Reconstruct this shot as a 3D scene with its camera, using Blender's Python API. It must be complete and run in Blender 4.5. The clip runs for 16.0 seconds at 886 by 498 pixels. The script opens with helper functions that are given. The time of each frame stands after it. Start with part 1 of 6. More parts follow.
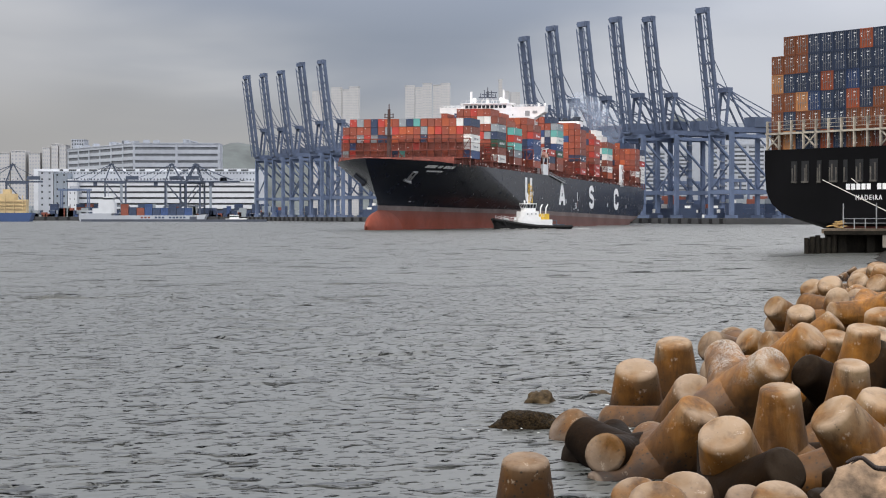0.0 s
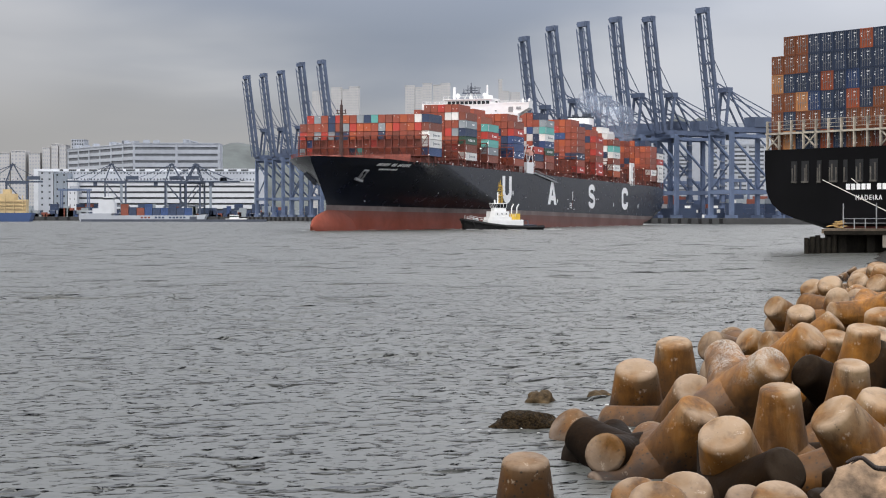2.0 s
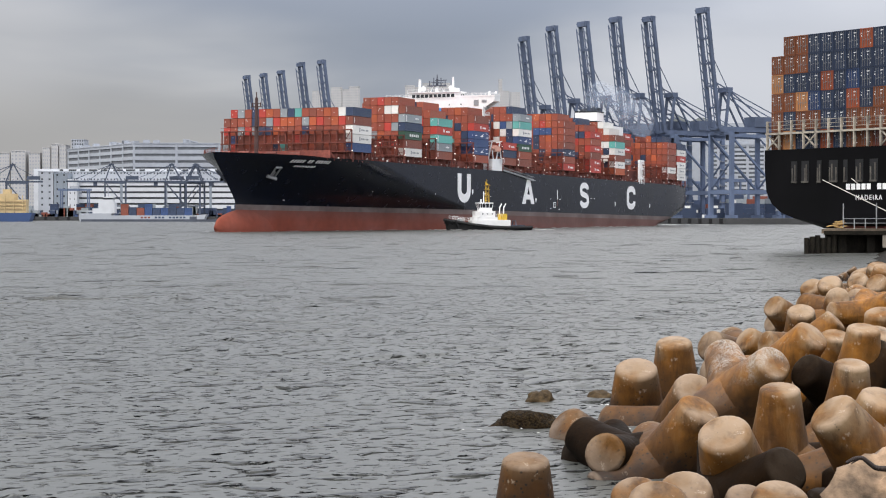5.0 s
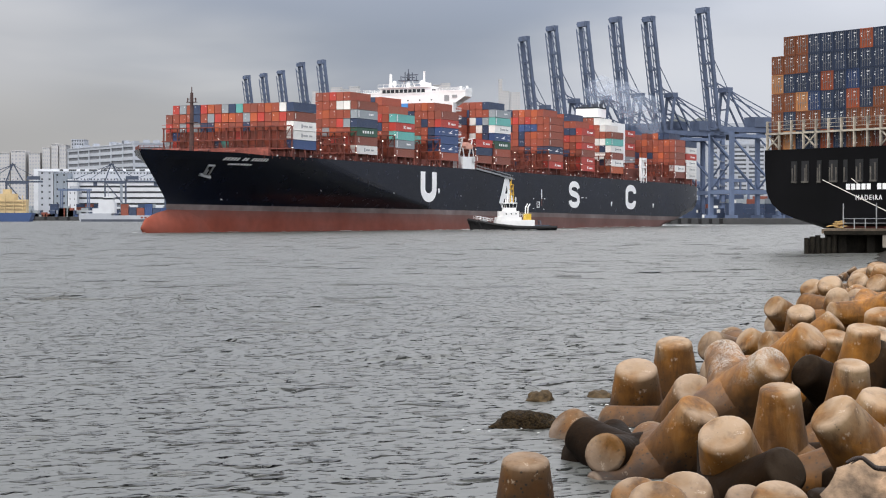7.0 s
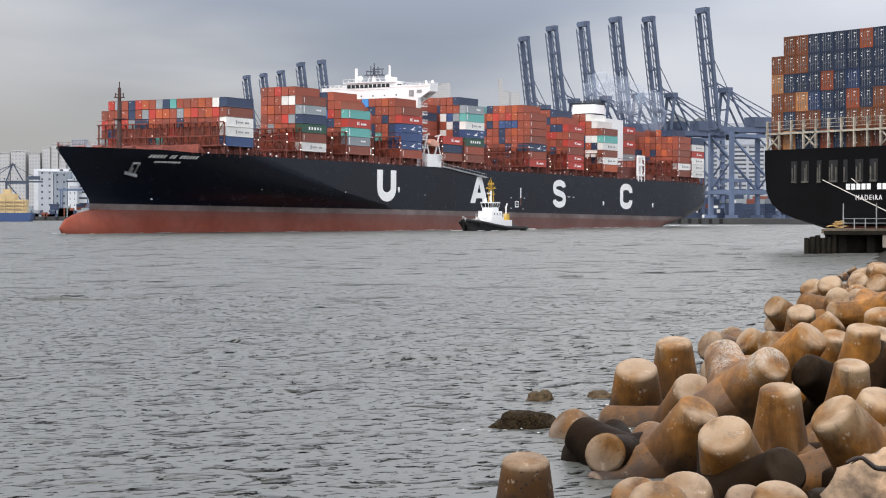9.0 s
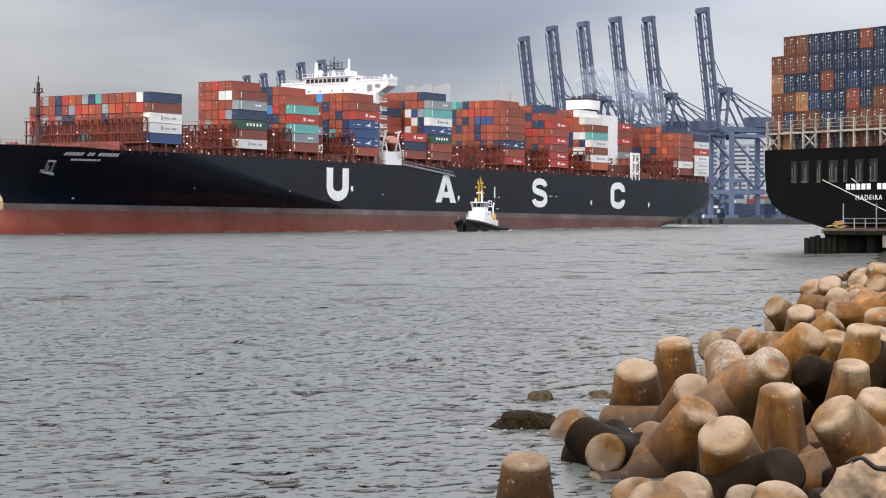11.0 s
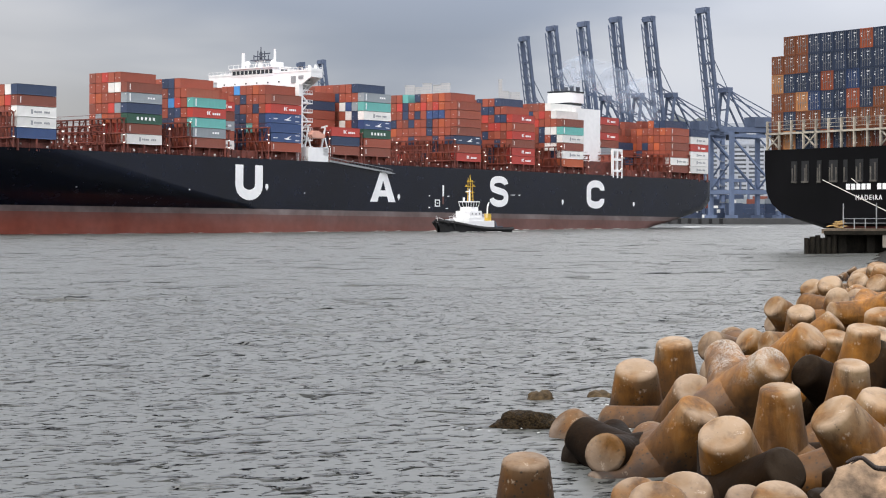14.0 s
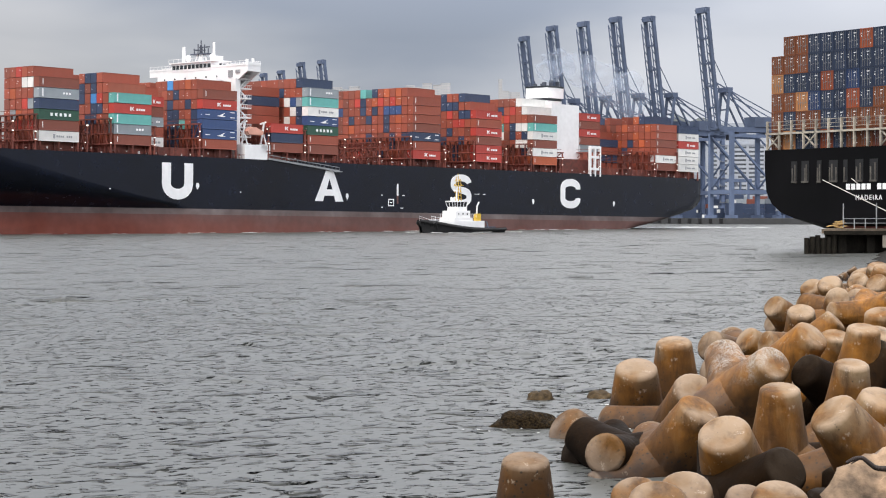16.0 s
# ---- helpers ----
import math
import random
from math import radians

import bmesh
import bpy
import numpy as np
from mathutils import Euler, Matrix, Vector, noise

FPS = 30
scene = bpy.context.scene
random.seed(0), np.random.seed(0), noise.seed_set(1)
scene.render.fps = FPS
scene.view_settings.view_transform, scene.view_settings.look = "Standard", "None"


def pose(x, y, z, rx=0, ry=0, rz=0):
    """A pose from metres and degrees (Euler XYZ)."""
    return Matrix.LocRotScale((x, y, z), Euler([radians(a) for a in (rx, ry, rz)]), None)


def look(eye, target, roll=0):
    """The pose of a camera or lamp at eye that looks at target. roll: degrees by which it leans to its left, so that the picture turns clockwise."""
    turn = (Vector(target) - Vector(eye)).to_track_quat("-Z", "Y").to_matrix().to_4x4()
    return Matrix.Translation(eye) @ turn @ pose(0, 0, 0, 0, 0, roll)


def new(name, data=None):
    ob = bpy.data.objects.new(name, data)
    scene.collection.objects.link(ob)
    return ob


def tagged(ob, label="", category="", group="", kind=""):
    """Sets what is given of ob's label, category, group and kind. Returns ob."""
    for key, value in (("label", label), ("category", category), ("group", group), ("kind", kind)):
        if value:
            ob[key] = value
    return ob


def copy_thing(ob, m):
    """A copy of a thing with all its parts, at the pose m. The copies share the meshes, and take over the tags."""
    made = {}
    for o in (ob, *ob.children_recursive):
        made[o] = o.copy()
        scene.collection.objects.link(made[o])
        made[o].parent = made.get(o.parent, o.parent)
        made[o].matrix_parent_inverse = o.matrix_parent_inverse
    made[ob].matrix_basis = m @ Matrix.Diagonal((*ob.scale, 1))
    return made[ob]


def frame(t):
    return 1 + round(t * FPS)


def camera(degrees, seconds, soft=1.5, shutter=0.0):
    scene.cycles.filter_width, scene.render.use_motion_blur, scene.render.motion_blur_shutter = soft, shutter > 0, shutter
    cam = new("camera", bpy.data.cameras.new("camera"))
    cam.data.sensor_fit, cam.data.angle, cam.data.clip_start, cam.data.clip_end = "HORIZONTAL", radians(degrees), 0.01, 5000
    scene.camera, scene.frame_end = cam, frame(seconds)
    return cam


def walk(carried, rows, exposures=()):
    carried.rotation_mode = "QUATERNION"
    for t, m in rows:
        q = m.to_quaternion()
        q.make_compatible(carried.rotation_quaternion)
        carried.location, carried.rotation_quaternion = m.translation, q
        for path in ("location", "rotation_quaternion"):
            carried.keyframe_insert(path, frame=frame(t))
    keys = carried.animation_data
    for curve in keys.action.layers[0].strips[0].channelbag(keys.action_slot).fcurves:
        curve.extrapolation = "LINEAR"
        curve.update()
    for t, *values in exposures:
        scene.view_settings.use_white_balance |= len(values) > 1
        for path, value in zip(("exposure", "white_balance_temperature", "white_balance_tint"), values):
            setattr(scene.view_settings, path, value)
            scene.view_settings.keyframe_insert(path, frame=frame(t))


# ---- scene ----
cam = camera(25.6, 16.0, 1.1)
STAND = pose(0, 0, 5.21, 88.97, 0, 0)
walk(cam, [(0.0, STAND), (16.0, STAND)], [(0.0, 0.0), (4.0, 0.03), (6.5, 0.12), (9.0, 0.17), (11.5, 0.2), (16.0, 0.2)])

# ------------------------------------------------------------------ light
world = bpy.data.worlds.new("overcast")
scene.world = world
world.use_nodes = True
wt = world.node_tree
wt.nodes.clear()


def wnode(kind, **sets):
    n = wt.nodes.new(kind)
    for k, v in sets.items():
        n.inputs[k].default_value = v
    return n


sky = wt.nodes.new("ShaderNodeTexSky")
sky.sky_type = "NISHITA"
sky.sun_disc = False
sky.sun_elevation = radians(61)
sky.sun_rotation = radians(211)
sky_bg = wnode("ShaderNodeBackground", Strength=0.07)
wt.links.new(sky.outputs[0], sky_bg.inputs[0])
coord = wt.nodes.new("ShaderNodeTexCoord")
mapping = wt.nodes.new("ShaderNodeMapping")
mapping.inputs["Scale"].default_value = (1.6, 1.6, 6.0)
mapping.inputs["Location"].default_value = (0.35, 0.0, 0.20)
wt.links.new(coord.outputs["Generated"], mapping.inputs[0])
clouds = wnode("ShaderNodeTexNoise", Scale=1.7, Detail=5.0, Roughness=0.45, Distortion=0.3)
wt.links.new(mapping.outputs[0], clouds.inputs[0])
cloud_ramp = wt.nodes.new("ShaderNodeValToRGB")
cloud_ramp.color_ramp.elements[0].position = 0.36
cloud_ramp.color_ramp.elements[0].color = (0.30, 0.32, 0.375, 1)
cloud_ramp.color_ramp.elements[1].position = 0.66
cloud_ramp.color_ramp.elements[1].color = (0.69, 0.68, 0.68, 1)
wt.links.new(clouds.outputs[0], cloud_ramp.inputs[0])
# an overcast sky is brighter overhead and towards the veiled sun
split = wt.nodes.new("ShaderNodeSeparateXYZ")
wt.links.new(coord.outputs["Generated"], split.inputs[0])
rise = wnode("ShaderNodeMapRange")
rise.inputs[1].default_value, rise.inputs[2].default_value = 0.09, 0.36
rise.inputs[3].default_value, rise.inputs[4].default_value = 1.0, 3.3
wt.links.new(split.outputs[2], rise.inputs[0])
side = wnode("ShaderNodeMapRange")
side.inputs[1].default_value, side.inputs[2].default_value = -0.22, 0.12
side.inputs[3].default_value, side.inputs[4].default_value = 0.98, 1.2
wt.links.new(split.outputs[0], side.inputs[0])
power = wt.nodes.new("ShaderNodeMath")
power.operation = "MULTIPLY"
wt.links.new(rise.outputs[0], power.inputs[0])
wt.links.new(side.outputs[0], power.inputs[1])
# wisps that fray the edges of the larger cloud forms
wisps = wnode("ShaderNodeMapRange")
wisps.inputs[1].default_value, wisps.inputs[2].default_value = 0.3, 0.7
wisps.inputs[3].default_value, wisps.inputs[4].default_value = -0.45, 0.45
wt.links.new(clouds.outputs[0], wisps.inputs[0])


def cloud_form(below, x, z, rx, rz, colour, most, inner=0.35, outer=1.35):
    """A wide cloud mass about the direction (x, z) of the northern sky, with frayed edges, laid over what is below."""
    place = wt.nodes.new("ShaderNodeMapping")
    place.inputs["Location"].default_value = (-x / rx, 0.0, -z / rz)
    place.inputs["Scale"].default_value = (1 / rx, 0.0, 1 / rz)
    wt.links.new(coord.outputs["Generated"], place.inputs[0])
    reach = wt.nodes.new("ShaderNodeVectorMath")
    reach.operation = "LENGTH"
    wt.links.new(place.outputs[0], reach.inputs[0])
    ragged = wnode("ShaderNodeMath")
    ragged.operation = "ADD"
    wt.links.new(reach.outputs["Value"], ragged.inputs[0])
    wt.links.new(wisps.outputs[0], ragged.inputs[1])
    fac = wnode("ShaderNodeMapRange")
    fac.interpolation_type = "SMOOTHSTEP"
    fac.inputs[1].default_value, fac.inputs[2].default_value = inner, outer
    fac.inputs[3].default_value, fac.inputs[4].default_value = most, 0.0
    wt.links.new(ragged.outputs[0], fac.inputs[0])
    over = wt.nodes.new("ShaderNodeMix")
    over.data_type = "RGBA"
    over.inputs["B"].default_value = (*colour, 1)
    wt.links.new(fac.outputs[0], over.inputs["Factor"])
    wt.links.new(below, over.inputs["A"])
    return over.outputs["Result"]


# warm pale haze low on the west, a pale gap above it, a blue-grey bank over the harbour, pale cloud to the east
heaven = cloud_form(cloud_ramp.outputs[0], -0.20, 0.030, 0.17, 0.045, (0.41, 0.40, 0.40), 0.9)
heaven = cloud_form(heaven, -0.22, 0.095, 0.055, 0.035, (0.63, 0.62, 0.63), 0.7)
heaven = cloud_form(heaven, 0.17, 0.075, 0.14, 0.07, (0.53, 0.545, 0.60), 0.85)
heaven = cloud_form(heaven, -0.065, 0.112, 0.175, 0.052, (0.232, 0.262, 0.332), 0.92)
cloud_bg = wnode("ShaderNodeBackground", Strength=1.0)
wt.links.new(heaven, cloud_bg.inputs[0])
wt.links.new(power.outputs[0], cloud_bg.inputs[1])
mix = wnode("ShaderNodeMixShader", Fac=0.88)
wt.links.new(sky_bg.outputs[0], mix.inputs[1])
wt.links.new(cloud_bg.outputs[0], mix.inputs[2])
out = wt.nodes.new("ShaderNodeOutputWorld")
wt.links.new(mix.outputs[0], out.inputs[0])

sun_data = bpy.data.lights.new("sun", "SUN")
sun_data.energy = 2.9
sun_data.angle = radians(14)
sun_data.color = (1.0, 0.95, 0.88)
sun_lamp = new("sun", sun_data)
sun_lamp.matrix_world = look((-40, -66, 140), (0, 0, 0))


# ------------------------------------------------------------------ materials
def material(name, colour, rough=0.6, metal=0.0, vary=0.15, grain=0.5, stain=0.1, bump=0.0, spread=0.0, tint=None, coords="Object", island=False):
    """Base colour with two scales of noise (grain: size of the fine one in metres), bump, and a spread from piece to piece."""
    m = bpy.data.materials.new(name)
    m.use_nodes = True
    t = m.node_tree
    bsdf = t.nodes["Principled BSDF"]
    bsdf.inputs["Metallic"].default_value = metal
    tc = t.nodes.new("ShaderNodeTexCoord")
    fine = t.nodes.new("ShaderNodeTexNoise")
    fine.inputs["Scale"].default_value = 1.0 / grain
    fine.inputs["Detail"].default_value = 4
    wide = t.nodes.new("ShaderNodeTexNoise")
    wide.inputs["Scale"].default_value = 0.16 / grain
    wide.inputs["Detail"].default_value = 3
    t.links.new(tc.outputs[coords], fine.inputs[0])
    t.links.new(tc.outputs[coords], wide.inputs[0])
    a = t.nodes.new("ShaderNodeMapRange")
    a.inputs[1].default_value, a.inputs[2].default_value = 0.3, 0.7
    a.inputs[3].default_value, a.inputs[4].default_value = 1 - vary, 1 + vary
    t.links.new(fine.outputs[0], a.inputs[0])
    b = t.nodes.new("ShaderNodeMapRange")
    b.inputs[1].default_value, b.inputs[2].default_value = 0.35, 0.65
    b.inputs[3].default_value, b.inputs[4].default_value = 1 - stain, 1 + stain
    t.links.new(wide.outputs[0], b.inputs[0])
    mul = t.nodes.new("ShaderNodeMath")
    mul.operation = "MULTIPLY"
    t.links.new(a.outputs[0], mul.inputs[0])
    t.links.new(b.outputs[0], mul.inputs[1])
    last = mul.outputs[0]
    if spread:
        info = t.nodes.new("ShaderNodeNewGeometry" if island else "ShaderNodeObjectInfo")
        c = t.nodes.new("ShaderNodeMapRange")
        c.inputs[3].default_value, c.inputs[4].default_value = 1 - spread, 1 + spread
        t.links.new(info.outputs["Random Per Island" if island else "Random"], c.inputs[0])
        mul2 = t.nodes.new("ShaderNodeMath")
        mul2.operation = "MULTIPLY"
        t.links.new(last, mul2.inputs[0])
        t.links.new(c.outputs[0], mul2.inputs[1])
        last = mul2.outputs[0]
    base = t.nodes.new("ShaderNodeMix")
    base.data_type = "RGBA"
    base.inputs["A"].default_value = (*colour, 1)
    base.inputs["B"].default_value = (*(tint or colour), 1)
    t.links.new(wide.outputs[0], base.inputs["Factor"])
    sc = t.nodes.new("ShaderNodeVectorMath")
    sc.operation = "SCALE"
    t.links.new(base.outputs["Result"], sc.inputs[0])
    t.links.new(last, sc.inputs["Scale"])
    t.links.new(sc.outputs[0], bsdf.inputs["Base Color"])
    r = t.nodes.new("ShaderNodeMapRange")
    r.inputs[3].default_value, r.inputs[4].default_value = max(rough - 0.12, 0.02), min(rough + 0.12, 1)
    t.links.new(fine.outputs[0], r.inputs[0])
    t.links.new(r.outputs[0], bsdf.inputs["Roughness"])
    if bump:
        bp = t.nodes.new("ShaderNodeBump")
        bp.inputs["Distance"].default_value = bump
        t.links.new(fine.outputs[0], bp.inputs["Height"])
        t.links.new(bp.outputs[0], bsdf.inputs["Normal"])
    return m


def dull(m, level):
    """Lowers a paint's gloss."""
    m.node_tree.nodes["Principled BSDF"].inputs["Specular IOR Level"].default_value = level
    return m


def corrugated(name, colour, spread=0.12, island=False):
    """Painted steel of a container: ribs by a fine relief, scuffs and rust specks by noise."""
    m = material(name, colour, 0.55, 0.0, 0.06, 1.6, 0.06, 0, spread, island=island)
    t = m.node_tree
    tc = t.nodes.new("ShaderNodeTexCoord")
    wave = t.nodes.new("ShaderNodeTexWave")
    wave.inputs["Scale"].default_value = 1.1
    wave.bands_direction = "DIAGONAL" if island else "X"
    t.links.new(tc.outputs["Object"], wave.inputs[0])
    bp = t.nodes.new("ShaderNodeBump")
    bp.inputs["Distance"].default_value = 0.05
    bp.inputs["Strength"].default_value = 0.6
    t.links.new(wave.outputs[1], bp.inputs["Height"])
    t.links.new(bp.outputs[0], t.nodes["Principled BSDF"].inputs["Normal"])
    return m


def water_material():
    m = bpy.data.materials.new("sea_water")
    m.use_nodes = True
    t = m.node_tree
    bsdf = t.nodes["Principled BSDF"]
    bsdf.inputs["Base Color"].default_value = (0.070, 0.073, 0.067, 1)
    bsdf.inputs["Roughness"].default_value = 0.40
    bsdf.inputs["IOR"].default_value = 1.4
    tc = t.nodes.new("ShaderNodeTexCoord")
    prev = None
    gusts = t.nodes.new("ShaderNodeTexNoise")
    gusts.inputs["Scale"].default_value = 0.11
    gusts.inputs["Detail"].default_value = 2.0
    t.links.new(tc.outputs["Object"], gusts.inputs[0])
    patches = t.nodes.new("ShaderNodeMapRange")
    patches.inputs[1].default_value, patches.inputs[2].default_value = 0.38, 0.62
    patches.inputs[3].default_value, patches.inputs[4].default_value = 0.25, 1.0
    t.links.new(gusts.outputs[0], patches.inputs[0])
    where = t.nodes.new("ShaderNodeSeparateXYZ")
    t.links.new(tc.outputs["Object"], where.inputs[0])
    offshore = t.nodes.new("ShaderNodeMapRange")
    offshore.interpolation_type = "SMOOTHSTEP"
    offshore.inputs[1].default_value, offshore.inputs[2].default_value = 45.0, 170.0
    offshore.inputs[3].default_value, offshore.inputs[4].default_value = 1.0, 0.12
    t.links.new(where.outputs[1], offshore.inputs[0])
    inshore = t.nodes.new("ShaderNodeMath")
    inshore.operation = "MULTIPLY"
    t.links.new(patches.outputs[0], inshore.inputs[0])
    t.links.new(offshore.outputs[0], inshore.inputs[1])
    seaward = t.nodes.new("ShaderNodeMapRange")
    seaward.interpolation_type = "SMOOTHSTEP"
    seaward.inputs[1].default_value, seaward.inputs[2].default_value = 70.0, 160.0
    t.links.new(where.outputs[1], seaward.inputs[0])
    outer = t.nodes.new("ShaderNodeMath")
    outer.operation = "MULTIPLY"
    t.links.new(patches.outputs[0], outer.inputs[0])
    t.links.new(seaward.outputs[0], outer.inputs[1])
    # steep little wavelets, few and short, at three sizes on a calmer surface
    for across, along, dist, lo, hi in ((0.3, 0.45, 0.04, 0.25, 0.75), (1.0, 1.4, 0.015, 0.25, 0.75), (0.13, 0.16, 6.0, 0.62, 0.80), (0.24, 0.30, 4.2, 0.615, 0.80), (0.70, 0.95, 3.2, 0.60, 0.76), (1.5, 2.1, 3.0, 0.60, 0.74), (3.0, 4.2, 2.0, 0.60, 0.74)):
        mp = t.nodes.new("ShaderNodeMapping")
        mp.vector_type = "TEXTURE"
        mp.inputs["Scale"].default_value = (1 / across, 1 / along, 1.0)
        mp.inputs["Rotation"].default_value = (0, 0, 0.55)
        t.links.new(tc.outputs["Object"], mp.inputs[0])
        n = t.nodes.new("ShaderNodeTexNoise")
        n.inputs["Scale"].default_value = 1.0
        n.inputs["Detail"].default_value = 1.0
        n.inputs["Distortion"].default_value = 0.15
        t.links.new(mp.outputs[0], n.inputs[0])
        r = t.nodes.new("ShaderNodeMapRange")
        r.interpolation_type = "SMOOTHSTEP"
        r.inputs[1].default_value, r.inputs[2].default_value = lo, hi
        t.links.new(n.outputs[0], r.inputs[0])
        bp = t.nodes.new("ShaderNodeBump")
        bp.inputs["Distance"].default_value = dist
        rough_here = t.nodes.new("ShaderNodeMath")
        rough_here.operation = "MULTIPLY"
        t.links.new(r.outputs[0], rough_here.inputs[0])
        t.links.new((outer if across in (0.13, 0.24) else inshore).outputs[0], rough_here.inputs[1])
        t.links.new(rough_here.outputs[0], bp.inputs["Height"])
        if prev:
            t.links.new(prev.outputs[0], bp.inputs["Normal"])
        prev = bp
    t.links.new(prev.outputs[0], bsdf.inputs["Normal"])
    return m


def faded_aft(m, x0, x1):
    """The second, faded colour takes over from x0 to x1 along the ship and towards the upper edge, in uneven patches."""
    t = m.node_tree
    tc = t.nodes.new("ShaderNodeTexCoord")
    along = t.nodes.new("ShaderNodeSeparateXYZ")
    t.links.new(tc.outputs["Object"], along.inputs[0])
    ramp = t.nodes.new("ShaderNodeMapRange")
    ramp.inputs[1].default_value, ramp.inputs[2].default_value = x0, x1
    ramp.inputs[3].default_value, ramp.inputs[4].default_value = -0.35, 0.5
    t.links.new(along.outputs[0], ramp.inputs[0])
    patchy = t.nodes.new("ShaderNodeMath")
    patchy.operation = "ADD"
    patchy.use_clamp = True
    base = [n for n in t.nodes if n.bl_idname == "ShaderNodeMix"][0]
    t.links.new(base.inputs["Factor"].links[0].from_socket, patchy.inputs[0])
    upper = t.nodes.new("ShaderNodeMapRange")
    upper.inputs[1].default_value, upper.inputs[2].default_value = 1.0, 4.2
    upper.inputs[3].default_value, upper.inputs[4].default_value = -0.15, 0.3
    t.links.new(along.outputs[2], upper.inputs[0])
    worn = t.nodes.new("ShaderNodeMath")
    worn.operation = "ADD"
    t.links.new(ramp.outputs[0], worn.inputs[0])
    t.links.new(upper.outputs[0], worn.inputs[1])
    t.links.new(worn.outputs[0], patchy.inputs[1])
    t.links.new(patchy.outputs[0], base.inputs["Factor"])
    return m


WATER = water_material()
MAST_BROWN = material("sooty_brown_mast_paint", (0.060, 0.030, 0.026), 0.7, 0, 0.2, 1.0, 0.2)
HULL_BLACK = dull(material("hull_black_paint", (0.002, 0.0042, 0.012), 0.24, 0, 0.2, 3.0, 0.25, 0.01), 0.31)
HULL_RED = faded_aft(dull(material("antifouling_red", (0.23, 0.060, 0.038), 0.75, 0, 0.10, 2.0, 0.16, 0.01, tint=(0.135, 0.074, 0.066)), 0.15), 20.0, 190.0)
HULL_FADED = material("faded_boot_stripe", (0.120, 0.068, 0.058), 0.7, 0, 0.2, 2.0, 0.3, 0.01, tint=(0.13, 0.12, 0.12))
MOORED_BLACK = dull(material("sooty_black_paint", (0.0022, 0.0021, 0.0026), 0.6, 0, 0.35, 1.5, 0.5, 0.01), 0.09)
DECK_RED = material("deck_red_oxide", (0.16, 0.043, 0.030), 0.7, 0, 0.35, 1.2, 0.3, 0, 0.2)
WHITE = material("ship_white_paint", (0.80, 0.80, 0.80), 0.45, 0, 0.04, 1.5, 0.05)
LETTER = material("emblem_white_paint", (0.84, 0.84, 0.84), 0.5, 0, 0.03, 1.0, 0.05)
GLASS_DARK = material("dark_window_glass", (0.02, 0.025, 0.03), 0.1, 0, 0.1, 1.0)
BLACK = material("black_rubber", (0.007, 0.007, 0.008), 0.8, 0, 0.3, 0.6, 0.2, 0.03)
YELLOW = material("yellow_paint", (0.62, 0.40, 0.04), 0.5, 0, 0.1, 0.5, 0.1)
ORANGE = material("lifeboat_orange", (0.62, 0.32, 0.24), 0.45, 0, 0.05, 0.8)
# blue-grey crane paint, made bluer for the haze in front of it
CRANE = material("crane_blue_grey_with_haze", (0.080, 0.106, 0.170), 0.6, 0, 0.12, 3.0, 0.12, 0, 0.1)
# the same paint lightened: legs stand in thicker haze, painted in here
CRANE_LEG = material("crane_leg_blue_grey_hazed", (0.104, 0.140, 0.225), 0.6, 0, 0.12, 3.0, 0.12, 0, 0.1)
CRANE_LOW = material("crane_grey_paint", (0.056, 0.074, 0.112), 0.6, 0, 0.12, 3.0, 0.12, 0, 0.1)
CRANE_DARK = material("crane_dark_steel", (0.06, 0.07, 0.095), 0.65, 0, 0.15, 2.0, 0.1)
CONCRETE = material("weathered_concrete", (0.20, 0.178, 0.148), 0.85, 0, 0.15, 0.8, 0.15, 0.02)
# white walls with the blue of distance haze put into the paint
WALL_WHITE = material("white_facade", (0.37, 0.395, 0.435), 0.8, 0, 0.05, 4.0, 0.06)
WALL_GREY = material("grey_facade", (0.33, 0.355, 0.40), 0.8, 0, 0.06, 4.0, 0.08)
# far towers: distance haze is mixed into this pale wall colour
WALL_FAR = material("hazed_tower_facade", (0.46, 0.455, 0.455), 0.85, 0, 0.05, 6.0, 0.06)
# near-black: the shade of open galleries and slots as paint, also dark panes
RECESS = material("gallery_shade_and_panes", (0.05, 0.055, 0.06), 0.8, 0, 0.2, 3.0)
# far strip windows, greyed so that distance haze sits in the colour
RECESS_FAR = material("hazed_storey_glazing", (0.13, 0.14, 0.155), 0.6, 0, 0.2, 3.0)
GREY_STEEL = material("grey_steel", (0.30, 0.31, 0.32), 0.5, 0.3, 0.1, 0.6)
QUAY_WALL = material("dark_stained_quay_concrete", (0.045, 0.046, 0.048), 0.85, 0, 0.2, 3.0, 0.2)
WALL_BRIGHT = material("fresh_white_facade", (0.56, 0.58, 0.61), 0.8, 0, 0.05, 4.0, 0.06)
PIER_GREY = material("blue_grey_facade", (0.23, 0.265, 0.305), 0.8, 0, 0.06, 4.0, 0.08)
# darker copy of the cream paint: gallery shade as colour
CREAM_SHADE = material("shaded_cream_gallery", (0.34, 0.25, 0.13), 0.7, 0, 0.1, 2.0, 0.1)
CREAM = material("pale_yellow_paint", (0.54, 0.41, 0.22), 0.6, 0, 0.1, 2.0, 0.1)
FOAM = material("sea_foam", (0.50, 0.51, 0.50), 0.9, 0, 0.1, 0.4, 0.1)
HILL = material("wooded_hill", (0.075, 0.085, 0.085), 0.95, 0, 0.25, 30.0, 0.2)
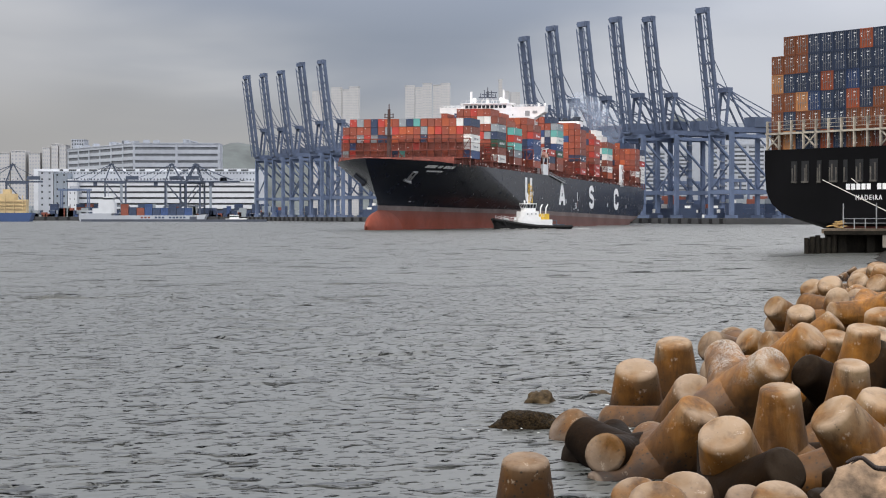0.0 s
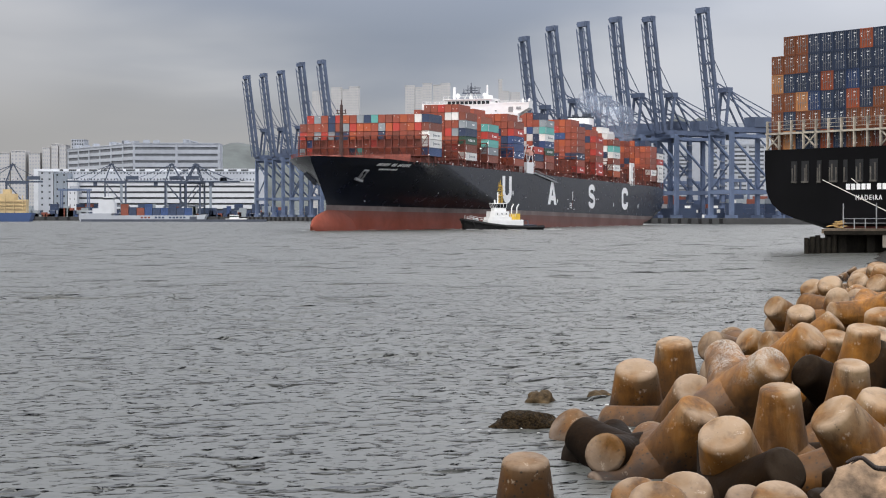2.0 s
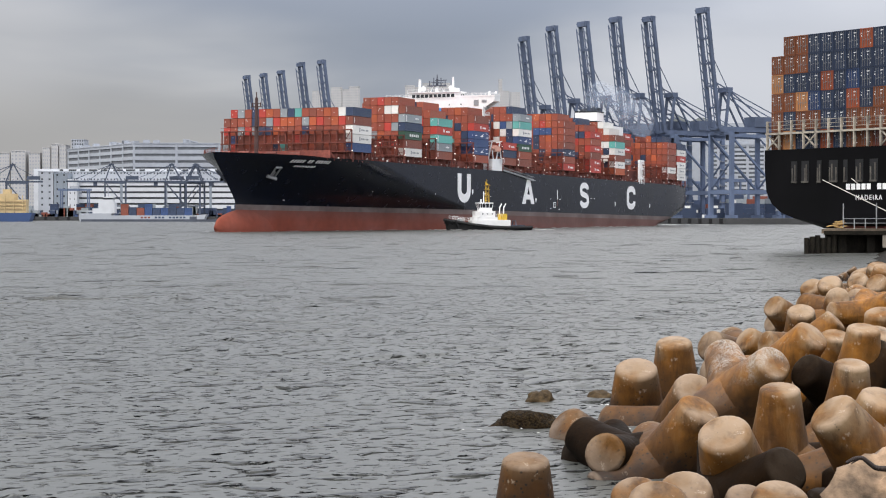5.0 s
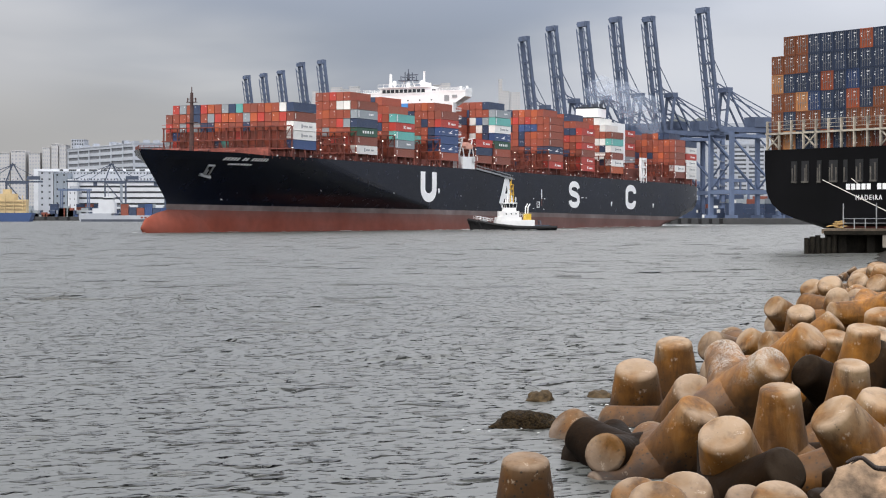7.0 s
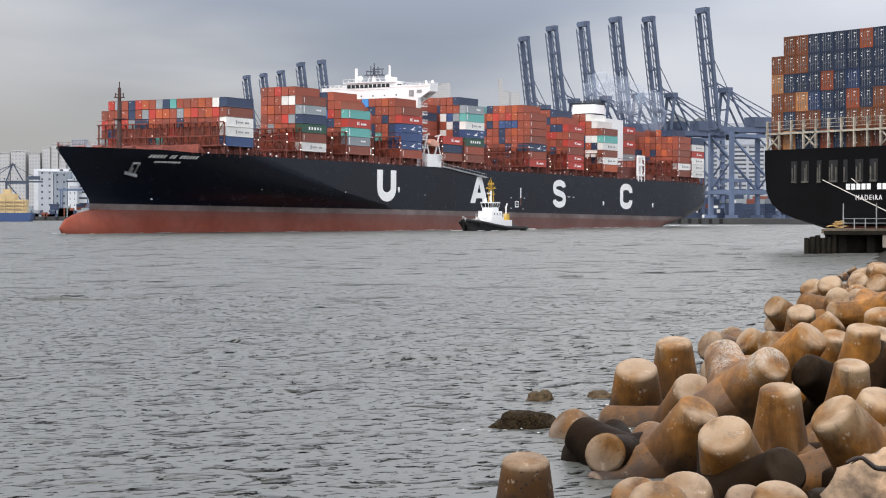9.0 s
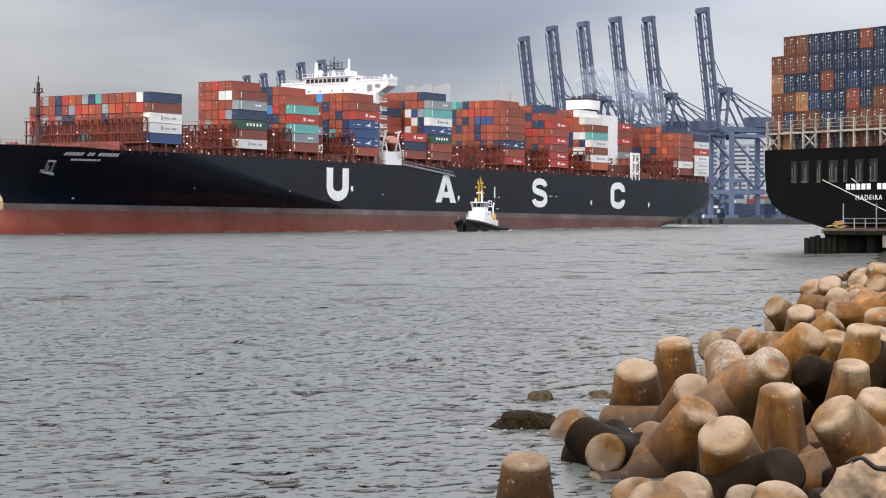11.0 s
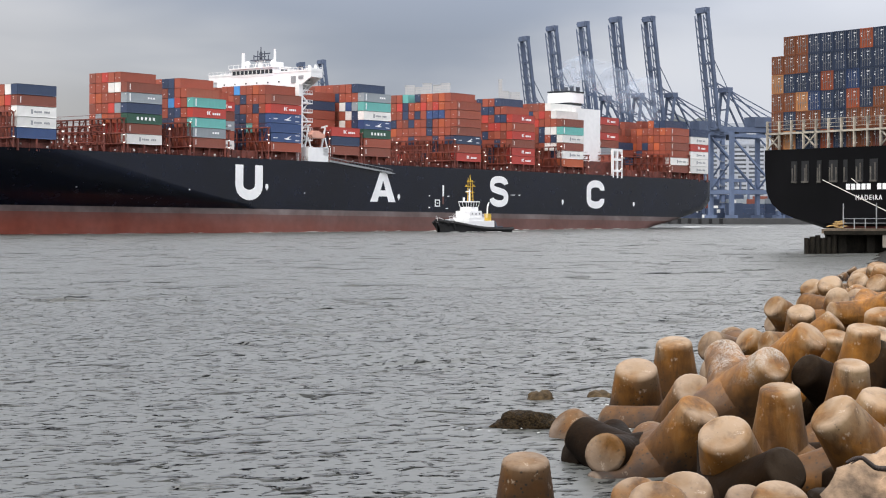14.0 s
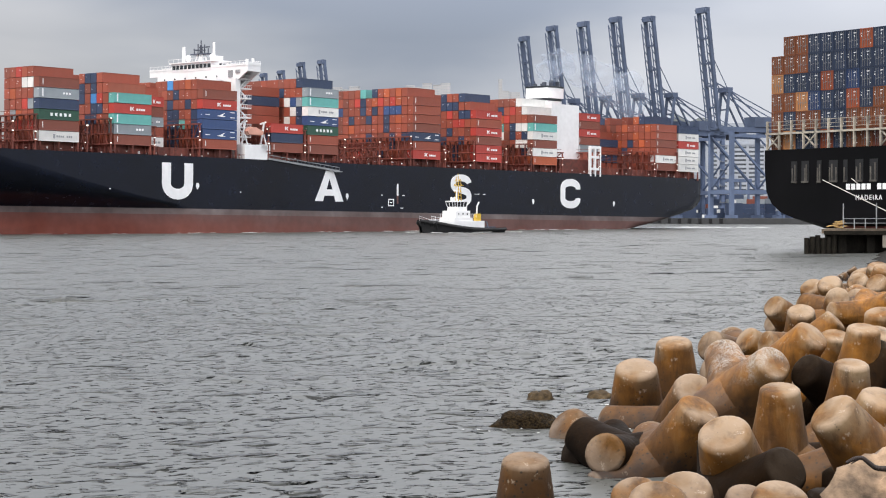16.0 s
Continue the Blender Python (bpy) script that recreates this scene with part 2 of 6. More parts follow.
SEABED = dull(material("dark_rock_and_pier_shade", (0.012, 0.010, 0.007), 0.75, 0, 0.6, 0.12, 0.4, 0.05), 0.15)
LAMP = bpy.data.materials.new("lit_deck_lamp")
LAMP.use_nodes = True
LAMP.node_tree.nodes["Principled BSDF"].inputs["Emission Color"].default_value = (1.0, 0.93, 0.82, 1)
LAMP.node_tree.nodes["Principled BSDF"].inputs["Emission Strength"].default_value = 1.3
PALETTE = {
    "brown": (0.21, 0.060, 0.038), "rust": (0.29, 0.068, 0.038), "red": (0.44, 0.05, 0.036), "orange": (0.42, 0.095, 0.036),
    "slate": (0.036, 0.055, 0.105), "navy": (0.028, 0.046, 0.095), "ochre": (0.27, 0.085, 0.032), "blue": (0.035, 0.07, 0.18), "teal": (0.12, 0.38, 0.35), "green": (0.025, 0.085, 0.055),
    "grey": (0.26, 0.29, 0.31), "white": (0.74, 0.73, 0.70), "sky": (0.06, 0.24, 0.55), "tan": (0.66, 0.30, 0.12),
}
BOX_PAINT = {k: corrugated("container_" + k, c) for k, c in PALETTE.items()}
BOX_PAINT_MANY = {k: corrugated("container_many_" + k, c, 0.16, True) for k, c in PALETTE.items()}


# ------------------------------------------------------------------ shapes
class Shape:
    """Gathers faces for one mesh."""

    def __init__(self):
        self.v, self.f = [], []

    def add(self, verts, faces):
        k = len(self.v)
        self.v += [tuple(p) for p in verts]
        self.f += [tuple(k + i for i in f) for f in faces]
        return self

    def box(self, x0, x1, y0, y1, z0, z1):
        return self.add([(x, y, z) for z in (z0, z1) for x, y in ((x0, y0), (x1, y0), (x1, y1), (x0, y1))],
                        [(3, 2, 1, 0), (4, 5, 6, 7), (0, 1, 5, 4), (1, 2, 6, 5), (2, 3, 7, 6), (3, 0, 4, 7)])

    def beam(self, p, q, w, h=None):
        """A square bar from p to q."""
        return self.tube(p, q, w * 0.7071, (h or w) * 0.7071, 4)

    def tube(self, p, q, r0, r1=None, n=10, caps=True):
        p, q = Vector(p), Vector(q)
        r1 = r0 if r1 is None else r1
        d = (q - p).normalized()
        a = d.cross(Vector((0, 0, 1)) if abs(d.z) < 0.95 else Vector((1, 0, 0))).normalized()
        b = d.cross(a)
        ring = [(a * math.cos(2 * math.pi * (i + 0.5) / n) + b * math.sin(2 * math.pi * (i + 0.5) / n)) for i in range(n)]
        vs = [p + o * r0 for o in ring] + [q + o * r1 for o in ring]
        fs = [(i, i + n, (i + 1) % n + n, (i + 1) % n) for i in range(n)]
        if caps:
            fs += [tuple(range(n)), tuple(range(2 * n - 1, n - 1, -1))]
        return self.add(vs, fs)

    def prism(self, outline, y0, y1):
        """An outline in x and z, drawn out along y."""
        n = len(outline)
        vs = [(x, y0, z) for x, z in outline] + [(x, y1, z) for x, z in outline]
        return self.add(vs, [(i, (i + 1) % n, (i + 1) % n + n, i + n) for i in range(n)] + [tuple(range(n - 1, -1, -1)), tuple(range(n, 2 * n))])

    def slab(self, outline, z0, z1):
        """An outline in x and y, drawn up along z."""
        n = len(outline)
        vs = [(x, y, z0) for x, y in outline] + [(x, y, z1) for x, y in outline]
        return self.add(vs, [(i, (i + 1) % n, (i + 1) % n + n, i + n) for i in range(n)] + [tuple(range(n - 1, -1, -1)), tuple(range(n, 2 * n))])

    def mesh(self, name, mat, smooth=False):
        me = bpy.data.meshes.new(name)
        me.from_pydata(self.v, [], self.f)
        me.materials.append(mat)
        if smooth:
            me.polygons.foreach_set("use_smooth", [True] * len(me.polygons))
        me.update()
        return me


def part(name, shape, mat, parent, label="", smooth=False):
    ob = new(name, shape if isinstance(shape, bpy.types.Mesh) else shape.mesh(name, mat, smooth))
    ob.parent = parent
    return tagged(ob, label) if label else ob


def thing(name, label, category, group="", kind="", m=None):
    ob = tagged(new(name), label, category, group, kind)
    ob.empty_display_size = 0.5
    if m is not None:
        ob.matrix_world = m
    return ob


def solid(name, shape, mat, label, category="", group="", kind="", smooth=False, m=None):
    ob = tagged(new(name, shape if isinstance(shape, bpy.types.Mesh) else shape.mesh(name, mat, smooth)), label, category, group, kind)
    if m is not None:
        ob.matrix_world = m
    return ob


# ------------------------------------------------------------------ sea and ground
def build_water():
    """One sheet: rings that widen with distance, with real waves where the rings are close enough to carry them."""
    rng = np.random.default_rng(5)
    radii = [12.0]
    while radii[-1] < 4800:
        r = radii[-1]
        radii.append(r * (1.03 if r < 24 else 1.0019 if r < 85 else 1.0032 if r < 180 else 1.007 if r < 700 else 1.03))
    radii = np.array(radii)
    fine = np.radians(np.linspace(-16, 16, 380))
    rest = np.radians(np.concatenate([np.linspace(20, 340, 33)]))
    ang = np.concatenate([fine, rest])
    rr, aa = np.meshgrid(radii, ang, indexing="ij")
    x, y = rr * np.sin(aa), rr * np.cos(aa)
    z = np.zeros_like(x)
    step = np.gradient(radii)[:, None]
    short, power = np.zeros_like(z), 0.0
    for i in range(40):
        length = 0.5 * 1.045 ** i
        heading = rng.normal(radians(93), 0.5)
        k = 2 * math.pi / length
        fade = np.clip(length / (2.2 * step) - 0.4, 0, 1)
        amp = length ** 0.55
        warp = 0.9 * np.sin(0.31 * x + i) + 0.9 * np.sin(0.27 * y + 2 * i)
        short += amp * fade * np.sin(k * (x * math.cos(heading) + y * math.sin(heading)) + warp + rng.uniform(0, 6.28))
        power += 0.5 * amp * amp
    short /= math.sqrt(power)
    # sharp crests stand out of a low chop
    z += 0.003 * short + 0.045 * np.clip(short - 1.35, 0, None)
    for i in range(8):
        length = 4 * 1.25 ** i
        heading = rng.normal(radians(100), 0.5)
        k = 2 * math.pi / length
        fade = np.clip(length / (2.2 * step) - 0.4, 0, 1)
        z += 0.0022 * length * fade * np.sin(k * (x * math.cos(heading) + y * math.sin(heading)) + rng.uniform(0, 6.28))
    gust = 1 + 0.45 * np.sin(0.05 * x + 0.11 * y + 1.3 * np.sin(0.07 * x)) * np.sin(0.031 * y - 0.06 * x)
    z *= gust
    inside = np.zeros_like(z)
    inside[:, :len(fine)] = 1
    z *= inside
    n, c = x.shape
    me = bpy.data.meshes.new("water")
    verts = np.stack([x, y, z], -1).reshape(-1, 3)
    i = np.arange(n - 1)[:, None] * c
    j = np.arange(c)[None, :]
    jn = (j + 1) % c
    quads = np.stack([i + j, i + c + j, i + c + jn, i + jn], -1).reshape(-1, 4)
    me.from_pydata(verts.tolist(), [], quads[:, ::-1].tolist())
    me.materials.append(WATER)
    me.polygons.foreach_set("use_smooth", [True] * len(me.polygons))
    me.update()
    return solid("water", me, None, "choppy grey-green harbour water under an overcast sky", "water", "", "structure")


water = build_water()
solid("ground", Shape().box(-4700, 4700, -4700, 4700, -14, -12), SEABED, "dark sea bed under the harbour water", "ground", "", "structure")


# ------------------------------------------------------------------ the great container ship
# Ship space: x runs aft from the stem, y to starboard of the middle line is positive away from the port side, z from the still waterline.
BEAM = 24.1
HALF = 23.1
CENTRE = 1.0
DECK = 19.3
TIER = 2.62
BASE = 21.6
COLUMN = 2.5


def stem_at(z):
    """Where the stem stands at height z: raked forward above the boot topping."""
    return 5.2 - 13.6 * min(max((z - 6.5) / 14.0, 0), 1) ** 1.05


def entry_length(z):
    """How far aft of the stem the flare runs into the flat side, with a knuckle there."""
    return 47 + 65 * (1 - min(max((z - 6.5) / 14.0, 0), 1) ** 0.75)


def hull_half(s, z):
    """How far the port side lies from the line y = 0 at s and z; the middle line lies at -CENTRE."""
    k = min(max((z - 6.5) / 14.0, 0), 1)
    stem = stem_at(z)
    p = 0.9 + 2.7 * k ** 0.8
    t = min(max((s - stem) / entry_length(z), 0), 1)
    b = HALF * (1 - (1 - 0.72 * t) ** p) / (1 - 0.28 ** p)
    floor_z = max(0.0, (s - 312) / 44.0) ** 1.15 * 7.6 + 2.2 * max(0.0, (s - 351) / 5.0) ** 2 - 7.0 * (1 - max(0.0, min(1.0, (s - 293) / 22.0)))
    over = (z - floor_z) / 2.4
    if over < 0:
        return CENTRE
    b *= math.sqrt(min(1.0, over) * (2 - min(1.0, over)))
    if s > 330:
        b *= 1 - 0.05 * ((s - 330) / 26) ** 2
    return b + CENTRE


def starboard(s, z):
    return hull_half(s, z) - 2 * CENTRE


def build_hull(levels, name, mat, parent, label):
    stations = list(range(60)) + [None] * 12 + [152 + 8 * i for i in range(17)] + [286 + 2.0 * i for i in range(36)]
    sh = Shape()
    n = len(levels)
    for side in (-1, 1):
        k = len(sh.v)
        for i, s_even in enumerate(stations):
            for z in levels:
                top = z
                stem = stem_at(z)
                s = s_even
                if i < 60:
                    s = stem + entry_length(z) * (i / 60) ** 1.2
                elif s is None:
                    s = stem + entry_length(z) + (152 - stem - entry_length(z)) * (i - 60) / 12
                if z == levels[-1] and z > 15:
                    top = z + (0.5 if s < 15 else 0.5 * max(0, 1 - (s - 15) / 10)) + 0.2 * max(0, 1 - s / 10)
                sh.v.append((s, -hull_half(s, z) if side < 0 else starboard(s, z), top))
        for i in range(len(stations) - 1):
            for j in range(n - 1):
                a, b, c, d = k + i * n + j, k + (i + 1) * n + j, k + (i + 1) * n + j + 1, k + i * n + j + 1
                if max(abs(sh.v[q][1] + CENTRE) for q in (a, b, c, d)) < 1e-6:
                    continue
                sh.f.append((a, b, c, d) if side < 0 else (d, c, b, a))
        last = k + (len(stations) - 1) * n
        if side < 0:
            first_last = last
        else:
            for j in range(n - 1):
                sh.f.append((first_last + j, last + j, last + j + 1, first_last + j + 1))
    return part(name, sh, mat, parent, label, True)


def container_mesh(length, mat, name="container"):
    """A box with sunk side and end panels, corner posts left standing."""
    w, h = 2.44, 2.59
    sh = Shape().box(0, length, 0, w, 0, h)
    # sunk panel on the port side and the forward end
    a, b, d = 0.16, length - 0.16, 0.05
    sh.f = [f for i, f in enumerate(sh.f) if i not in (2, 5)]
    sh.add([(0, 0, 0), (length, 0, 0), (length, 0, h), (0, 0, h), (a, d, 0.16), (b, d, 0.16), (b, d, h - 0.14), (a, d, h - 0.14)],
           [(0, 1, 5, 4), (1, 2, 6, 5), (2, 3, 7, 6), (3, 0, 4, 7), (4, 5, 6, 7)])
    sh.add([(0, w, 0), (0, 0, 0), (0, 0, h), (0, w, h), (d, w - 0.14, 0.16), (d, 0.14, 0.16), (d, 0.14, h - 0.14), (d, w - 0.14, h - 0.14)],
           [(0, 1, 5, 4), (1, 2, 6, 5), (2, 3, 7, 6), (3, 0, 4, 7), (4, 5, 6, 7)])
    return sh.mesh(name, mat)


BOX_40 = {k: container_mesh(12.19, m) for k, m in BOX_PAINT.items()}
MIXED = ["rust"] * 14 + ["brown"] * 11 + ["orange"] * 1 + ["red"] * 3 + ["navy"] * 4 + ["blue"] * 1 + ["grey"] * 2 + ["teal"]

# bays: forward end, first filled column, tiers from the outer column inwards, paint of the outer column from the bottom
BAYS = [
    (34.9, 0, (5, 5, 5), "blue white white brown navy"),
    (70.2, 0, (6, 7, 7), "white brown green navy grey brown"),
    (93.5, 0, (5, 6, 7), "brown grey teal red teal"),
    (107.8, 2, (5, 6, 6), "white rust grey brown red grey"),
    (123.2, 0, (6, 7, 7), "rust blue blue blue red brown"),
    (148.1, 0, (3, 3, 3, 3, 7), "brown navy red"),
    (162.0, 0, (7, 8, 8), "brown rust green blue white teal grey"),
    (205.5, 0, (7, 8, 8), "red rust navy brown rust rust rust"),
    (234.0, 0, (6, 7, 8), "red red brown red rust red"),
    (261.6, 0, (6, 7, 8), "orange white brown white teal brown"),
    (297.2, 4, (7, 7, 7), "brown rust grey brown red brown red"),
    (313.8, 6, (4, 5, 6), ""),
    (328.0, 0, (6, 7, 7), "brown white rust brown rust rust"),
    (341.3, 0, (6, 6, 6), "white white white red white navy"),
]


def box_marking(box, paint, turn):
    """Painted company marks on a container's side, as plain bars and shapes."""
    sh = Shape()
    y0, y1 = -0.02, 0.06
    if paint == "red":
        sh.prism([(5.2, 0.8), (5.6, 0.8), (5.6, 1.8), (5.2, 1.8)], y0, y1)
        sh.prism([(5.7, 1.3), (6.1, 1.8), (6.5, 1.8), (6.0, 1.3), (6.5, 0.8), (6.1, 0.8)], y0, y1)
        for i in range(4):
            sh.box(7.2 + 0.75 * i, 7.75 + 0.75 * i, y0, y1, 0.85, 1.4)
    elif paint == "white":
        sh.box(4.3, 4.9, y0, y1, 0.7, 1.8)
        for i in range(8):
            if i != 4:
                sh.box(5.3 + 0.62 * i, 5.75 + 0.62 * i, y0, y1, 1.0, 1.5)
    elif paint in ("blue", "navy") and turn % 2:
        sh.prism([(5.0, 0.9), (6.3, 1.2), (8.1, 1.9), (7.0, 1.1), (8.3, 0.8), (6.6, 0.7)], y0, y1)
        sh.box(1.0, 2.6, y0, y1, 1.0, 1.2)
        sh.box(9.8, 11.4, y0, y1, 1.9, 2.1)
        sh.box(9.8, 11.4, y0, y1, 0.5, 0.7)
    elif paint == "green":
        for i in range(5):
            sh.box(3.4 + 1.4 * i, 4.1 + 1.4 * i, y0, y1, 0.9, 1.7)
    elif paint in ("teal", "grey"):
        sh.box(0.9, 1.25, y0, y1, 0.3, 2.3)
        if paint == "grey":
            for i in range(3):
                sh.box(7.2 + 0.9 * i, 7.8 + 0.9 * i, y0, y1, 1.1, 1.6)
    elif paint in ("rust", "brown", "orange"):
        sh.box(1.0, 1.2, y0, y1, 0.6, 2.1)
    if sh.f:
        tagged(part("marking", sh, GREY_STEEL if paint == "white" else LETTER, box), kind="stuff")


CODE = {"r": "rust", "b": "brown", "o": "orange", "e": "red", "n": "navy", "u": "blue", "t": "teal", "w": "white", "g": "grey", "s": "sky"}
# paint of the forward ends, from the port side inwards, top tier first
FRONTS = {
    34.9: ["nwrorbrtngroenrge", "beoreogrooegrnr", "wrbrbrnrb", "wbrbrbr", "urbrbrrb"],
    70.2: ["rrrer", "rwwrrr", "rrrror", "ggerrb", "nrrogr", "rererr", "rrbbr"],
    93.5: ["rrrnnrbrnrr", "brrnbnnrrr", "tresrnrbrr", "ernnrrnbrr", "tbrnnrrbr", "grbrnrb", "brrbrb"],
    107.8: ["grrbrr", "errbr", "bbrrb", "grrb", "rrbr", "wrrb"],
    123.2: ["rrorrsrrbrrbb", "brrrnbrrnrrb", "ernrrnbrrrb", "unrrnnrrbr", "unrtnnrbrr", "uurrnnrbr", "rrbrnnbr"],
    148.1: ["rrbrrnrbrb", "rbrrnbrrb", "rrbrrrb", "bbrrrbr", "rrbrbr", "urrbrr", "brrbr"],
    162.0: ["nnrrbrr", "grrrnrrb", "tguwrwbr", "wnwrbrrb", "unrwrrbr", "grbrwbr", "rrbrrb", "brrbr"],
    205.5: ["rrorornrtrbr", "rroereorner", "rruuurnrnrrb", "rrornrrnbrnr", "brrrnrrbrror", "unrnrbrnrrbr", "rrbnrrbrrb", "rbrrbnrbr"],
    234.0: ["nnnrrnnrb", "rrrnnnrrnr", "ennrernnrb", "rreerrnrrn", "ebrrnbrnr", "brnrrnrb", "errnrrbrr", "erbnrbrr"],
    261.6: ["wwwrb", "wwrern", "brrreor", "twwnrtrb", "wnrnbwrr", "bwwrbrrn", "wnrbrwbr", "orbrbrb"],
    297.2: ["brrbrr", "rbrrbr", "rrbrrb", "brrbrr", "rrbrrb", "rbrrbr", "rrbrbr"],
    313.8: ["rrbrrbr", "brrbrrb", "rrbrrbr", "rbrrbrr", "rrbrrbr", "brrbrr"],
    328.0: ["rnnorrbrrnr", "rorrrorbrr", "rrrorrrrbr", "rrornrorrr", "brrrrnrrbr", "wrrbrrrb", "brbrrbrr"],
}


def load_ship(ship):
    rng = random.Random(11)
    singles = 0
    for bay, (s0, first, tiers, paints) in enumerate(BAYS):
        outer = paints.split()
        long = 6.06 if s0 == 107.8 else 12.19
        joined, plates = Shape(), Shape()
        order, index = [], []
        last = 6 if s0 == 70.2 else 11 if s0 in (93.5, 107.8, 123.2) else 18
        for c in range(first, last):
            rank = min(c - first, len(tiers) - 1)
            mid = tiers[rank]
            if rank == len(tiers) - 1 and rng.random() < 0.12:
                mid -= 1
            for k in range(mid):
                paint = outer[k] if (c == first and k < len(outer)) else rng.choice(MIXED)
                row = tiers[-1] - 1 - k
                if s0 in FRONTS and c > first and row < len(FRONTS[s0]) and c - first < len(FRONTS[s0][row]):
                    paint = CODE[FRONTS[s0][row][c - first]]
                elif k == mid - 1 and c > first and paint not in ("rust", "brown", "navy"):
                    paint = "rust" if c % 2 else "brown"
                y0, z0 = -23.72 + COLUMN * c, BASE + TIER * k
                top_edge = k >= mid - 2 or c <= first + 1
                for q in range(rng.choice((0, 0, 1, 1, 2))):
                    py, pz, w = y0 + rng.choice((0.5, 1.4, 1.8)), z0 + rng.choice((0.9, 1.5, 1.9)), rng.uniform(0.12, 0.3)
                    plates.box(s0 - 0.04, s0 + 0.05, py, py + w, pz, pz + rng.uniform(0.1, 0.25))
                if (c - first < 3 and top_edge) or (bay == 0 and k >= 2):
                    if singles < 296:
                        singles += 1
                        ob = part("container", BOX_40[paint], None, ship)
                        ob.location = (s0, y0 + 0.05, z0)
                        ob.scale = (long / 12.19, 0.963, 0.965)
                        if c == first and len(outer) > k:
                            box_marking(ob, paint, bay + k)
                        continue
                joined.box(s0, s0 + long, y0 + 0.05, y0 + 2.4, z0, z0 + 2.5)
                if paint not in order:
                    order.append(paint)
                index += [order.index(paint)] * 6
        tagged(part("door_label", plates, LETTER, ship, "small white labels on container doors"), kind="stuff")
        if joined.f:
            me = joined.mesh("cargo_block", BOX_PAINT_MANY[order[0]])
            for k in order[1:]:
                me.materials.append(BOX_PAINT_MANY[k])
            me.polygons.foreach_set("material_index", index)
            tagged(part("cargo_block", me, None, ship, "stacked rust-red and mixed shipping containers"), kind="stuff")


def lashing_bridge(ship, s, high):
    sh = Shape()
    right = 21.2
    for i in range(19):
        y = -24.0 + i * COLUMN
        sh.box(s, s + 0.35, y - 0.16, y + 0.16, DECK, DECK + high)
    for z in (BASE, BASE + 2.6, DECK + high):
        sh.box(s - 0.5, s + 0.8, -24.1, right, z - 0.16, z + 0.16)
    for z in (BASE + 1.0, BASE + 3.6, DECK + high + 1.0):
        sh.box(s - 0.5, s - 0.44, -24.1, right, z - 0.05, z + 0.05)
    for i in range(0, 18, 3):
        y = -24.0 + i * COLUMN
        sh.beam((s, y, DECK + 0.2), (s, y + COLUMN, BASE + 2.6), 0.22)
        sh.beam((s, y + COLUMN, BASE + 2.6), (s, y, DECK + high), 0.18)
    part("lashing_bridge", sh, DECK_RED, ship, "red-oxide steel lashing bridge")
    rng = random.Random(int(s * 10))
    lamps = Shape()
    for i in range(17):
        for z in (DECK + 2.2, BASE + 2.9, DECK + high - 0.4):
            if rng.random() < 0.07:
                y = -24.3 + i * COLUMN
                lamps.box(s - 0.75, s - 0.5, y - 0.09, y + 0.09, z, z + 0.18)
    for z in rng.sample((DECK + 2.4, BASE + 2.0, DECK + high, BASE + 4.2), 2):
        lamps.box(s - 0.2, s + 0.2, -24.42, -24.2, z, z + 0.22)
    tagged(part("deck_lamp", lamps, LAMP, ship, "small lit deck lamps"), kind="stuff")


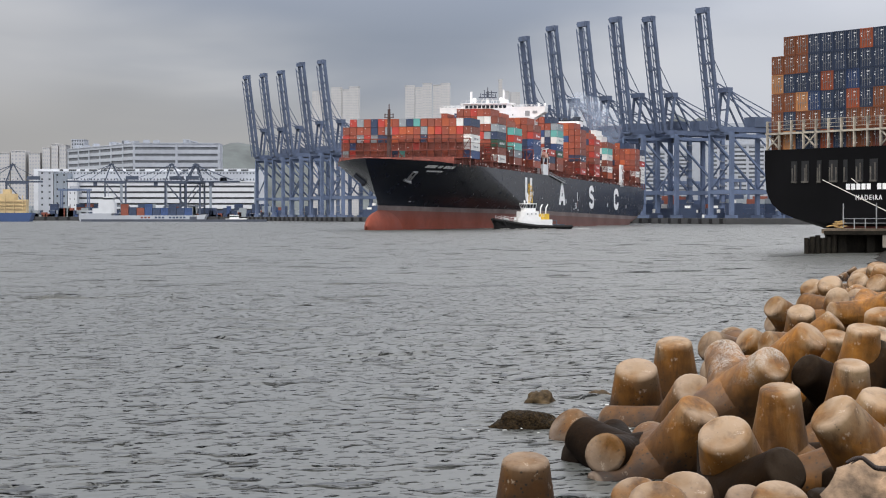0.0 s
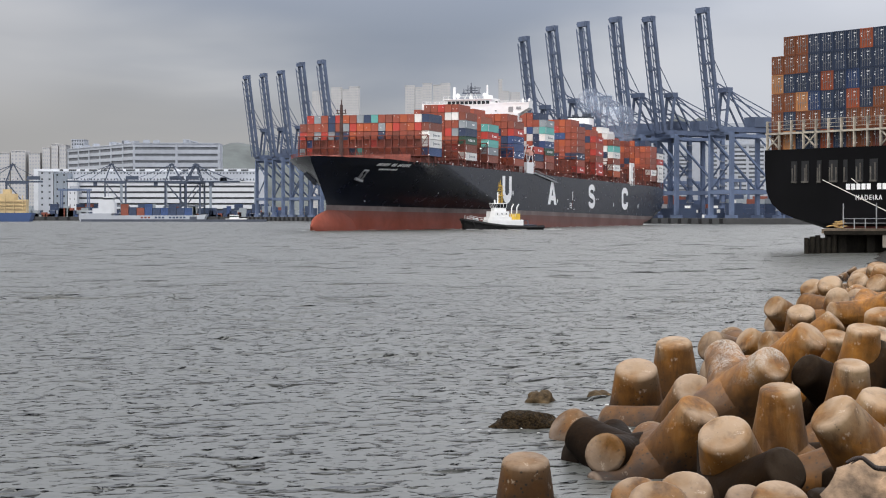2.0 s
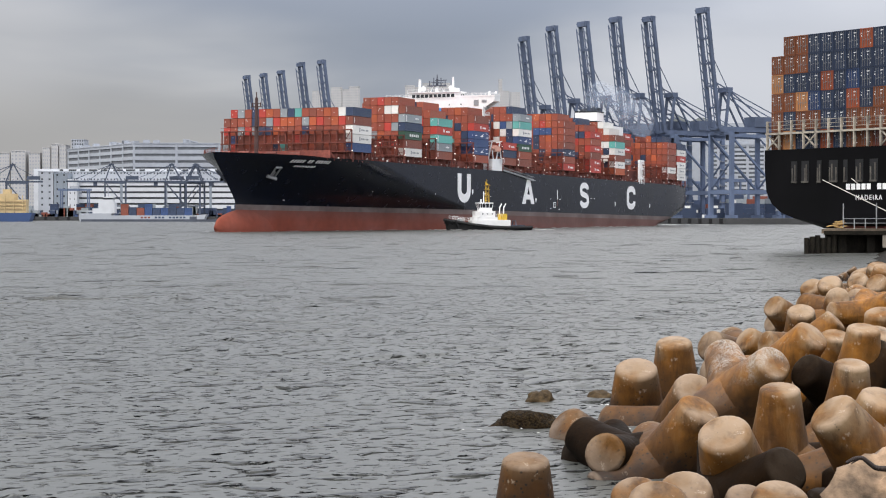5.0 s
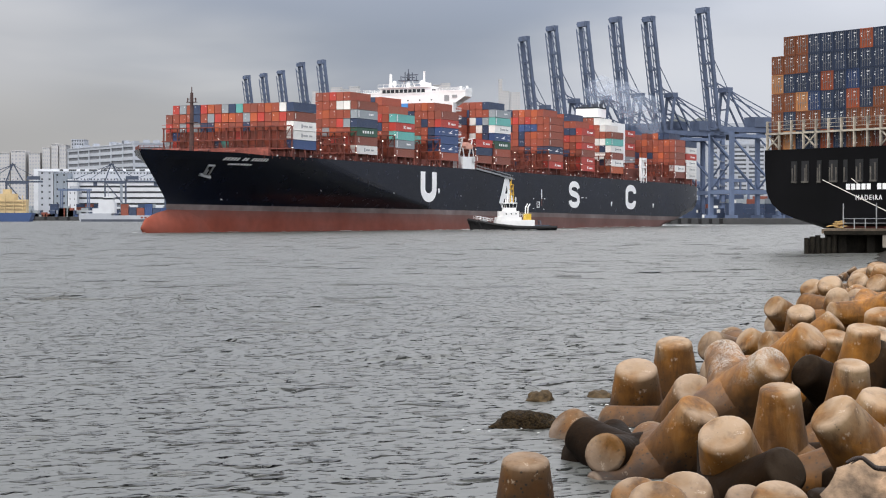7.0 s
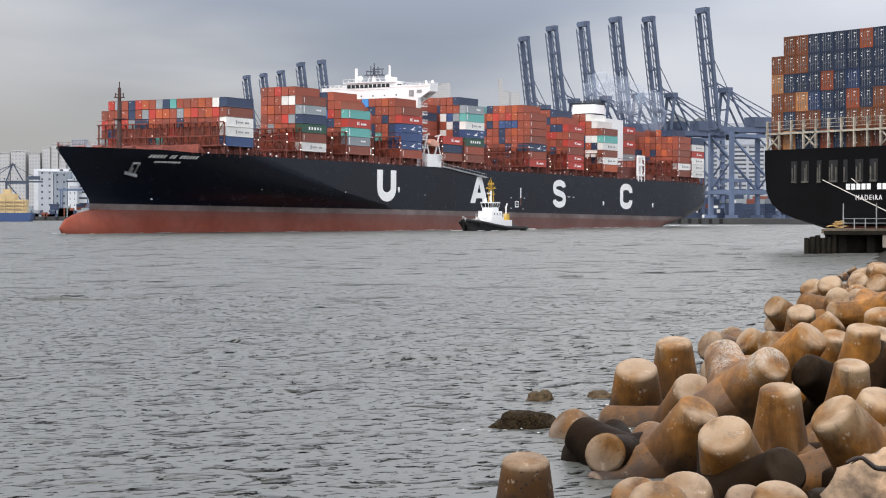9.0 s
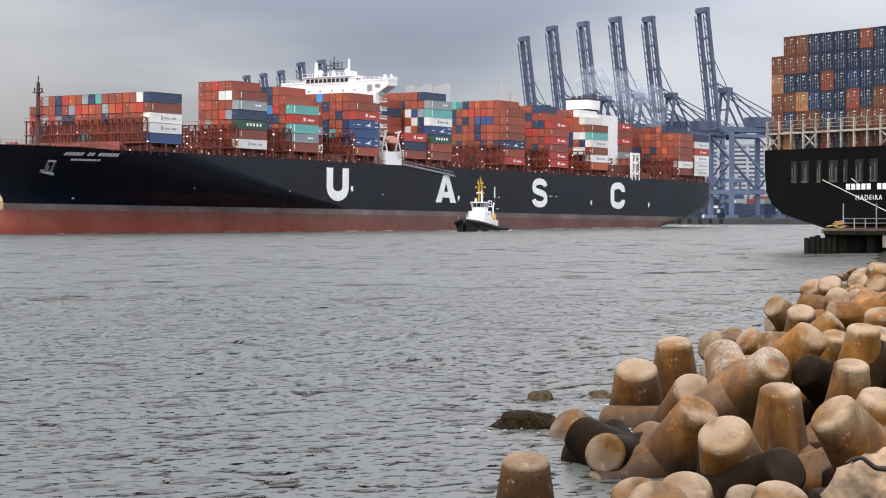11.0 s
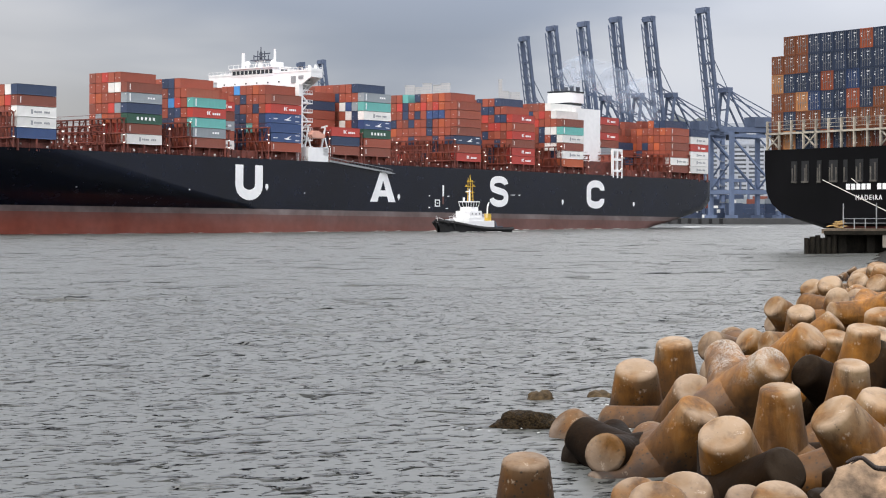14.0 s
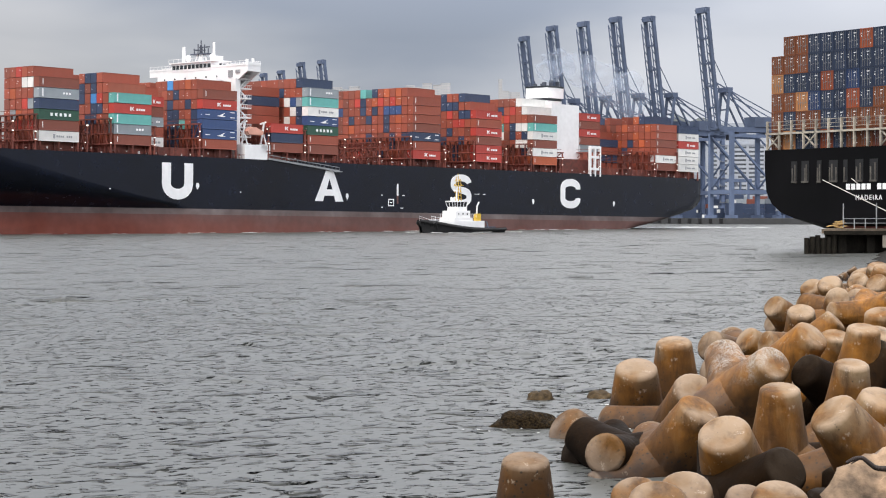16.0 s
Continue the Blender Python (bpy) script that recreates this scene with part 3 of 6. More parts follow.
def build_ship():
    ship = thing("container_ship", "laden container ship with black hull and red boot topping, under way", "ship")
    build_hull([5.75, 7.0, 8.5, 10, 12, 14, 16, 17.5, 18.5, DECK], "hull", HULL_BLACK, ship, "black painted hull side with flared bow")
    build_hull([4.25, 5.0, 5.75], "boot_stripe", HULL_FADED, ship, "faded grey-brown stripe over the boot topping")
    build_hull([-6.5, -3, -1, 0, 1, 2.2, 3.4, 4.25], "boot_topping", HULL_RED, ship, "faded red antifouling band")
    # bulb below the stem
    sh = Shape()
    n, m = 16, 14
    for i in range(m + 1):
        t = i / m
        r = math.sqrt(max(0, 1 - (1 - t) ** 2.4))
        for j in range(n):
            a = 2 * math.pi * j / n
            sh.v.append((-6.5 + 35 * t, -CENTRE + 3.3 * r * math.cos(a) * (1 - 0.2 * math.sin(a)), -0.8 + 6.2 * r * math.sin(a)))
    for i in range(m):
        for j in range(n):
            sh.f.append((i * n + j, (i + 1) * n + j, (i + 1) * n + (j + 1) % n, i * n + (j + 1) % n))
    part("bulbous_bow", sh, HULL_RED, ship, "faded red bulbous bow", True)
    # decks
    outline = [(s, -max(CENTRE, hull_half(s, DECK - 2.2) - 0.5)) for s in [-6 + 1.5 * i for i in range(41)] + [56 + 16 * i for i in range(19)] + [354]]
    outline += [(s, -y - 2 * CENTRE) for s, y in reversed(outline)]
    part("main_deck", Shape().slab(outline, DECK - 0.9, DECK - 0.7), DECK_RED, ship, "red-oxide main deck")
    for s0, first, *_ in BAYS:
        sh = Shape().box(s0 - 0.4, s0 + 12.6, -21.2, 19.2, DECK - 0.7, BASE - 0.06)
        for x in (s0 + 0.3, s0 + 6.1, s0 + 11.9):
            for y in (-23.6, -21.6, 19.6, 21.6):
                sh.box(x - 0.2, x + 0.2, y - 0.2, y + 0.2, DECK - 0.7, BASE - 0.06)
        part("hatch_coaming", sh, DECK_RED, ship, "red-oxide hatch cover and stanchions")
    for s0, first, tiers, _ in BAYS:
        lashing_bridge(ship, s0 - 1.5, 8.6 if first == 0 else 7.2)
    for s in (48.6, 62.0, 84.5, 176.2, 190.6, 219.3, 247.8, 276.0):
        lashing_bridge(ship, s, 6.4)
    # rail along the deck edge
    for side in (-1, 1):
        sh = Shape()
        for i in range(112):
            s = 24 + 2.95 * i
            y = (-hull_half(s, DECK) + 0.15) if side < 0 else starboard(s, DECK) - 0.15
            sh.box(s - 0.05, s + 0.05, y - 0.05, y + 0.05, DECK - 0.7, DECK + 1.15)
            y2 = (-hull_half(s + 2.95, DECK) + 0.15) if side < 0 else starboard(s + 2.95, DECK) - 0.15
            for z in (0.4, 0.8, 1.15):
                sh.beam((s, y, DECK + z), (s + 2.95, y2, DECK + z), 0.07)
        part("deck_rail", sh, DECK_RED, ship)
    sh = Shape()
    rng = random.Random(3)
    for i in range(90):
        s = 30 + 3.55 * i + rng.uniform(-1, 1)
        y = -hull_half(s, DECK) + 0.6
        w = rng.uniform(0.06, 0.2)
        z = DECK + rng.uniform(-0.6, 0.9)
        sh.box(s - w, s + w, y - 0.2, y + 0.2, z, z + rng.uniform(0.15, 0.6))
    tagged(part("deck_fitting", sh, WHITE, ship, "small white deck lamps and vents"), kind="stuff")
    # forecastle: breakwater, winch blocks, foremast
    sh = Shape()
    sh.box(27.0, 27.5, -20.3, 18.3, DECK - 0.7, DECK + 2.4)
    for i in range(12):
        y = -19.8 + 3.42 * i
        sh.beam((31.5, y, DECK - 0.6), (27.4, y, DECK + 2.2), 0.35)
    part("breakwater", sh, DECK_RED, ship, "red-oxide breakwater plating on the forecastle")
    for s, y in ((5, -4.2), (5, 2.2), (12, -9.0), (12, 7.0), (19, -13.0), (19, 11.0)):
        sh = Shape().box(s - 1.0, s + 1.0, y - 1.2, y + 1.2, DECK - 0.7, DECK + 1.0)
        sh.tube((s, y - 1.7, DECK + 0.9), (s, y + 1.7, DECK + 0.9), 0.6)
        part("mooring_winch", sh, DECK_RED, ship)
    sh = Shape()
    sh.tube((17, -1, DECK - 0.7), (17, -1, 36.6), 0.75, 0.45)
    sh.box(16.2, 17.8, -1 - 1.8, -1 + 1.8, 28.2, 28.45)
    sh.box(16.4, 17.6, -1 - 1.5, -1 + 1.5, 33.9, 34.1)
    sh.beam((17, -1 - 1.5, 34.9), (17, -1 + 1.5, 34.9), 0.15)
    sh.tube((17, -1, 36.6), (17, -1, 38.2), 0.16)
    sh.beam((17, -1 - 1.4, 34.1), (17, -1 - 1.4, 35.2), 0.25)
    sh.beam((17, -1 + 1.4, 34.1), (17, -1 + 1.4, 35.2), 0.25)
    part("foremast", sh, MAST_BROWN, ship, "dark brown foremast with lamp platform")
    for edge in (lambda s: -hull_half(s, DECK) + 0.6, lambda s: starboard(s, DECK) - 0.6):
        sh = Shape()
        for i in range(32):
            s = -7.0 + i * 1.0
            z = DECK + (0.7 if s < 15 else 0.7 * max(0, 1 - (s - 15) / 10))
            sh.box(s - 0.04, s + 0.04, edge(s) - 0.04, edge(s) + 0.04, z - 0.2, z + 1.2)
            for z1 in (z + 0.5, z + 1.15):
                sh.beam((s, edge(s), z1), (s + 1, edge(s + 1), z1), 0.06)
        part("forecastle_rail", sh, DECK_RED, ship)
    # accommodation and bridge
    house = part("deckhouse", Shape().box(138.6, 143.0, -14.2, 14.0, DECK - 0.7, 42.6), WHITE, ship, "white deckhouse tower")
    sh = Shape()
    for k in range(8):
        z = 22.6 + 2.6 * k
        sh.box(138.6, 143.6, -20.4, -14.2, z, z + 0.3)
        for x in (140.0 + 0.7 * i for i in range(6)):
            sh.box(x - 0.04, x + 0.04, -20.38, -20.29, z, z + 1.1)
        sh.box(139.4, 143.6, -20.4, -20.3, z + 1.02, z + 1.14)
        sh.beam((140 + (k % 2) * 3, -19.0, z + 0.2), (143 - (k % 2) * 3, -19.0, z + 2.8), 0.5, 0.2)
    part("side_gallery", sh, WHITE, ship, "white stair galleries on the deckhouse side")
    part("stair_pillar", Shape().box(137.6, 139.4, -20.5, -18.6, DECK - 0.7, 41.0), WHITE, ship)
    for x in (138.4, 142.8):
        sh = Shape().add([(x + dx, y, z) for dx in (0, 0.4) for y, z in ((-24.4, 43.4), (-14.2, 43.4), (-14.2, 39.2), (-17.0, 39.2))],
                         [(3, 2, 1, 0), (4, 5, 6, 7), (0, 1, 5, 4), (1, 2, 6, 5), (2, 3, 7, 6), (3, 0, 4, 7)])
        part("wing_bracket", sh, WHITE, ship)
    wing = part("bridge_deck", Shape().box(138.4, 143.2, -24.5, 17.5, 43.4, 45.0).box(138.4, 143.2, -14.2, 14.0, 41.4, 43.4), WHITE, ship, "white bridge deck with wings")
    part("bulwark", Shape().box(138.3, 138.5, -24.5, 17.5, 45.0, 45.5).box(138.5, 143.2, -24.6, -24.4, 45.0, 45.9), WHITE, wing)
    for y in (-17.6, -20.6):
        part("wing_opening", Shape().box(138.2, 138.5, y - 0.9, y + 0.9, 42.0 if y > -20 else 43.0, 43.9), GREY_STEEL, wing)
    for y in (-12, -7.5, -3, 1.5, 6, 10.5):
        part("porthole", Shape().box(138.2, 138.45, y, y + 0.4, 42.3, 42.7), GLASS_DARK, wing)
    sh = Shape()
    for x in (138.5, 143.1):
        for i in range(25):
            y = -24.5 + 42.0 * i / 24
            sh.box(x - 0.04, x + 0.04, y - 0.04, y + 0.04, 45.0, 46.3)
        sh.box(x - 0.04, x + 0.04, -24.5, 17.5, 46.22, 46.3)
    for y in (-24.0, -21.5):
        sh.box(140.6, 141.2, y - 0.3, y + 0.3, 45.0, 46.9)
    part("bridge_rail", sh, WHITE, ship)
    outline = [(138.3, -12.0), (139.6, -13.6), (143.4, -13.6), (143.4, 6.6), (139.6, 6.6), (138.3, 5.2)]
    wheel = part("wheelhouse", Shape().slab(outline, 44.9, 47.1), WHITE, ship, "white wheelhouse with a row of dark windows")
    for i in range(10):
        y = -11.7 + 1.68 * i
        part("window", Shape().box(138.2, 138.4, y, y + 1.25, 45.5, 46.6), GLASS_DARK, wheel)
    for x in (139.9, 141.3):
        part("window", Shape().box(x, x + 1.1, -13.67, -13.55, 45.5, 46.6), GLASS_DARK, wheel)
    part("roof_edge", Shape().slab([(x + (0.4 if x > 141 else -0.4), y + (0.5 if y > 0 else -0.5)) for x, y in outline], 47.1, 47.4), WHITE, wheel)
    sh = Shape()
    for i in range(10):
        y = -12 + 2.05 * i
        sh.box(138.3, 138.4, y - 0.04, y + 0.04, 47.4, 48.4)
    sh.box(138.3, 138.4, -12, 6.5, 48.3, 48.4)
    sh.box(140, 143, -11.6, -9.4, 47.4, 48.8)
    part("monkey_island_rail", sh, WHITE, wheel)
    sh = Shape().box(140.8, 143.2, -6.0, 0.6, 49.6, 49.9)
    sh.beam((141, -5.6, 50.6), (141, -0.8, 50.9), 0.35)
    sh.beam((142, -6.4, 51.6), (142, -2.0, 51.6), 0.3)
    for y, top in ((-5.8, 51.2), (-4.2, 52.4), (-2.7, 53.6), (-1.4, 52.6), (0.2, 51.4)):
        sh.tube((142, y, 49.8), (142, y, top), 0.16)
    sh.tube((142, -2.7, 49.8), (142, -2.7, 52.2), 0.5, 0.35)
    part("radar_mast", sh, CRANE_DARK, ship, "dark radar mast with scanners")
    sh = Shape().tube((142, -2.7, 47.4), (142, -2.7, 49.6), 0.8, 0.6)
    sh.beam((142, -5.4, 47.4), (142, -4.2, 49.6), 0.25)
    sh.beam((142, 0.0, 47.4), (142, -1.2, 49.6), 0.25)
    part("mast_post", sh, WHITE, ship)
    for y, top, r in ((3.6, 52.0, 0.55), (-9.4, 52.6, 0.4)):
        sh = Shape().tube((141, y, 47.4), (141, y, top), r, r * 0.85)
        part("antenna_column", sh, WHITE, ship)
        sh = Shape()
        for q in range(5):
            a0, a1 = -1.2 + 0.55 * q, -1.2 + 0.55 * (q + 1)
            sh.tube((141.6, y + (1.2 if y < 0 else -1.2), 48.8 + 0.9 * math.sin(a0)), (141.6, y + (1.2 if y < 0 else -1.2), 48.8 + 0.9 * math.sin(a1)), 0.9 * math.cos(a0), 0.9 * max(0.03, math.cos(a1)), 12)
        sh.tube((141.6, y + (1.2 if y < 0 else -1.2), 47.4), (141.6, y + (1.2 if y < 0 else -1.2), 48.2), 0.4)
        part("satellite_dome", sh, WHITE, ship)
    # the bridge sits a little low on its tower
    for ob in ship.children:
        kind = ob.name.split(".")[0]
        if kind in ("bridge_deck", "bridge_rail", "wing_bracket"):
            ob.location.z = -0.6
        elif kind == "wheelhouse":
            ob.location = (0, 2.5, -1.0)
        elif kind in ("radar_mast", "mast_post", "antenna_column", "satellite_dome"):
            ob.location = (0, 1.9, -1.0)
    # lifeboat station
    sh = Shape().box(138.0, 146.4, -24.05, -20.5, DECK - 0.7, 23.2)
    sh.box(144.2, 147.4, -24.05, -20.5, 21.0, 23.4)
    part("boat_platform", sh, WHITE, ship, "white boat platform at the ship's side")
    for x in (138.4, 145.4):
        sh = Shape().beam((x, -22.2, 23.2), (x, -23.6, 29.0), 0.4)
        sh.beam((x, -22.2, 29.0), (x, -24.4, 29.4), 0.4)
        sh.beam((x + 0.8, -23.8, 23.2), (x - 0.4, -23.9, 26.0), 0.3)
        part("davit", sh, WHITE, ship)
    sh = Shape()
    prof = [(-4.4, 0.5), (-3.6, -0.7), (3.6, -0.8), (4.4, 0.4), (3.6, 1.0), (2.4, 1.3), (1.2, 1.9), (-2.6, 1.9), (-3.6, 1.2)]
    sh.prism(prof, -0.55, 0.55)
    sh.prism([(x * 0.93, z * 0.8) for x, z in prof], -1.25, 1.25)
    boat = part("lifeboat", sh, ORANGE, ship, "orange enclosed lifeboat in its davits")
    boat.location = (141.6, -23.4, 26.4)
    boat.scale = (0.72, 0.9, 0.8)
    # accommodation ladder
    sh = Shape()
    sh.beam((146.5, -24.5, 19.6), (173.5, -24.6, 17.0), 0.5)
    sh.beam((146.5, -24.9, 20.6), (173.5, -25.0, 18.0), 0.08)
    sh.beam((146.5, -24.3, 20.6), (173.5, -24.4, 18.0), 0.08)
    for i in range(19):
        x = 146.5 + 1.5 * i
        sh.beam((x, -24.9, 19.6 - 2.6 * i / 18), (x, -24.9, 20.6 - 2.6 * i / 18), 0.06)
    sh.box(171.5, 174.5, -25.2, -24.2, 16.7, 16.95)
    part("accommodation_ladder", sh, GREY_STEEL, ship, "grey aluminium accommodation ladder along the hull")
    # engine casing and funnel
    part("engine_casing", Shape().box(281.8, 296.4, -14.7, 12.6, DECK - 0.7, 42.0), WHITE, ship, "white engine casing")
    sh = Shape().box(279.0, 296.4, -20.5, -14.8, DECK - 0.7, 24.0)
    part("casing_deck", sh, DECK_RED, ship)
    funnel = part("funnel", Shape().box(290.6, 299.2, -7.6, 2.0, 44.9, 48.6), WHITE, ship, "white boxy funnel with dark base")
    funnel.location = (2.0, 3.5, 0)
    part("funnel_base", Shape().box(291.2, 298.6, -7.0, 1.4, 42.0, 44.9), WHITE, funnel)
    part("louvre", Shape().box(291.1, 298.7, -7.1, 1.5, 44.0, 44.9), GLASS_DARK, funnel)
    part("funnel_band", Shape().box(290.5, 299.3, -7.7, 2.1, 48.3, 48.9), GLASS_DARK, funnel)
    sh = Shape()
    for x, y, h in ((292, -5, 50.2), (293, 0, 49.8), (295.5, -5, 51.0), (297, 0, 50.2), (297.8, -6, 50.6)):
        part("exhaust_pipe", Shape().tube((x, y, 48.8), (x, y, h), 0.75), CRANE_DARK, funnel, "sooty exhaust pipe")
    # provision crane frame
    sh = Shape()
    for x in (291.0, 293.6, 296.2):
        sh.box(x - 0.35, x + 0.35, -24.2, -23.4, DECK - 0.7, 28.2)
    for z in (20.6, 24.4, 27.6):
        sh.box(290.6, 296.6, -24.1, -23.5, z, z + 0.8)
    part("bunker_station", sh, WHITE, ship, "white frame of the bunker station")
    emblems(ship)
    load_ship(ship)
    # name and port markings as bars
    for k, (z, x0, count, wid, high) in enumerate(((17.7, 13.0, 15, 0.64, 0.80), (16.5, 15.8, 8, 0.64, 0.45))):
        sh = Shape()
        for i in range(count):
            if k == 0 and i in (5, 8):
                continue
            s = x0 + i * wid * 1.45
            y, y2 = hull_half(s, z), hull_half(s + wid, z)
            yt, yt2 = hull_half(s, z + high), hull_half(s + wid, z + high)
            sh.add([(s, -y - 0.06, z), (s + wid, -y2 - 0.06, z), (s + wid, -yt2 - 0.06, z + high), (s, -yt - 0.06, z + high),
                    (s, -y + 0.1, z), (s + wid, -y2 + 0.1, z), (s + wid, -yt2 + 0.1, z + high), (s, -yt + 0.1, z + high)],
                   [(0, 1, 2, 3), (7, 6, 5, 4), (0, 3, 7, 4), (1, 5, 6, 2), (3, 2, 6, 7), (0, 4, 5, 1)])
        part("name_marking", sh, LETTER, ship, "white bars of unreadable writing")
    # anchor in its pocket
    sh = Shape()
    for x in (11.0, 12.5):
        sh.beam((x, -hull_half(x, 16.15) - 0.1, 16.15), (x + 1.0, -hull_half(x + 1.0, 13.75) - 0.3, 13.75), 0.4)
    sh.beam((10.8, -hull_half(10.8, 16.25) - 0.1, 16.25), (12.7, -hull_half(12.7, 16.25) - 0.1, 16.25), 0.5)
    sh.beam((10.9, -hull_half(10.9, 13.85) - 0.3, 13.85), (14.6, -hull_half(14.6, 13.15) - 0.3, 13.15), 0.8)
    sh.beam((11.9, -hull_half(11.9, 15.15) - 0.2, 15.15), (12.4, -hull_half(12.4, 13.55) - 0.3, 13.55), 0.5)
    part("anchor", sh, GREY_STEEL, ship, "grey bower anchor housed at the bow")
    sh = Shape().beam((12.0, starboard(12.0, 15.6) + 0.4, 15.6), (12.4, starboard(12.4, 12.8) + 0.8, 12.8), 1.1)
    sh.beam((10.6, starboard(10.6, 13) + 0.9, 13.2), (14.0, starboard(14.0, 12.6) + 0.8, 12.6), 1.2)
    part("anchor", sh, CRANE_DARK, ship, "dark bower anchor on the starboard bow")
    # draught and tug marks
    for s, z in ((121.2, 11.6), (177.5, 9.9), (261.4, 9.8), (303.8, 9.75)):
        sh = Shape().prism([(s, z - 0.9), (s + 0.6, z), (s + 0.4, z + 0.9), (s - 0.4, z + 0.9), (s - 0.6, z)], -BEAM - 0.05, -BEAM + 0.1)
        part("tug_mark", sh, LETTER, ship, "white push-point mark")
    sh = Shape()
    for x0, x1, z0, z1 in ((233.0, 235.2, 11.6, 11.8), (237.0, 238.0, 11.6, 11.8)):
        sh.box(x0, x1, -BEAM - 0.05, -BEAM + 0.1, z0, z1)
    sh.box(198.2, 198.9, -BEAM - 0.05, -BEAM + 0.1, 10.6, 14.0)
    for x0, x1, z0, z1 in ((194.6, 197.0, 7.5, 7.8), (194.6, 197.0, 9.3, 9.6), (194.6, 194.9, 7.8, 9.3), (196.7, 197.0, 7.8, 9.3), (195.4, 196.2, 8.4, 8.7), (191.6, 192.2, 10.5, 10.8), (191.6, 192.2, 7.0, 7.3), (200.6, 201.6, 10.6, 10.8), (199.8, 201.0, 6.9, 7.1)):
        sh.box(x0, x1, -BEAM - 0.05, -BEAM + 0.1, z0, z1)
    tagged(part("load_mark", sh, LETTER, ship, "white square and line marks amidships"), kind="stuff")
    part("load_mark", Shape().box(198.2, 198.9, -BEAM - 0.05, -BEAM + 0.1, 8.2, 10.6), HULL_RED, ship, "red lower half of the draught line")
    for s in (24.9, 58.0, 92.0, 136.5):
        z, w = (7.3, 0.3) if s == 24.9 else (10.4, 0.2)
        sh = Shape().box(s - w, s + w, -hull_half(s, z) - 0.07, -hull_half(s, z) + 0.3, z - w * 0.6, z + w * 0.6)
        part("hull_mark", sh, LETTER, ship)
    return ship


def stroke(sh, pts, w, y0, y1):
    """One band of even width along a line of points in x and z."""
    k = len(sh.v)
    n = len(pts)
    for i, (x, z) in enumerate(pts):
        (xa, za), (xb, zb) = pts[max(0, i - 1)], pts[min(n - 1, i + 1)]
        d = math.hypot(xb - xa, zb - za)
        nx, nz = -(zb - za) / d * w / 2, (xb - xa) / d * w / 2
        sh.v += [(x + nx, y0, z + nz), (x - nx, y0, z - nz), (x - nx, y1, z - nz), (x + nx, y1, z + nz)]
    for i in range(n - 1):
        a, c = k + 4 * i, k + 4 * i + 4
        for q in range(4):
            sh.f.append((a + q, a + (q + 1) % 4, c + (q + 1) % 4, c + q))
    sh.f += [(k, k + 3, k + 2, k + 1), tuple(k + 4 * (n - 1) + q for q in range(4))]


def arc(cx, cz, rx, rz, a0, a1, n=12):
    return [(cx + rx * math.cos(a0 + (a1 - a0) * i / n), cz + rz * math.sin(a0 + (a1 - a0) * i / n)) for i in range(n + 1)]


def emblems(ship):
    """Four large white plain shapes on the ship's side: a trough, a wedge, a double bend and an open ring."""
    y0, y1 = -BEAM - 0.06, -BEAM + 0.12
    pi = math.pi
    sh = Shape()
    stroke(sh, [(110.5, 17.5), (110.5, 14.5)] + arc(114.3, 11.7, 3.8, 2.9, pi, 2 * pi) + [(118.1, 14.5), (118.1, 17.5)], 3.0, y0, y1)
    part("emblem", sh, LETTER, ship, "large white trough shape painted on the hull")
    sh = Shape()
    sh.prism([(164.6, 7.8), (167.8, 7.8), (168.4, 9.5), (172.2, 9.5), (172.8, 7.8), (176.0, 7.8), (171.9, 17.0), (168.9, 17.0), (166.7, 12.1), (169.2, 11.4), (170.35, 14.6), (171.5, 11.4), (169.2, 11.38), (166.69, 12.08)], y0, y1)
    part("emblem", sh, LETTER, ship, "large white wedge shape painted on the hull")
    sh = Shape()
    bend = arc(227.0, 14.6, 3.7, 1.75, 0.0, pi * 0.5, 6) + arc(226.4, 14.6, 3.7, 1.75, pi * 0.5, pi, 6) + [(222.7, 14.0)]
    bend += arc(226.2, 13.9, 3.5, 1.5, pi * 1.05, pi * 1.35, 4) + [(226.8, 12.2)] + arc(227.2, 10.4, 3.6, 1.6, pi * 0.40, 0.0, 5) + [(230.8, 9.7)]
    bend += arc(227.2, 9.5, 3.6, 1.8, 0.0, -pi * 0.5, 6) + arc(226.4, 9.5, 3.9, 1.8, -pi * 0.5, -pi, 6)
    bend = [(226.8 + (x - 226.8) * 0.9, 16.35 + (z - 16.35) * 0.94) for x, z in bend]
    stroke(sh, bend, 2.25, y0, y1)
    part("emblem", sh, LETTER, ship, "large white double bend painted on the hull")
    sh = Shape()
    ring = [(284.4, 13.9)] + arc(280.9, 14.3, 3.5, 1.9, 0.0, pi * 0.5, 6) + arc(280.3, 14.3, 3.8, 1.9, pi * 0.5, pi, 6)
    ring += arc(280.3, 10.5, 3.8, 1.9, pi, pi * 1.5, 6) + arc(280.9, 10.5, 3.5, 1.9, pi * 1.5, pi * 2, 6) + [(284.4, 10.9)]
    stroke(sh, ring, 2.5, y0, y1)
    part("emblem", sh, LETTER, ship, "large white open ring painted on the hull")
    for ob in ship.children:
        if ob.name.startswith("emblem"):
            ob.data.transform(Matrix.Translation((0, 0, 17.5)) @ Matrix.Diagonal((1, 1, 0.93, 1)) @ Matrix.Translation((0, 0, -17.5)))


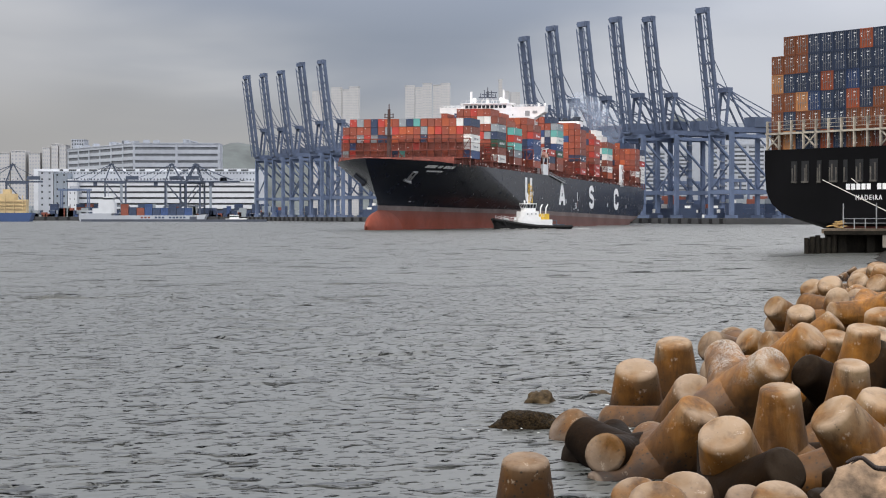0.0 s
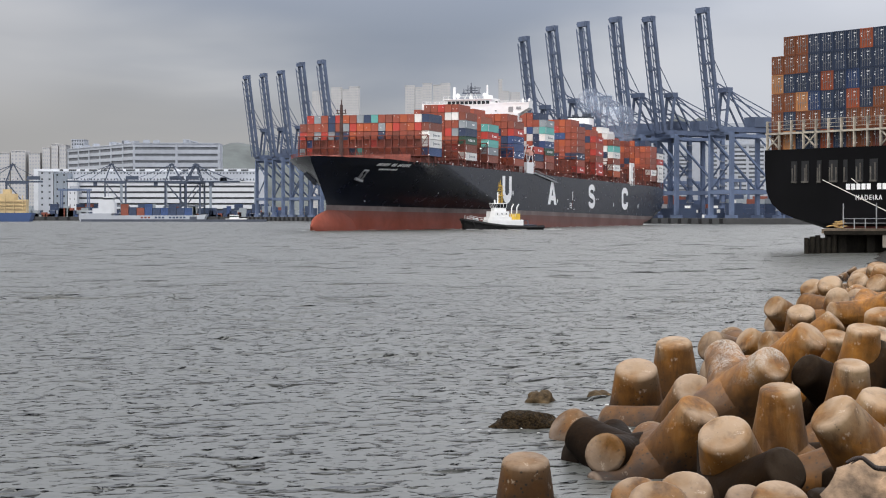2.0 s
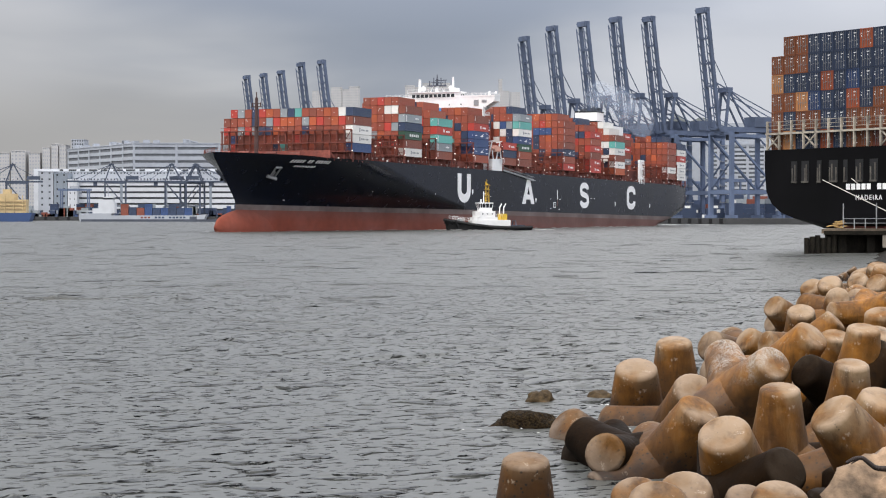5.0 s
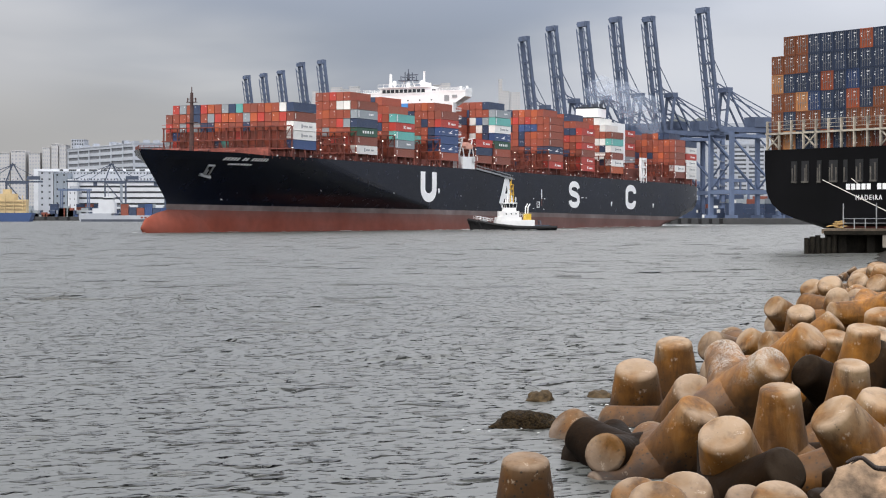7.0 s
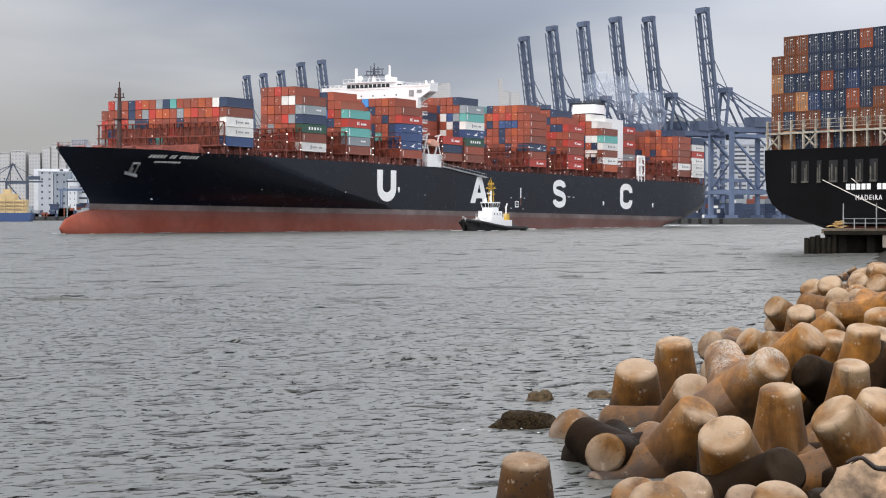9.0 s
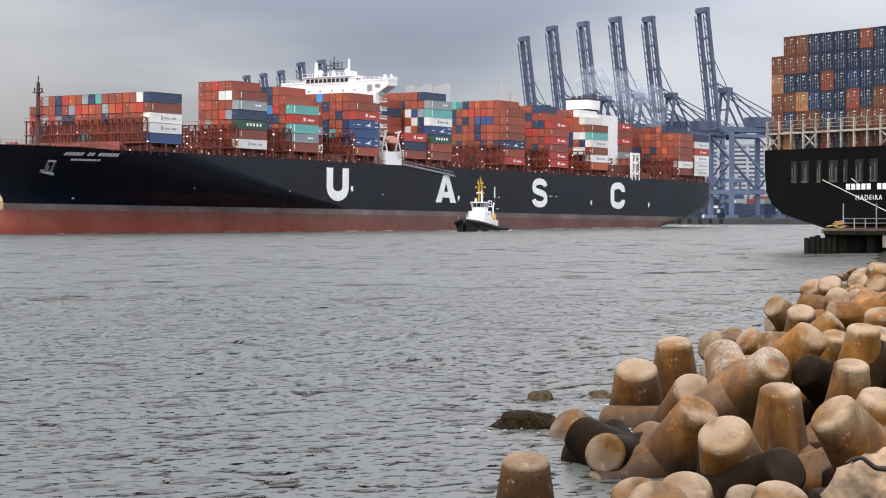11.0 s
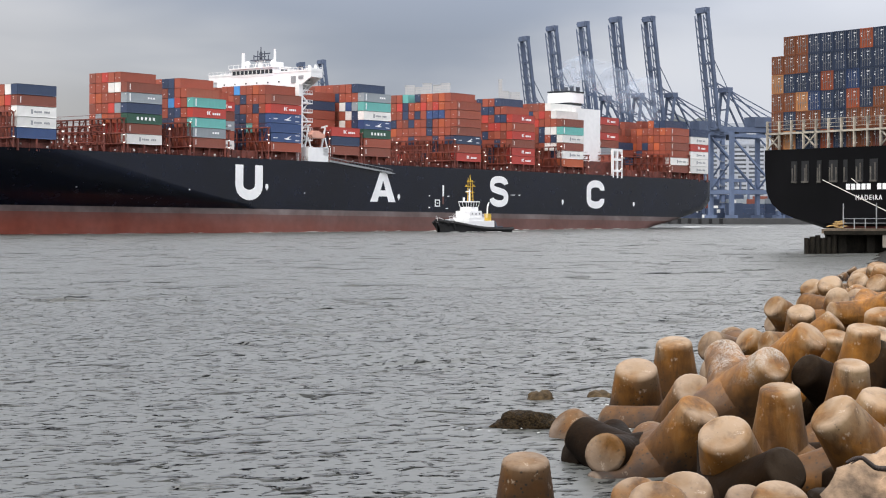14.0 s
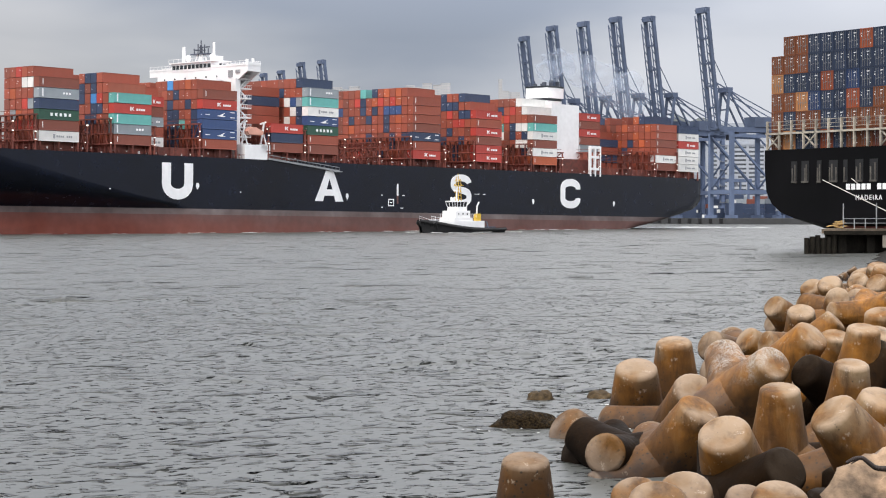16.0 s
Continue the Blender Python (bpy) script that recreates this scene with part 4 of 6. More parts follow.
def foam_patch(sh, rng, x, y, z, rx, ry, crown=0.12):
    """A thin ragged patch of foam."""
    n = 11
    ph = rng.uniform(0, 6)
    rim = [(x + rx * math.cos(a) * (1 + 0.45 * math.sin(3 * a + ph)), y + ry * math.sin(a) * (1 + 0.35 * math.sin(5 * a + ph))) for a in (2 * math.pi * i / n for i in range(n))]
    vs = [(px, py, z) for px, py in rim] + [(x, y, z + crown)]
    sh.add(vs, [(i, (i + 1) % n, n) for i in range(n)])


def ship_wash(ship):
    rng = random.Random(8)
    sh = Shape()
    for i in range(70):
        s = rng.uniform(0, 335)
        z = 0.012 * (s - 180) + 0.10
        foam_patch(sh, rng, s, -hull_half(max(s, 6), z) - rng.uniform(0.1, 1.0), z, rng.uniform(0.4, 2.0), rng.uniform(0.08, 0.25))
    for i in range(130):
        s = 312 + 95 * rng.random() ** 1.3
        z = 0.012 * (s - 180) + 0.08
        foam_patch(sh, rng, s, rng.gauss(-3, 7 + (s - 312) * 0.05), z, rng.uniform(1.5, 5), rng.uniform(0.5, 1.4))
    for i in range(8):
        s = rng.uniform(-8, 4)
        foam_patch(sh, rng, s, rng.uniform(-5, 4), -2.1, rng.uniform(0.5, 2.0), rng.uniform(0.3, 0.8))
    tagged(part("wash", sh, FOAM, ship, "broken white wash along the waterline and astern"), kind="stuff")


def exhaust_smoke(ship):
    """Thin smoke drifting aft off the funnel, in a few thin lumps."""
    m = bpy.data.materials.new("thin_exhaust_smoke")
    m.use_nodes = True
    t = m.node_tree
    t.nodes.clear()
    clear, veil, blend_node, end = (t.nodes.new("ShaderNode" + k) for k in ("BsdfTransparent", "BsdfDiffuse", "MixShader", "OutputMaterial"))
    veil.inputs["Color"].default_value = (0.46, 0.53, 0.64, 1)
    blend_node.inputs[0].default_value = 0.13
    t.links.new(clear.outputs[0], blend_node.inputs[1])
    t.links.new(veil.outputs[0], blend_node.inputs[2])
    t.links.new(blend_node.outputs[0], end.inputs[0])
    puffs = ((296.0, -1.5, 54.2, 3.4), (301.0, -2.5, 57.0, 4.4), (308.0, -5.5, 54.5, 5.4), (318.0, -7.5, 52.0, 6.2), (330.0, -9.5, 48.0, 7.0))
    for i, (x, y, z, r) in enumerate(puffs):
        bm = bmesh.new()
        bmesh.ops.create_icosphere(bm, subdivisions=4, radius=1)
        for v in bm.verts:
            d = 1 + 0.5 * noise.noise(v.co * 1.4 + Vector((i * 3.1, 0, 0))) + 0.12 * noise.noise(v.co * 4.0 + Vector((0, i, 0)))
            v.co = Vector((v.co.x * 1.3, v.co.y, v.co.z)) * d * r
        me = bpy.data.meshes.new("smoke_puff")
        bm.to_mesh(me)
        bm.free()
        me.materials.append(m)
        me.polygons.foreach_set("use_smooth", [True] * len(me.polygons))
        ob = part("smoke_puff", me, None, ship, "thin bluish exhaust smoke drifting off the funnel")
        ob.location = (x, y, z)


SHIP = build_ship()
SHIP.scale = (1, 1, 1.025)
exhaust_smoke(SHIP)
ship_wash(SHIP)


# ------------------------------------------------------------------ tug
def build_tug():
    """Tug space: x to the bow, z from the waterline; 32 m long."""
    tug = thing("tugboat", "white and black harbour tug with yellow funnels, under way", "boat")
    sh = Shape()
    stations = [(-16, 4.4, 1.5), (-13, 5.2, 1.4), (-6, 5.5, 1.4), (0, 5.5, 1.6), (6, 5.3, 2.2), (10, 4.6, 2.8), (13, 3.3, 3.3), (15, 1.8, 3.6), (16, 0.5, 3.8)]
    for side in (1, -1):
        k = len(sh.v)
        for x, b, z in stations:
            rake = max(0, x - 6) * 0.12
            sh.v += [(x - rake, side * b * 0.80, -1.5), (x - rake * 0.6, side * b * 0.93, 0.4), (x, side * b, z), (x, side * (b - 0.25), z), (x, side * (b - 0.3), 0.9 + max(0, x) * 0.07)]
        for i in range(len(stations) - 1):
            for j in range(4):
                a = k + i * 5 + j
                f = (a, a + 5, a + 6, a + 1)
                sh.f.append(f if side < 0 else f[::-1])
    n = len(stations)
    for i in range(n - 1):
        sh.f.append((i * 5 + 4, i * 5 + 9, (n + i) * 5 + 9, (n + i) * 5 + 4))
    sh.f.append((0, 1, 2, 3, 4, n * 5 + 4, n * 5 + 3, n * 5 + 2, n * 5 + 1, n * 5))
    part("hull", sh, BLACK, tug, "black tug hull with raised bow")
    sh = Shape()
    for side in (-1, 1):
        for (x, b, z), (x2, b2, z2) in zip(stations, stations[1:]):
            sh.tube((x, side * b, z - 0.5), (x2, side * b2, z2 - 0.5), 0.4, n=8)
    for i in range(7):
        a = -1.2 + 0.4 * i
        sh.tube((13.6 - 2.0 * abs(a), 2.5 * a, 0.2), (15.7 - 2.0 * abs(a), 3.0 * a, 3.0), 0.4, 0.6, n=10)
    part("fender", sh, BLACK, tug, "black rubber fenders")
    part("deckhouse", Shape().slab([(-8, -3.2), (4.6, -3.2), (6.2, -2.2), (6.2, 2.2), (4.6, 3.2), (-8, 3.2)], 0.8, 3.3), WHITE, tug)
    part("forward_house", Shape().slab([(-3.2, -3.0), (4.4, -3.0), (5.8, -2.1), (5.8, 2.1), (4.4, 3.0), (-3.2, 3.0)], 3.3, 4.2), WHITE, tug, "white raised deckhouse")
    sh = Shape()
    a = [(-2.4, -2.7), (3.6, -2.7), (4.9, -1.7), (4.9, 1.7), (3.6, 2.7), (-2.4, 2.7)]
    sh.slab(a, 4.2, 6.1)
    part("upper_house", sh, WHITE, tug)
    for x in (-1.2, 0.6, 2.4):
        part("porthole", Shape().tube((x, -2.74, 5.2), (x, -2.6, 5.2), 0.28), GLASS_DARK, tug)
        part("porthole", Shape().tube((x, 2.6, 5.2), (x, 2.74, 5.2), 0.28), GLASS_DARK, tug)
    a = [(-1.4, -2.0), (2.2, -2.0), (3.3, -1.2), (3.3, 1.2), (2.2, 2.0), (-1.4, 2.0)]
    wheel = part("wheelhouse", Shape().slab(a, 6.1, 7.2), WHITE, tug, "white wheelhouse with outward-leaning windows")
    n = len(a)

    def leaning(grow0, grow1, z0, z1):
        vs = [(x * grow0, y * grow0, z0) for x, y in a] + [(x * grow1, y * grow1, z1) for x, y in a]
        return Shape().add(vs, [(i, (i + 1) % n, (i + 1) % n + n, i + n) for i in range(n)] + [tuple(range(n - 1, -1, -1)), tuple(range(n, 2 * n))])

    part("window_band", leaning(1.0, 1.14, 7.2, 8.5), GLASS_DARK, wheel)
    part("roof", Shape().slab([(x * 1.22, y * 1.22) for x, y in a], 8.5, 8.85), WHITE, wheel)
    for (x, y), (x2, y2) in zip(a, a[1:] + a[:1]):
        m = max(2, round(math.hypot(x2 - x, y2 - y) / 1.1))
        for q in range(m):
            u, v = x + (x2 - x) * q / m, y + (y2 - y) * q / m
            part("window_post", Shape().beam((u * 1.01, v * 1.01, 7.2), (u * 1.15, v * 1.15, 8.5), 0.16), WHITE, wheel)
    for y in (-2.3, 2.3):
        fun = part("funnel", Shape().box(-6.8, -4.9, y - 0.6, y + 0.6, 3.3, 5.3), YELLOW, tug, "yellow funnel casing")
        part("exhaust", Shape().tube((-5.6, y, 5.3), (-5.7, y, 7.4), 0.24).tube((-5.7, y, 7.3), (-6.5, y, 8.5), 0.24, 0.2), WHITE, fun, "white bent exhaust pipe")
    sh = Shape()
    for x, y in ((-0.75, -0.55), (-0.75, 0.55), (0.45, -0.55), (0.45, 0.55)):
        sh.tube((x, y, 8.8), (x * 0.8, y * 0.8, 14.2 if x < 0 else 15.6), 0.12, 0.09, n=6)
    for q in range(7):
        z = 9.5 + 0.85 * q
        sh.beam((-0.7, -0.5, z), (-0.7, 0.5, z), 0.09)
        sh.beam((0.42, -0.5, z), (0.42, 0.5, z), 0.09)
        sh.beam((-0.7, -0.5 + (q % 2), z), (0.42, -0.5 + (q % 2), z), 0.08)
    for z, w in ((11.2, 1.1), (13.0, 1.5), (14.3, 0.9)):
        sh.box(-0.9, 0.7, -w, w, z, z + 0.12)
        for y in (-w + 0.1, w - 0.1):
            sh.box(-0.15, 0.15, y - 0.14, y + 0.14, z + 0.12, z + 0.55)
    sh.tube((0, 0, 14.3), (0, 0, 16.4), 0.08, n=6)
    part("mast", sh, YELLOW, tug, "yellow pole mast with lamps")
    sh = Shape()
    sh.tube((0.9, -0.9, 11.6), (0.9, 0.9, 11.6), 0.16)
    sh.tube((1.5, 0.9, 8.8), (1.5, 0.9, 12.4), 0.26, 0.2)
    sh.tube((1.9, -0.9, 8.8), (1.9, -0.9, 9.9), 0.3)
    part("radar", sh, WHITE, tug)
    sh = Shape()
    sh.box(9.0, 11.4, -2.0, 2.0, 1.4, 2.9)
    sh.tube((10.2, -1.6, 3.0), (10.2, 1.6, 3.0), 0.7)
    part("bow_winch", sh, GREY_STEEL, tug)
    sh = Shape()
    for i in range(14):
        x = -4.8 + i * 0.7
        for y in (-3.1, 3.1):
            sh.box(x - 0.03, x + 0.03, y - 0.03, y + 0.03, 4.2, 5.2)
    for y in (-3.1, 3.1):
        sh.box(-4.8, 4.4, y - 0.03, y + 0.03, 5.15, 5.22)
    part("handrail", sh, WHITE, tug)
    sh = Shape()
    sh.box(-14.0, -9.0, -2.0, 2.0, 0.9, 1.7)
    sh.beam((-10.5, -2.4, 0.9), (-10.5, -1.6, 3.0), 0.3)
    sh.beam((-10.5, 2.4, 0.9), (-10.5, 1.6, 3.0), 0.3)
    sh.beam((-10.5, -1.6, 3.0), (-10.5, 1.6, 3.0), 0.3)
    part("towing_gear", sh, CRANE_DARK, tug)
    part("door", Shape().box(-6.4, -5.6, -3.26, -3.18, 1.3, 3.0), GREY_STEEL, tug, "grey weathertight door")
    part("door", Shape().box(-2.2, -1.4, -2.76, -2.68, 4.3, 5.9), GREY_STEEL, tug, "grey weathertight door")
    for x in (-3.6, -1.2, 1.2, 3.4):
        part("porthole", Shape().tube((x, -3.26, 2.2), (x, -3.16, 2.2), 0.26), GLASS_DARK, tug)
    ring = Shape()
    for q in range(12):
        a0, a1 = q * math.pi / 6, (q + 1) * math.pi / 6
        ring.tube((4.0 + 0.45 * math.cos(a0), -3.12, 3.75 + 0.45 * math.sin(a0)), (4.0 + 0.45 * math.cos(a1), -3.12, 3.75 + 0.45 * math.sin(a1)), 0.1, n=6)
    part("lifebuoy", ring, ORANGE, tug, "orange lifebuoy on the deckhouse side")
    for side in (-1, 1):
        rail = Shape()
        for i in range(6):
            x = 7.0 + 1.3 * i
            rail.tube((x, side * (4.6 - 0.42 * i), 2.4 + 0.2 * i), (x, side * (4.6 - 0.42 * i), 3.6 + 0.2 * i), 0.05, n=5)
        for z in (0.6, 1.2):
            rail.tube((7.0, side * 4.6, 2.4 + z), (13.5, side * 2.5, 3.4 + z), 0.045, n=5)
        part("bow_rail", rail, WHITE, tug, "white bow handrail")
    rng = random.Random(2)
    sh = Shape()
    for i in range(46):
        x = rng.uniform(-24, 17)
        w = 5.0 if abs(x) < 10 else 3.0
        foam_patch(sh, rng, x, rng.choice((-1, 1)) * (w + rng.uniform(0.2, 1.2)), 0.12, rng.uniform(0.4, 1.5), rng.uniform(0.15, 0.45))
    tagged(part("wash", sh, FOAM, tug, "white wash round the tug's hull"), kind="stuff")
    for ob in tug.children_recursive:
        ob.data.transform(Matrix.Diagonal((0.87, 1.0, 1.0, 1.0)))
    return tug


TUG = build_tug()


# ------------------------------------------------------------------ far shore
QUAY_Z = 3.0
outline = [(900, 560), (143, 985), (36, 1192), (-70, 1322), (-160, 1510), (-950, 1560), (-950, 3900), (950, 3900)]
solid("quay", Shape().slab(outline, -11, QUAY_Z), QUAY_WALL, "long grey concrete container quay", "quay", "", "structure")
sh = Shape()
for (x0, y0), (x1, y1) in zip(outline[1:5], outline[2:6]):
    n = int(math.hypot(x1 - x0, y1 - y0) / 9)
    for i in range(n):
        t = (i + 0.5) / n
        x, y = x0 + (x1 - x0) * t, y0 + (y1 - y0) * t
        sh.box(x - 0.9, x + 0.9, y - 1.6, y + 0.2, 0.3, 2.8)
solid("quay_fenders", sh, BLACK, "row of black rubber fenders along the quay wall", "fender", "", "stuff")


def build_crane():
    crane = thing("ship_to_shore_crane", "blue-grey ship-to-shore gantry crane with boom raised", "crane", "gantry cranes on the quay")
    for x in (0, -30):
        for y in (-9, 9):
            sh = Shape()
            sh.box(x - 1.1, x + 1.1, y - 0.9, y + 0.9, 1.6, 44)
            sh.box(x - 0.8, x + 0.8, y - 4.5, y + 4.5, 0, 1.6)
            part("leg", sh, CRANE_LEG, crane)
    for x in (0, -30):
        for z in (12.5, 43.0):
            part("cross_beam", Shape().box(x - 0.9, x + 0.9, -9, 9, z, z + 2.0), CRANE_LEG, crane)
        part("brace", Shape().beam((x, -9, 14.5), (x, 9, 30), 0.7), CRANE_LEG, crane)
        part("brace", Shape().beam((x, 9, 30), (x, -9, 43), 0.7), CRANE_LEG, crane)
    for y in (-9, 9):
        part("portal_beam", Shape().box(-30, 0, y - 0.8, y + 0.8, 12.5, 14.6), CRANE_LEG, crane)
        part("portal_beam", Shape().box(-30, 0, y - 0.6, y + 0.6, 41.6, 43.2), CRANE_LEG, crane)
        part("brace", Shape().beam((-29, y, 15), (-1, y, 41), 1.0), CRANE_LEG, crane)
    sh = Shape()
    for y in (-3.4, 3.4):
        sh.box(-50, 4, y - 0.7, y + 0.7, 44.6, 47.2)
    for i in range(12):
        sh.box(-50 + i * 4.8, -49.4 + i * 4.8, -3.4, 3.4, 45, 46)
    part("main_girder", sh, CRANE, crane)
    sh = Shape()
    hinge, tip = Vector((4, 0, 46)), Vector((11.8, 0, 107))
    for y in (-3.7, 3.7):
        o = Vector((0, y, 0))
        sh.beam(hinge + o, tip + o, 1.7)
        sh.beam(hinge + o + Vector((2.4, 0, 0)), tip + o + Vector((2.4, 0, -3)), 0.45)
        for i in range(14):
            a = hinge.lerp(tip, i / 14) + o
            b = hinge.lerp(tip, (i + 1) / 14) + o + Vector((2.4, 0, 0))
            sh.beam(a, b, 0.3)
    for t in (0.0, 0.18, 0.36, 0.55, 0.76, 1.0):
        m = hinge.lerp(tip, t)
        sh.beam(m + Vector((0, -3.7, 0)), m + Vector((0, 3.7, 0)), 1.0)
    sh.box(10.6, 13.4, -4.4, 4.4, 105.2, 108)
    part("boom", sh, CRANE, crane, "raised twin-girder boom")
    sh = Shape()
    for y in (-3.4, 3.4):
        sh.beam((0, y, 45), (-2.5, y, 66), 1.2)
        sh.beam((-14, y, 46), (-2.5, y, 66), 0.8)
        sh.beam((-2.5, y, 66), (-30, y, 47), 0.6)
        sh.beam((-2.5, y, 66), (-48, y, 47), 0.45)
        sh.beam((-2.5, y, 66), (6.5, y, 70), 0.5)
        sh.beam((-2.5, y, 65), (7.5, y, 82), 0.35)
    sh.box(-4.2, -0.8, -4.2, 4.2, 65, 67.5)
    sh.beam((-1.5, -3.4, 56), (-1.5, 3.4, 56), 0.8)
    part("apex_frame", sh, CRANE, crane)
    sh = Shape().box(-32, -18, -4.6, 4.6, 47.4, 52.6)
    part("machinery_house", sh, CRANE, crane, "blue-grey machinery house")
    sh = Shape().box(-8, -4, -1.6, 1.6, 40.4, 43.4)
    sh.box(-9, -3, -3, 3, 43.4, 44.6)
    part("trolley", sh, CRANE_DARK, crane)
    sh = Shape()
    for i in range(9):
        z = 4 + i * 4.4
        sh.beam((-30 + 1.8, 9.2, z), (-30 - 1.8, 9.2, z + 4.4), 0.3)
        sh.box(-32.4, -28, 8.8, 10.4, z, z + 0.2)
    part("stairway", sh, GREY_STEEL, crane)
    return crane


CRANE_PROTO = build_crane()
CRANE_TURN = 208.0


def crane_pose(tip_x, tip_y):
    a = radians(CRANE_TURN)
    return pose(tip_x - 11.8 * math.cos(a), tip_y - 11.8 * math.sin(a), QUAY_Z, 0, 0, CRANE_TURN)


CRANE_PROTO.matrix_world = crane_pose(133.4, 1003)
for tip in ((110.4, 1047), (92.9, 1050), (77.4, 1075), (61.6, 1100), (48.6, 1165), (-83.2, 1342), (-99.1, 1364), (-119.3, 1440), (-134.9, 1470), (-149.8, 1492)):
    copy_thing(CRANE_PROTO, crane_pose(*tip))


def build_low_crane():
    crane = thing("quay_crane", "dark blue-grey quay crane with level boom", "crane", "low cranes of the river terminal")
    for x in (0, -16):
        for y in (-6, 6):
            part("leg", Shape().box(x - 0.6, x + 0.6, y - 0.6, y + 0.6, 0, 27), CRANE_LOW, crane)
    sh = Shape()
    for y in (-6, 6):
        sh.box(-16, 0, y - 0.4, y + 0.4, 8, 9.0)
        sh.box(-16, 0, y - 0.4, y + 0.4, 26, 27)
        sh.beam((-15, y, 9), (-1, y, 26), 0.6)
    for x in (0, -16):
        sh.box(x - 0.5, x + 0.5, -6, 6, 25.6, 27)
        sh.box(x - 0.5, x + 0.5, -6, 6, 8, 9.2)
    part("portal_beam", sh, CRANE_LOW, crane)
    sh = Shape()
    for y in (-2.2, 2.2):
        sh.box(-28, 30, y - 0.35, y + 0.35, 27, 28.3)
    for i in range(20):
        sh.beam((-28 + 2.9 * i, -2.2, 28), (-26 + 2.9 * i, 2.2, 28), 0.3)
    sh.box(-26, -16, -3, 3, 29.2, 32)
    for i in range(16):
        sh.box(-26 + 3.4 * i, -25.2 + 3.4 * i, -2.8, -2.4, 29.2, 29.6 + 0.4 * (i % 3))
    sh.box(6, 9, -2, 2, 24, 27)
    part("boom", sh, CRANE_LOW, crane, "level twin-girder boom")
    sh = Shape()
    for y in (-2.2, 2.2):
        sh.beam((0, y, 28), (-5, y, 42), 0.9)
        sh.beam((-13, y, 28), (-5, y, 42), 0.9)
        sh.beam((-5, y, 41), (24, y, 29), 0.4)
        sh.beam((-5, y, 41), (-26, y, 29), 0.4)
        sh.beam((-5, y, 41), (12, y, 29), 0.4)
    sh.box(-7, -3, -2.6, 2.6, 40.4, 41.6)
    part("apex_frame", sh, CRANE_LOW, crane)
    return crane


low = build_low_crane()
low.matrix_world = pose(-265.1, 1530, QUAY_Z, 0, 0, 190)
copy_thing(low, pose(-217.8, 1530, QUAY_Z, 0, 0, 190))
copy_thing(low, pose(-190.1, 1540, QUAY_Z, 0, 0, 350))
copy_thing(low, pose(-343.6, 1535, QUAY_Z, 0, 0, 190))


def facade_building(name, label, x0, x1, y0, depth, z1, storeys, band, wall, recess=RECESS, turn=0.0, piers=None):
    """A block with its storeys: solid parapet strips standing proud of sunk dark galleries, and end piers."""
    b = thing(name, label, "building", "", "", pose((x0 + x1) / 2, y0, QUAY_Z, 0, 0, turn))
    w = (x1 - x0) / 2
    h = z1 - QUAY_Z
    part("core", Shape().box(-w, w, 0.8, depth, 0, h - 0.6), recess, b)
    step = h / storeys
    for k in range(storeys):
        z = k * step
        part("parapet", Shape().box(-w, w, 0, 0.8, z + step * (1 - band), z + step), wall, b)
    sh = Shape()
    n = max(2, int(2 * w / 32))
    for i in range(n + 1):
        x = -w + 2 * w * i / n
        part("pier", Shape().box(x - 1.1, x + 1.1, -0.25, 0.8, 0, h), piers or wall, b)
    part("side_wall", Shape().box(-w - 0.3, -w, 0.0, depth, 0, h), wall, b)
    part("side_wall", Shape().box(w, w + 0.3, 0.0, depth, 0, h), wall, b)
    part("roof", Shape().box(-w - 0.5, w + 0.5, -0.5, depth + 0.5, h - 0.6, h + 0.4), wall, b)
    sh = Shape()
    rng = random.Random(len(name) + storeys)
    for i in range(int(w / 7)):
        x = -w + 8 + rng.random() * (2 * w - 16)
        sh.box(x - 3, x + 3, 2, 8, h + 0.4, h + 1.5 + rng.random() * 2.5)
    tagged(part("roof_plant", sh, WALL_GREY, b), kind="stuff")
    return b


def windowed_block(name, label, x0, x1, y0, depth, z1, cols, rows, wall, glass=RECESS, turn=0.0, wide=0.5, tall=0.45, base=0.0):
    """A block whose windows are sunk panes framed by the wall's strips and piers."""
    b = thing(name, label, "building", "", "", pose((x0 + x1) / 2, y0, QUAY_Z, 0, 0, turn))
    w, h = (x1 - x0) / 2, z1 - QUAY_Z
    part("core", Shape().box(-w, w, 0.5, depth, 0, h), wall, b)
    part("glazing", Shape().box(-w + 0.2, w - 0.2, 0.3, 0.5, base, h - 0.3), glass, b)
    sh = Shape()
    if base:
        part("plinth", Shape().box(-w, w, 0, 0.5, 0, base), wall, b)
    for k in range(rows):
        z = base + (h - base) * k / rows
        sh.box(-w, w, 0, 0.5, z, z + (h - base) / rows * (1 - tall))
    tagged(part("spandrel", sh, wall, b), kind="stuff")
    for i in range(cols + 1):
        x = -w + 2 * w * i / cols
        d = w / cols * (1 - wide)
        part("pier", Shape().box(max(-w, x - d), min(w, x + d), -0.1, 0.5, 0, h), wall, b)
    part("roof", Shape().box(-w - 0.3, w + 0.3, -0.3, depth, h, h + 0.8), wall, b)
    return b


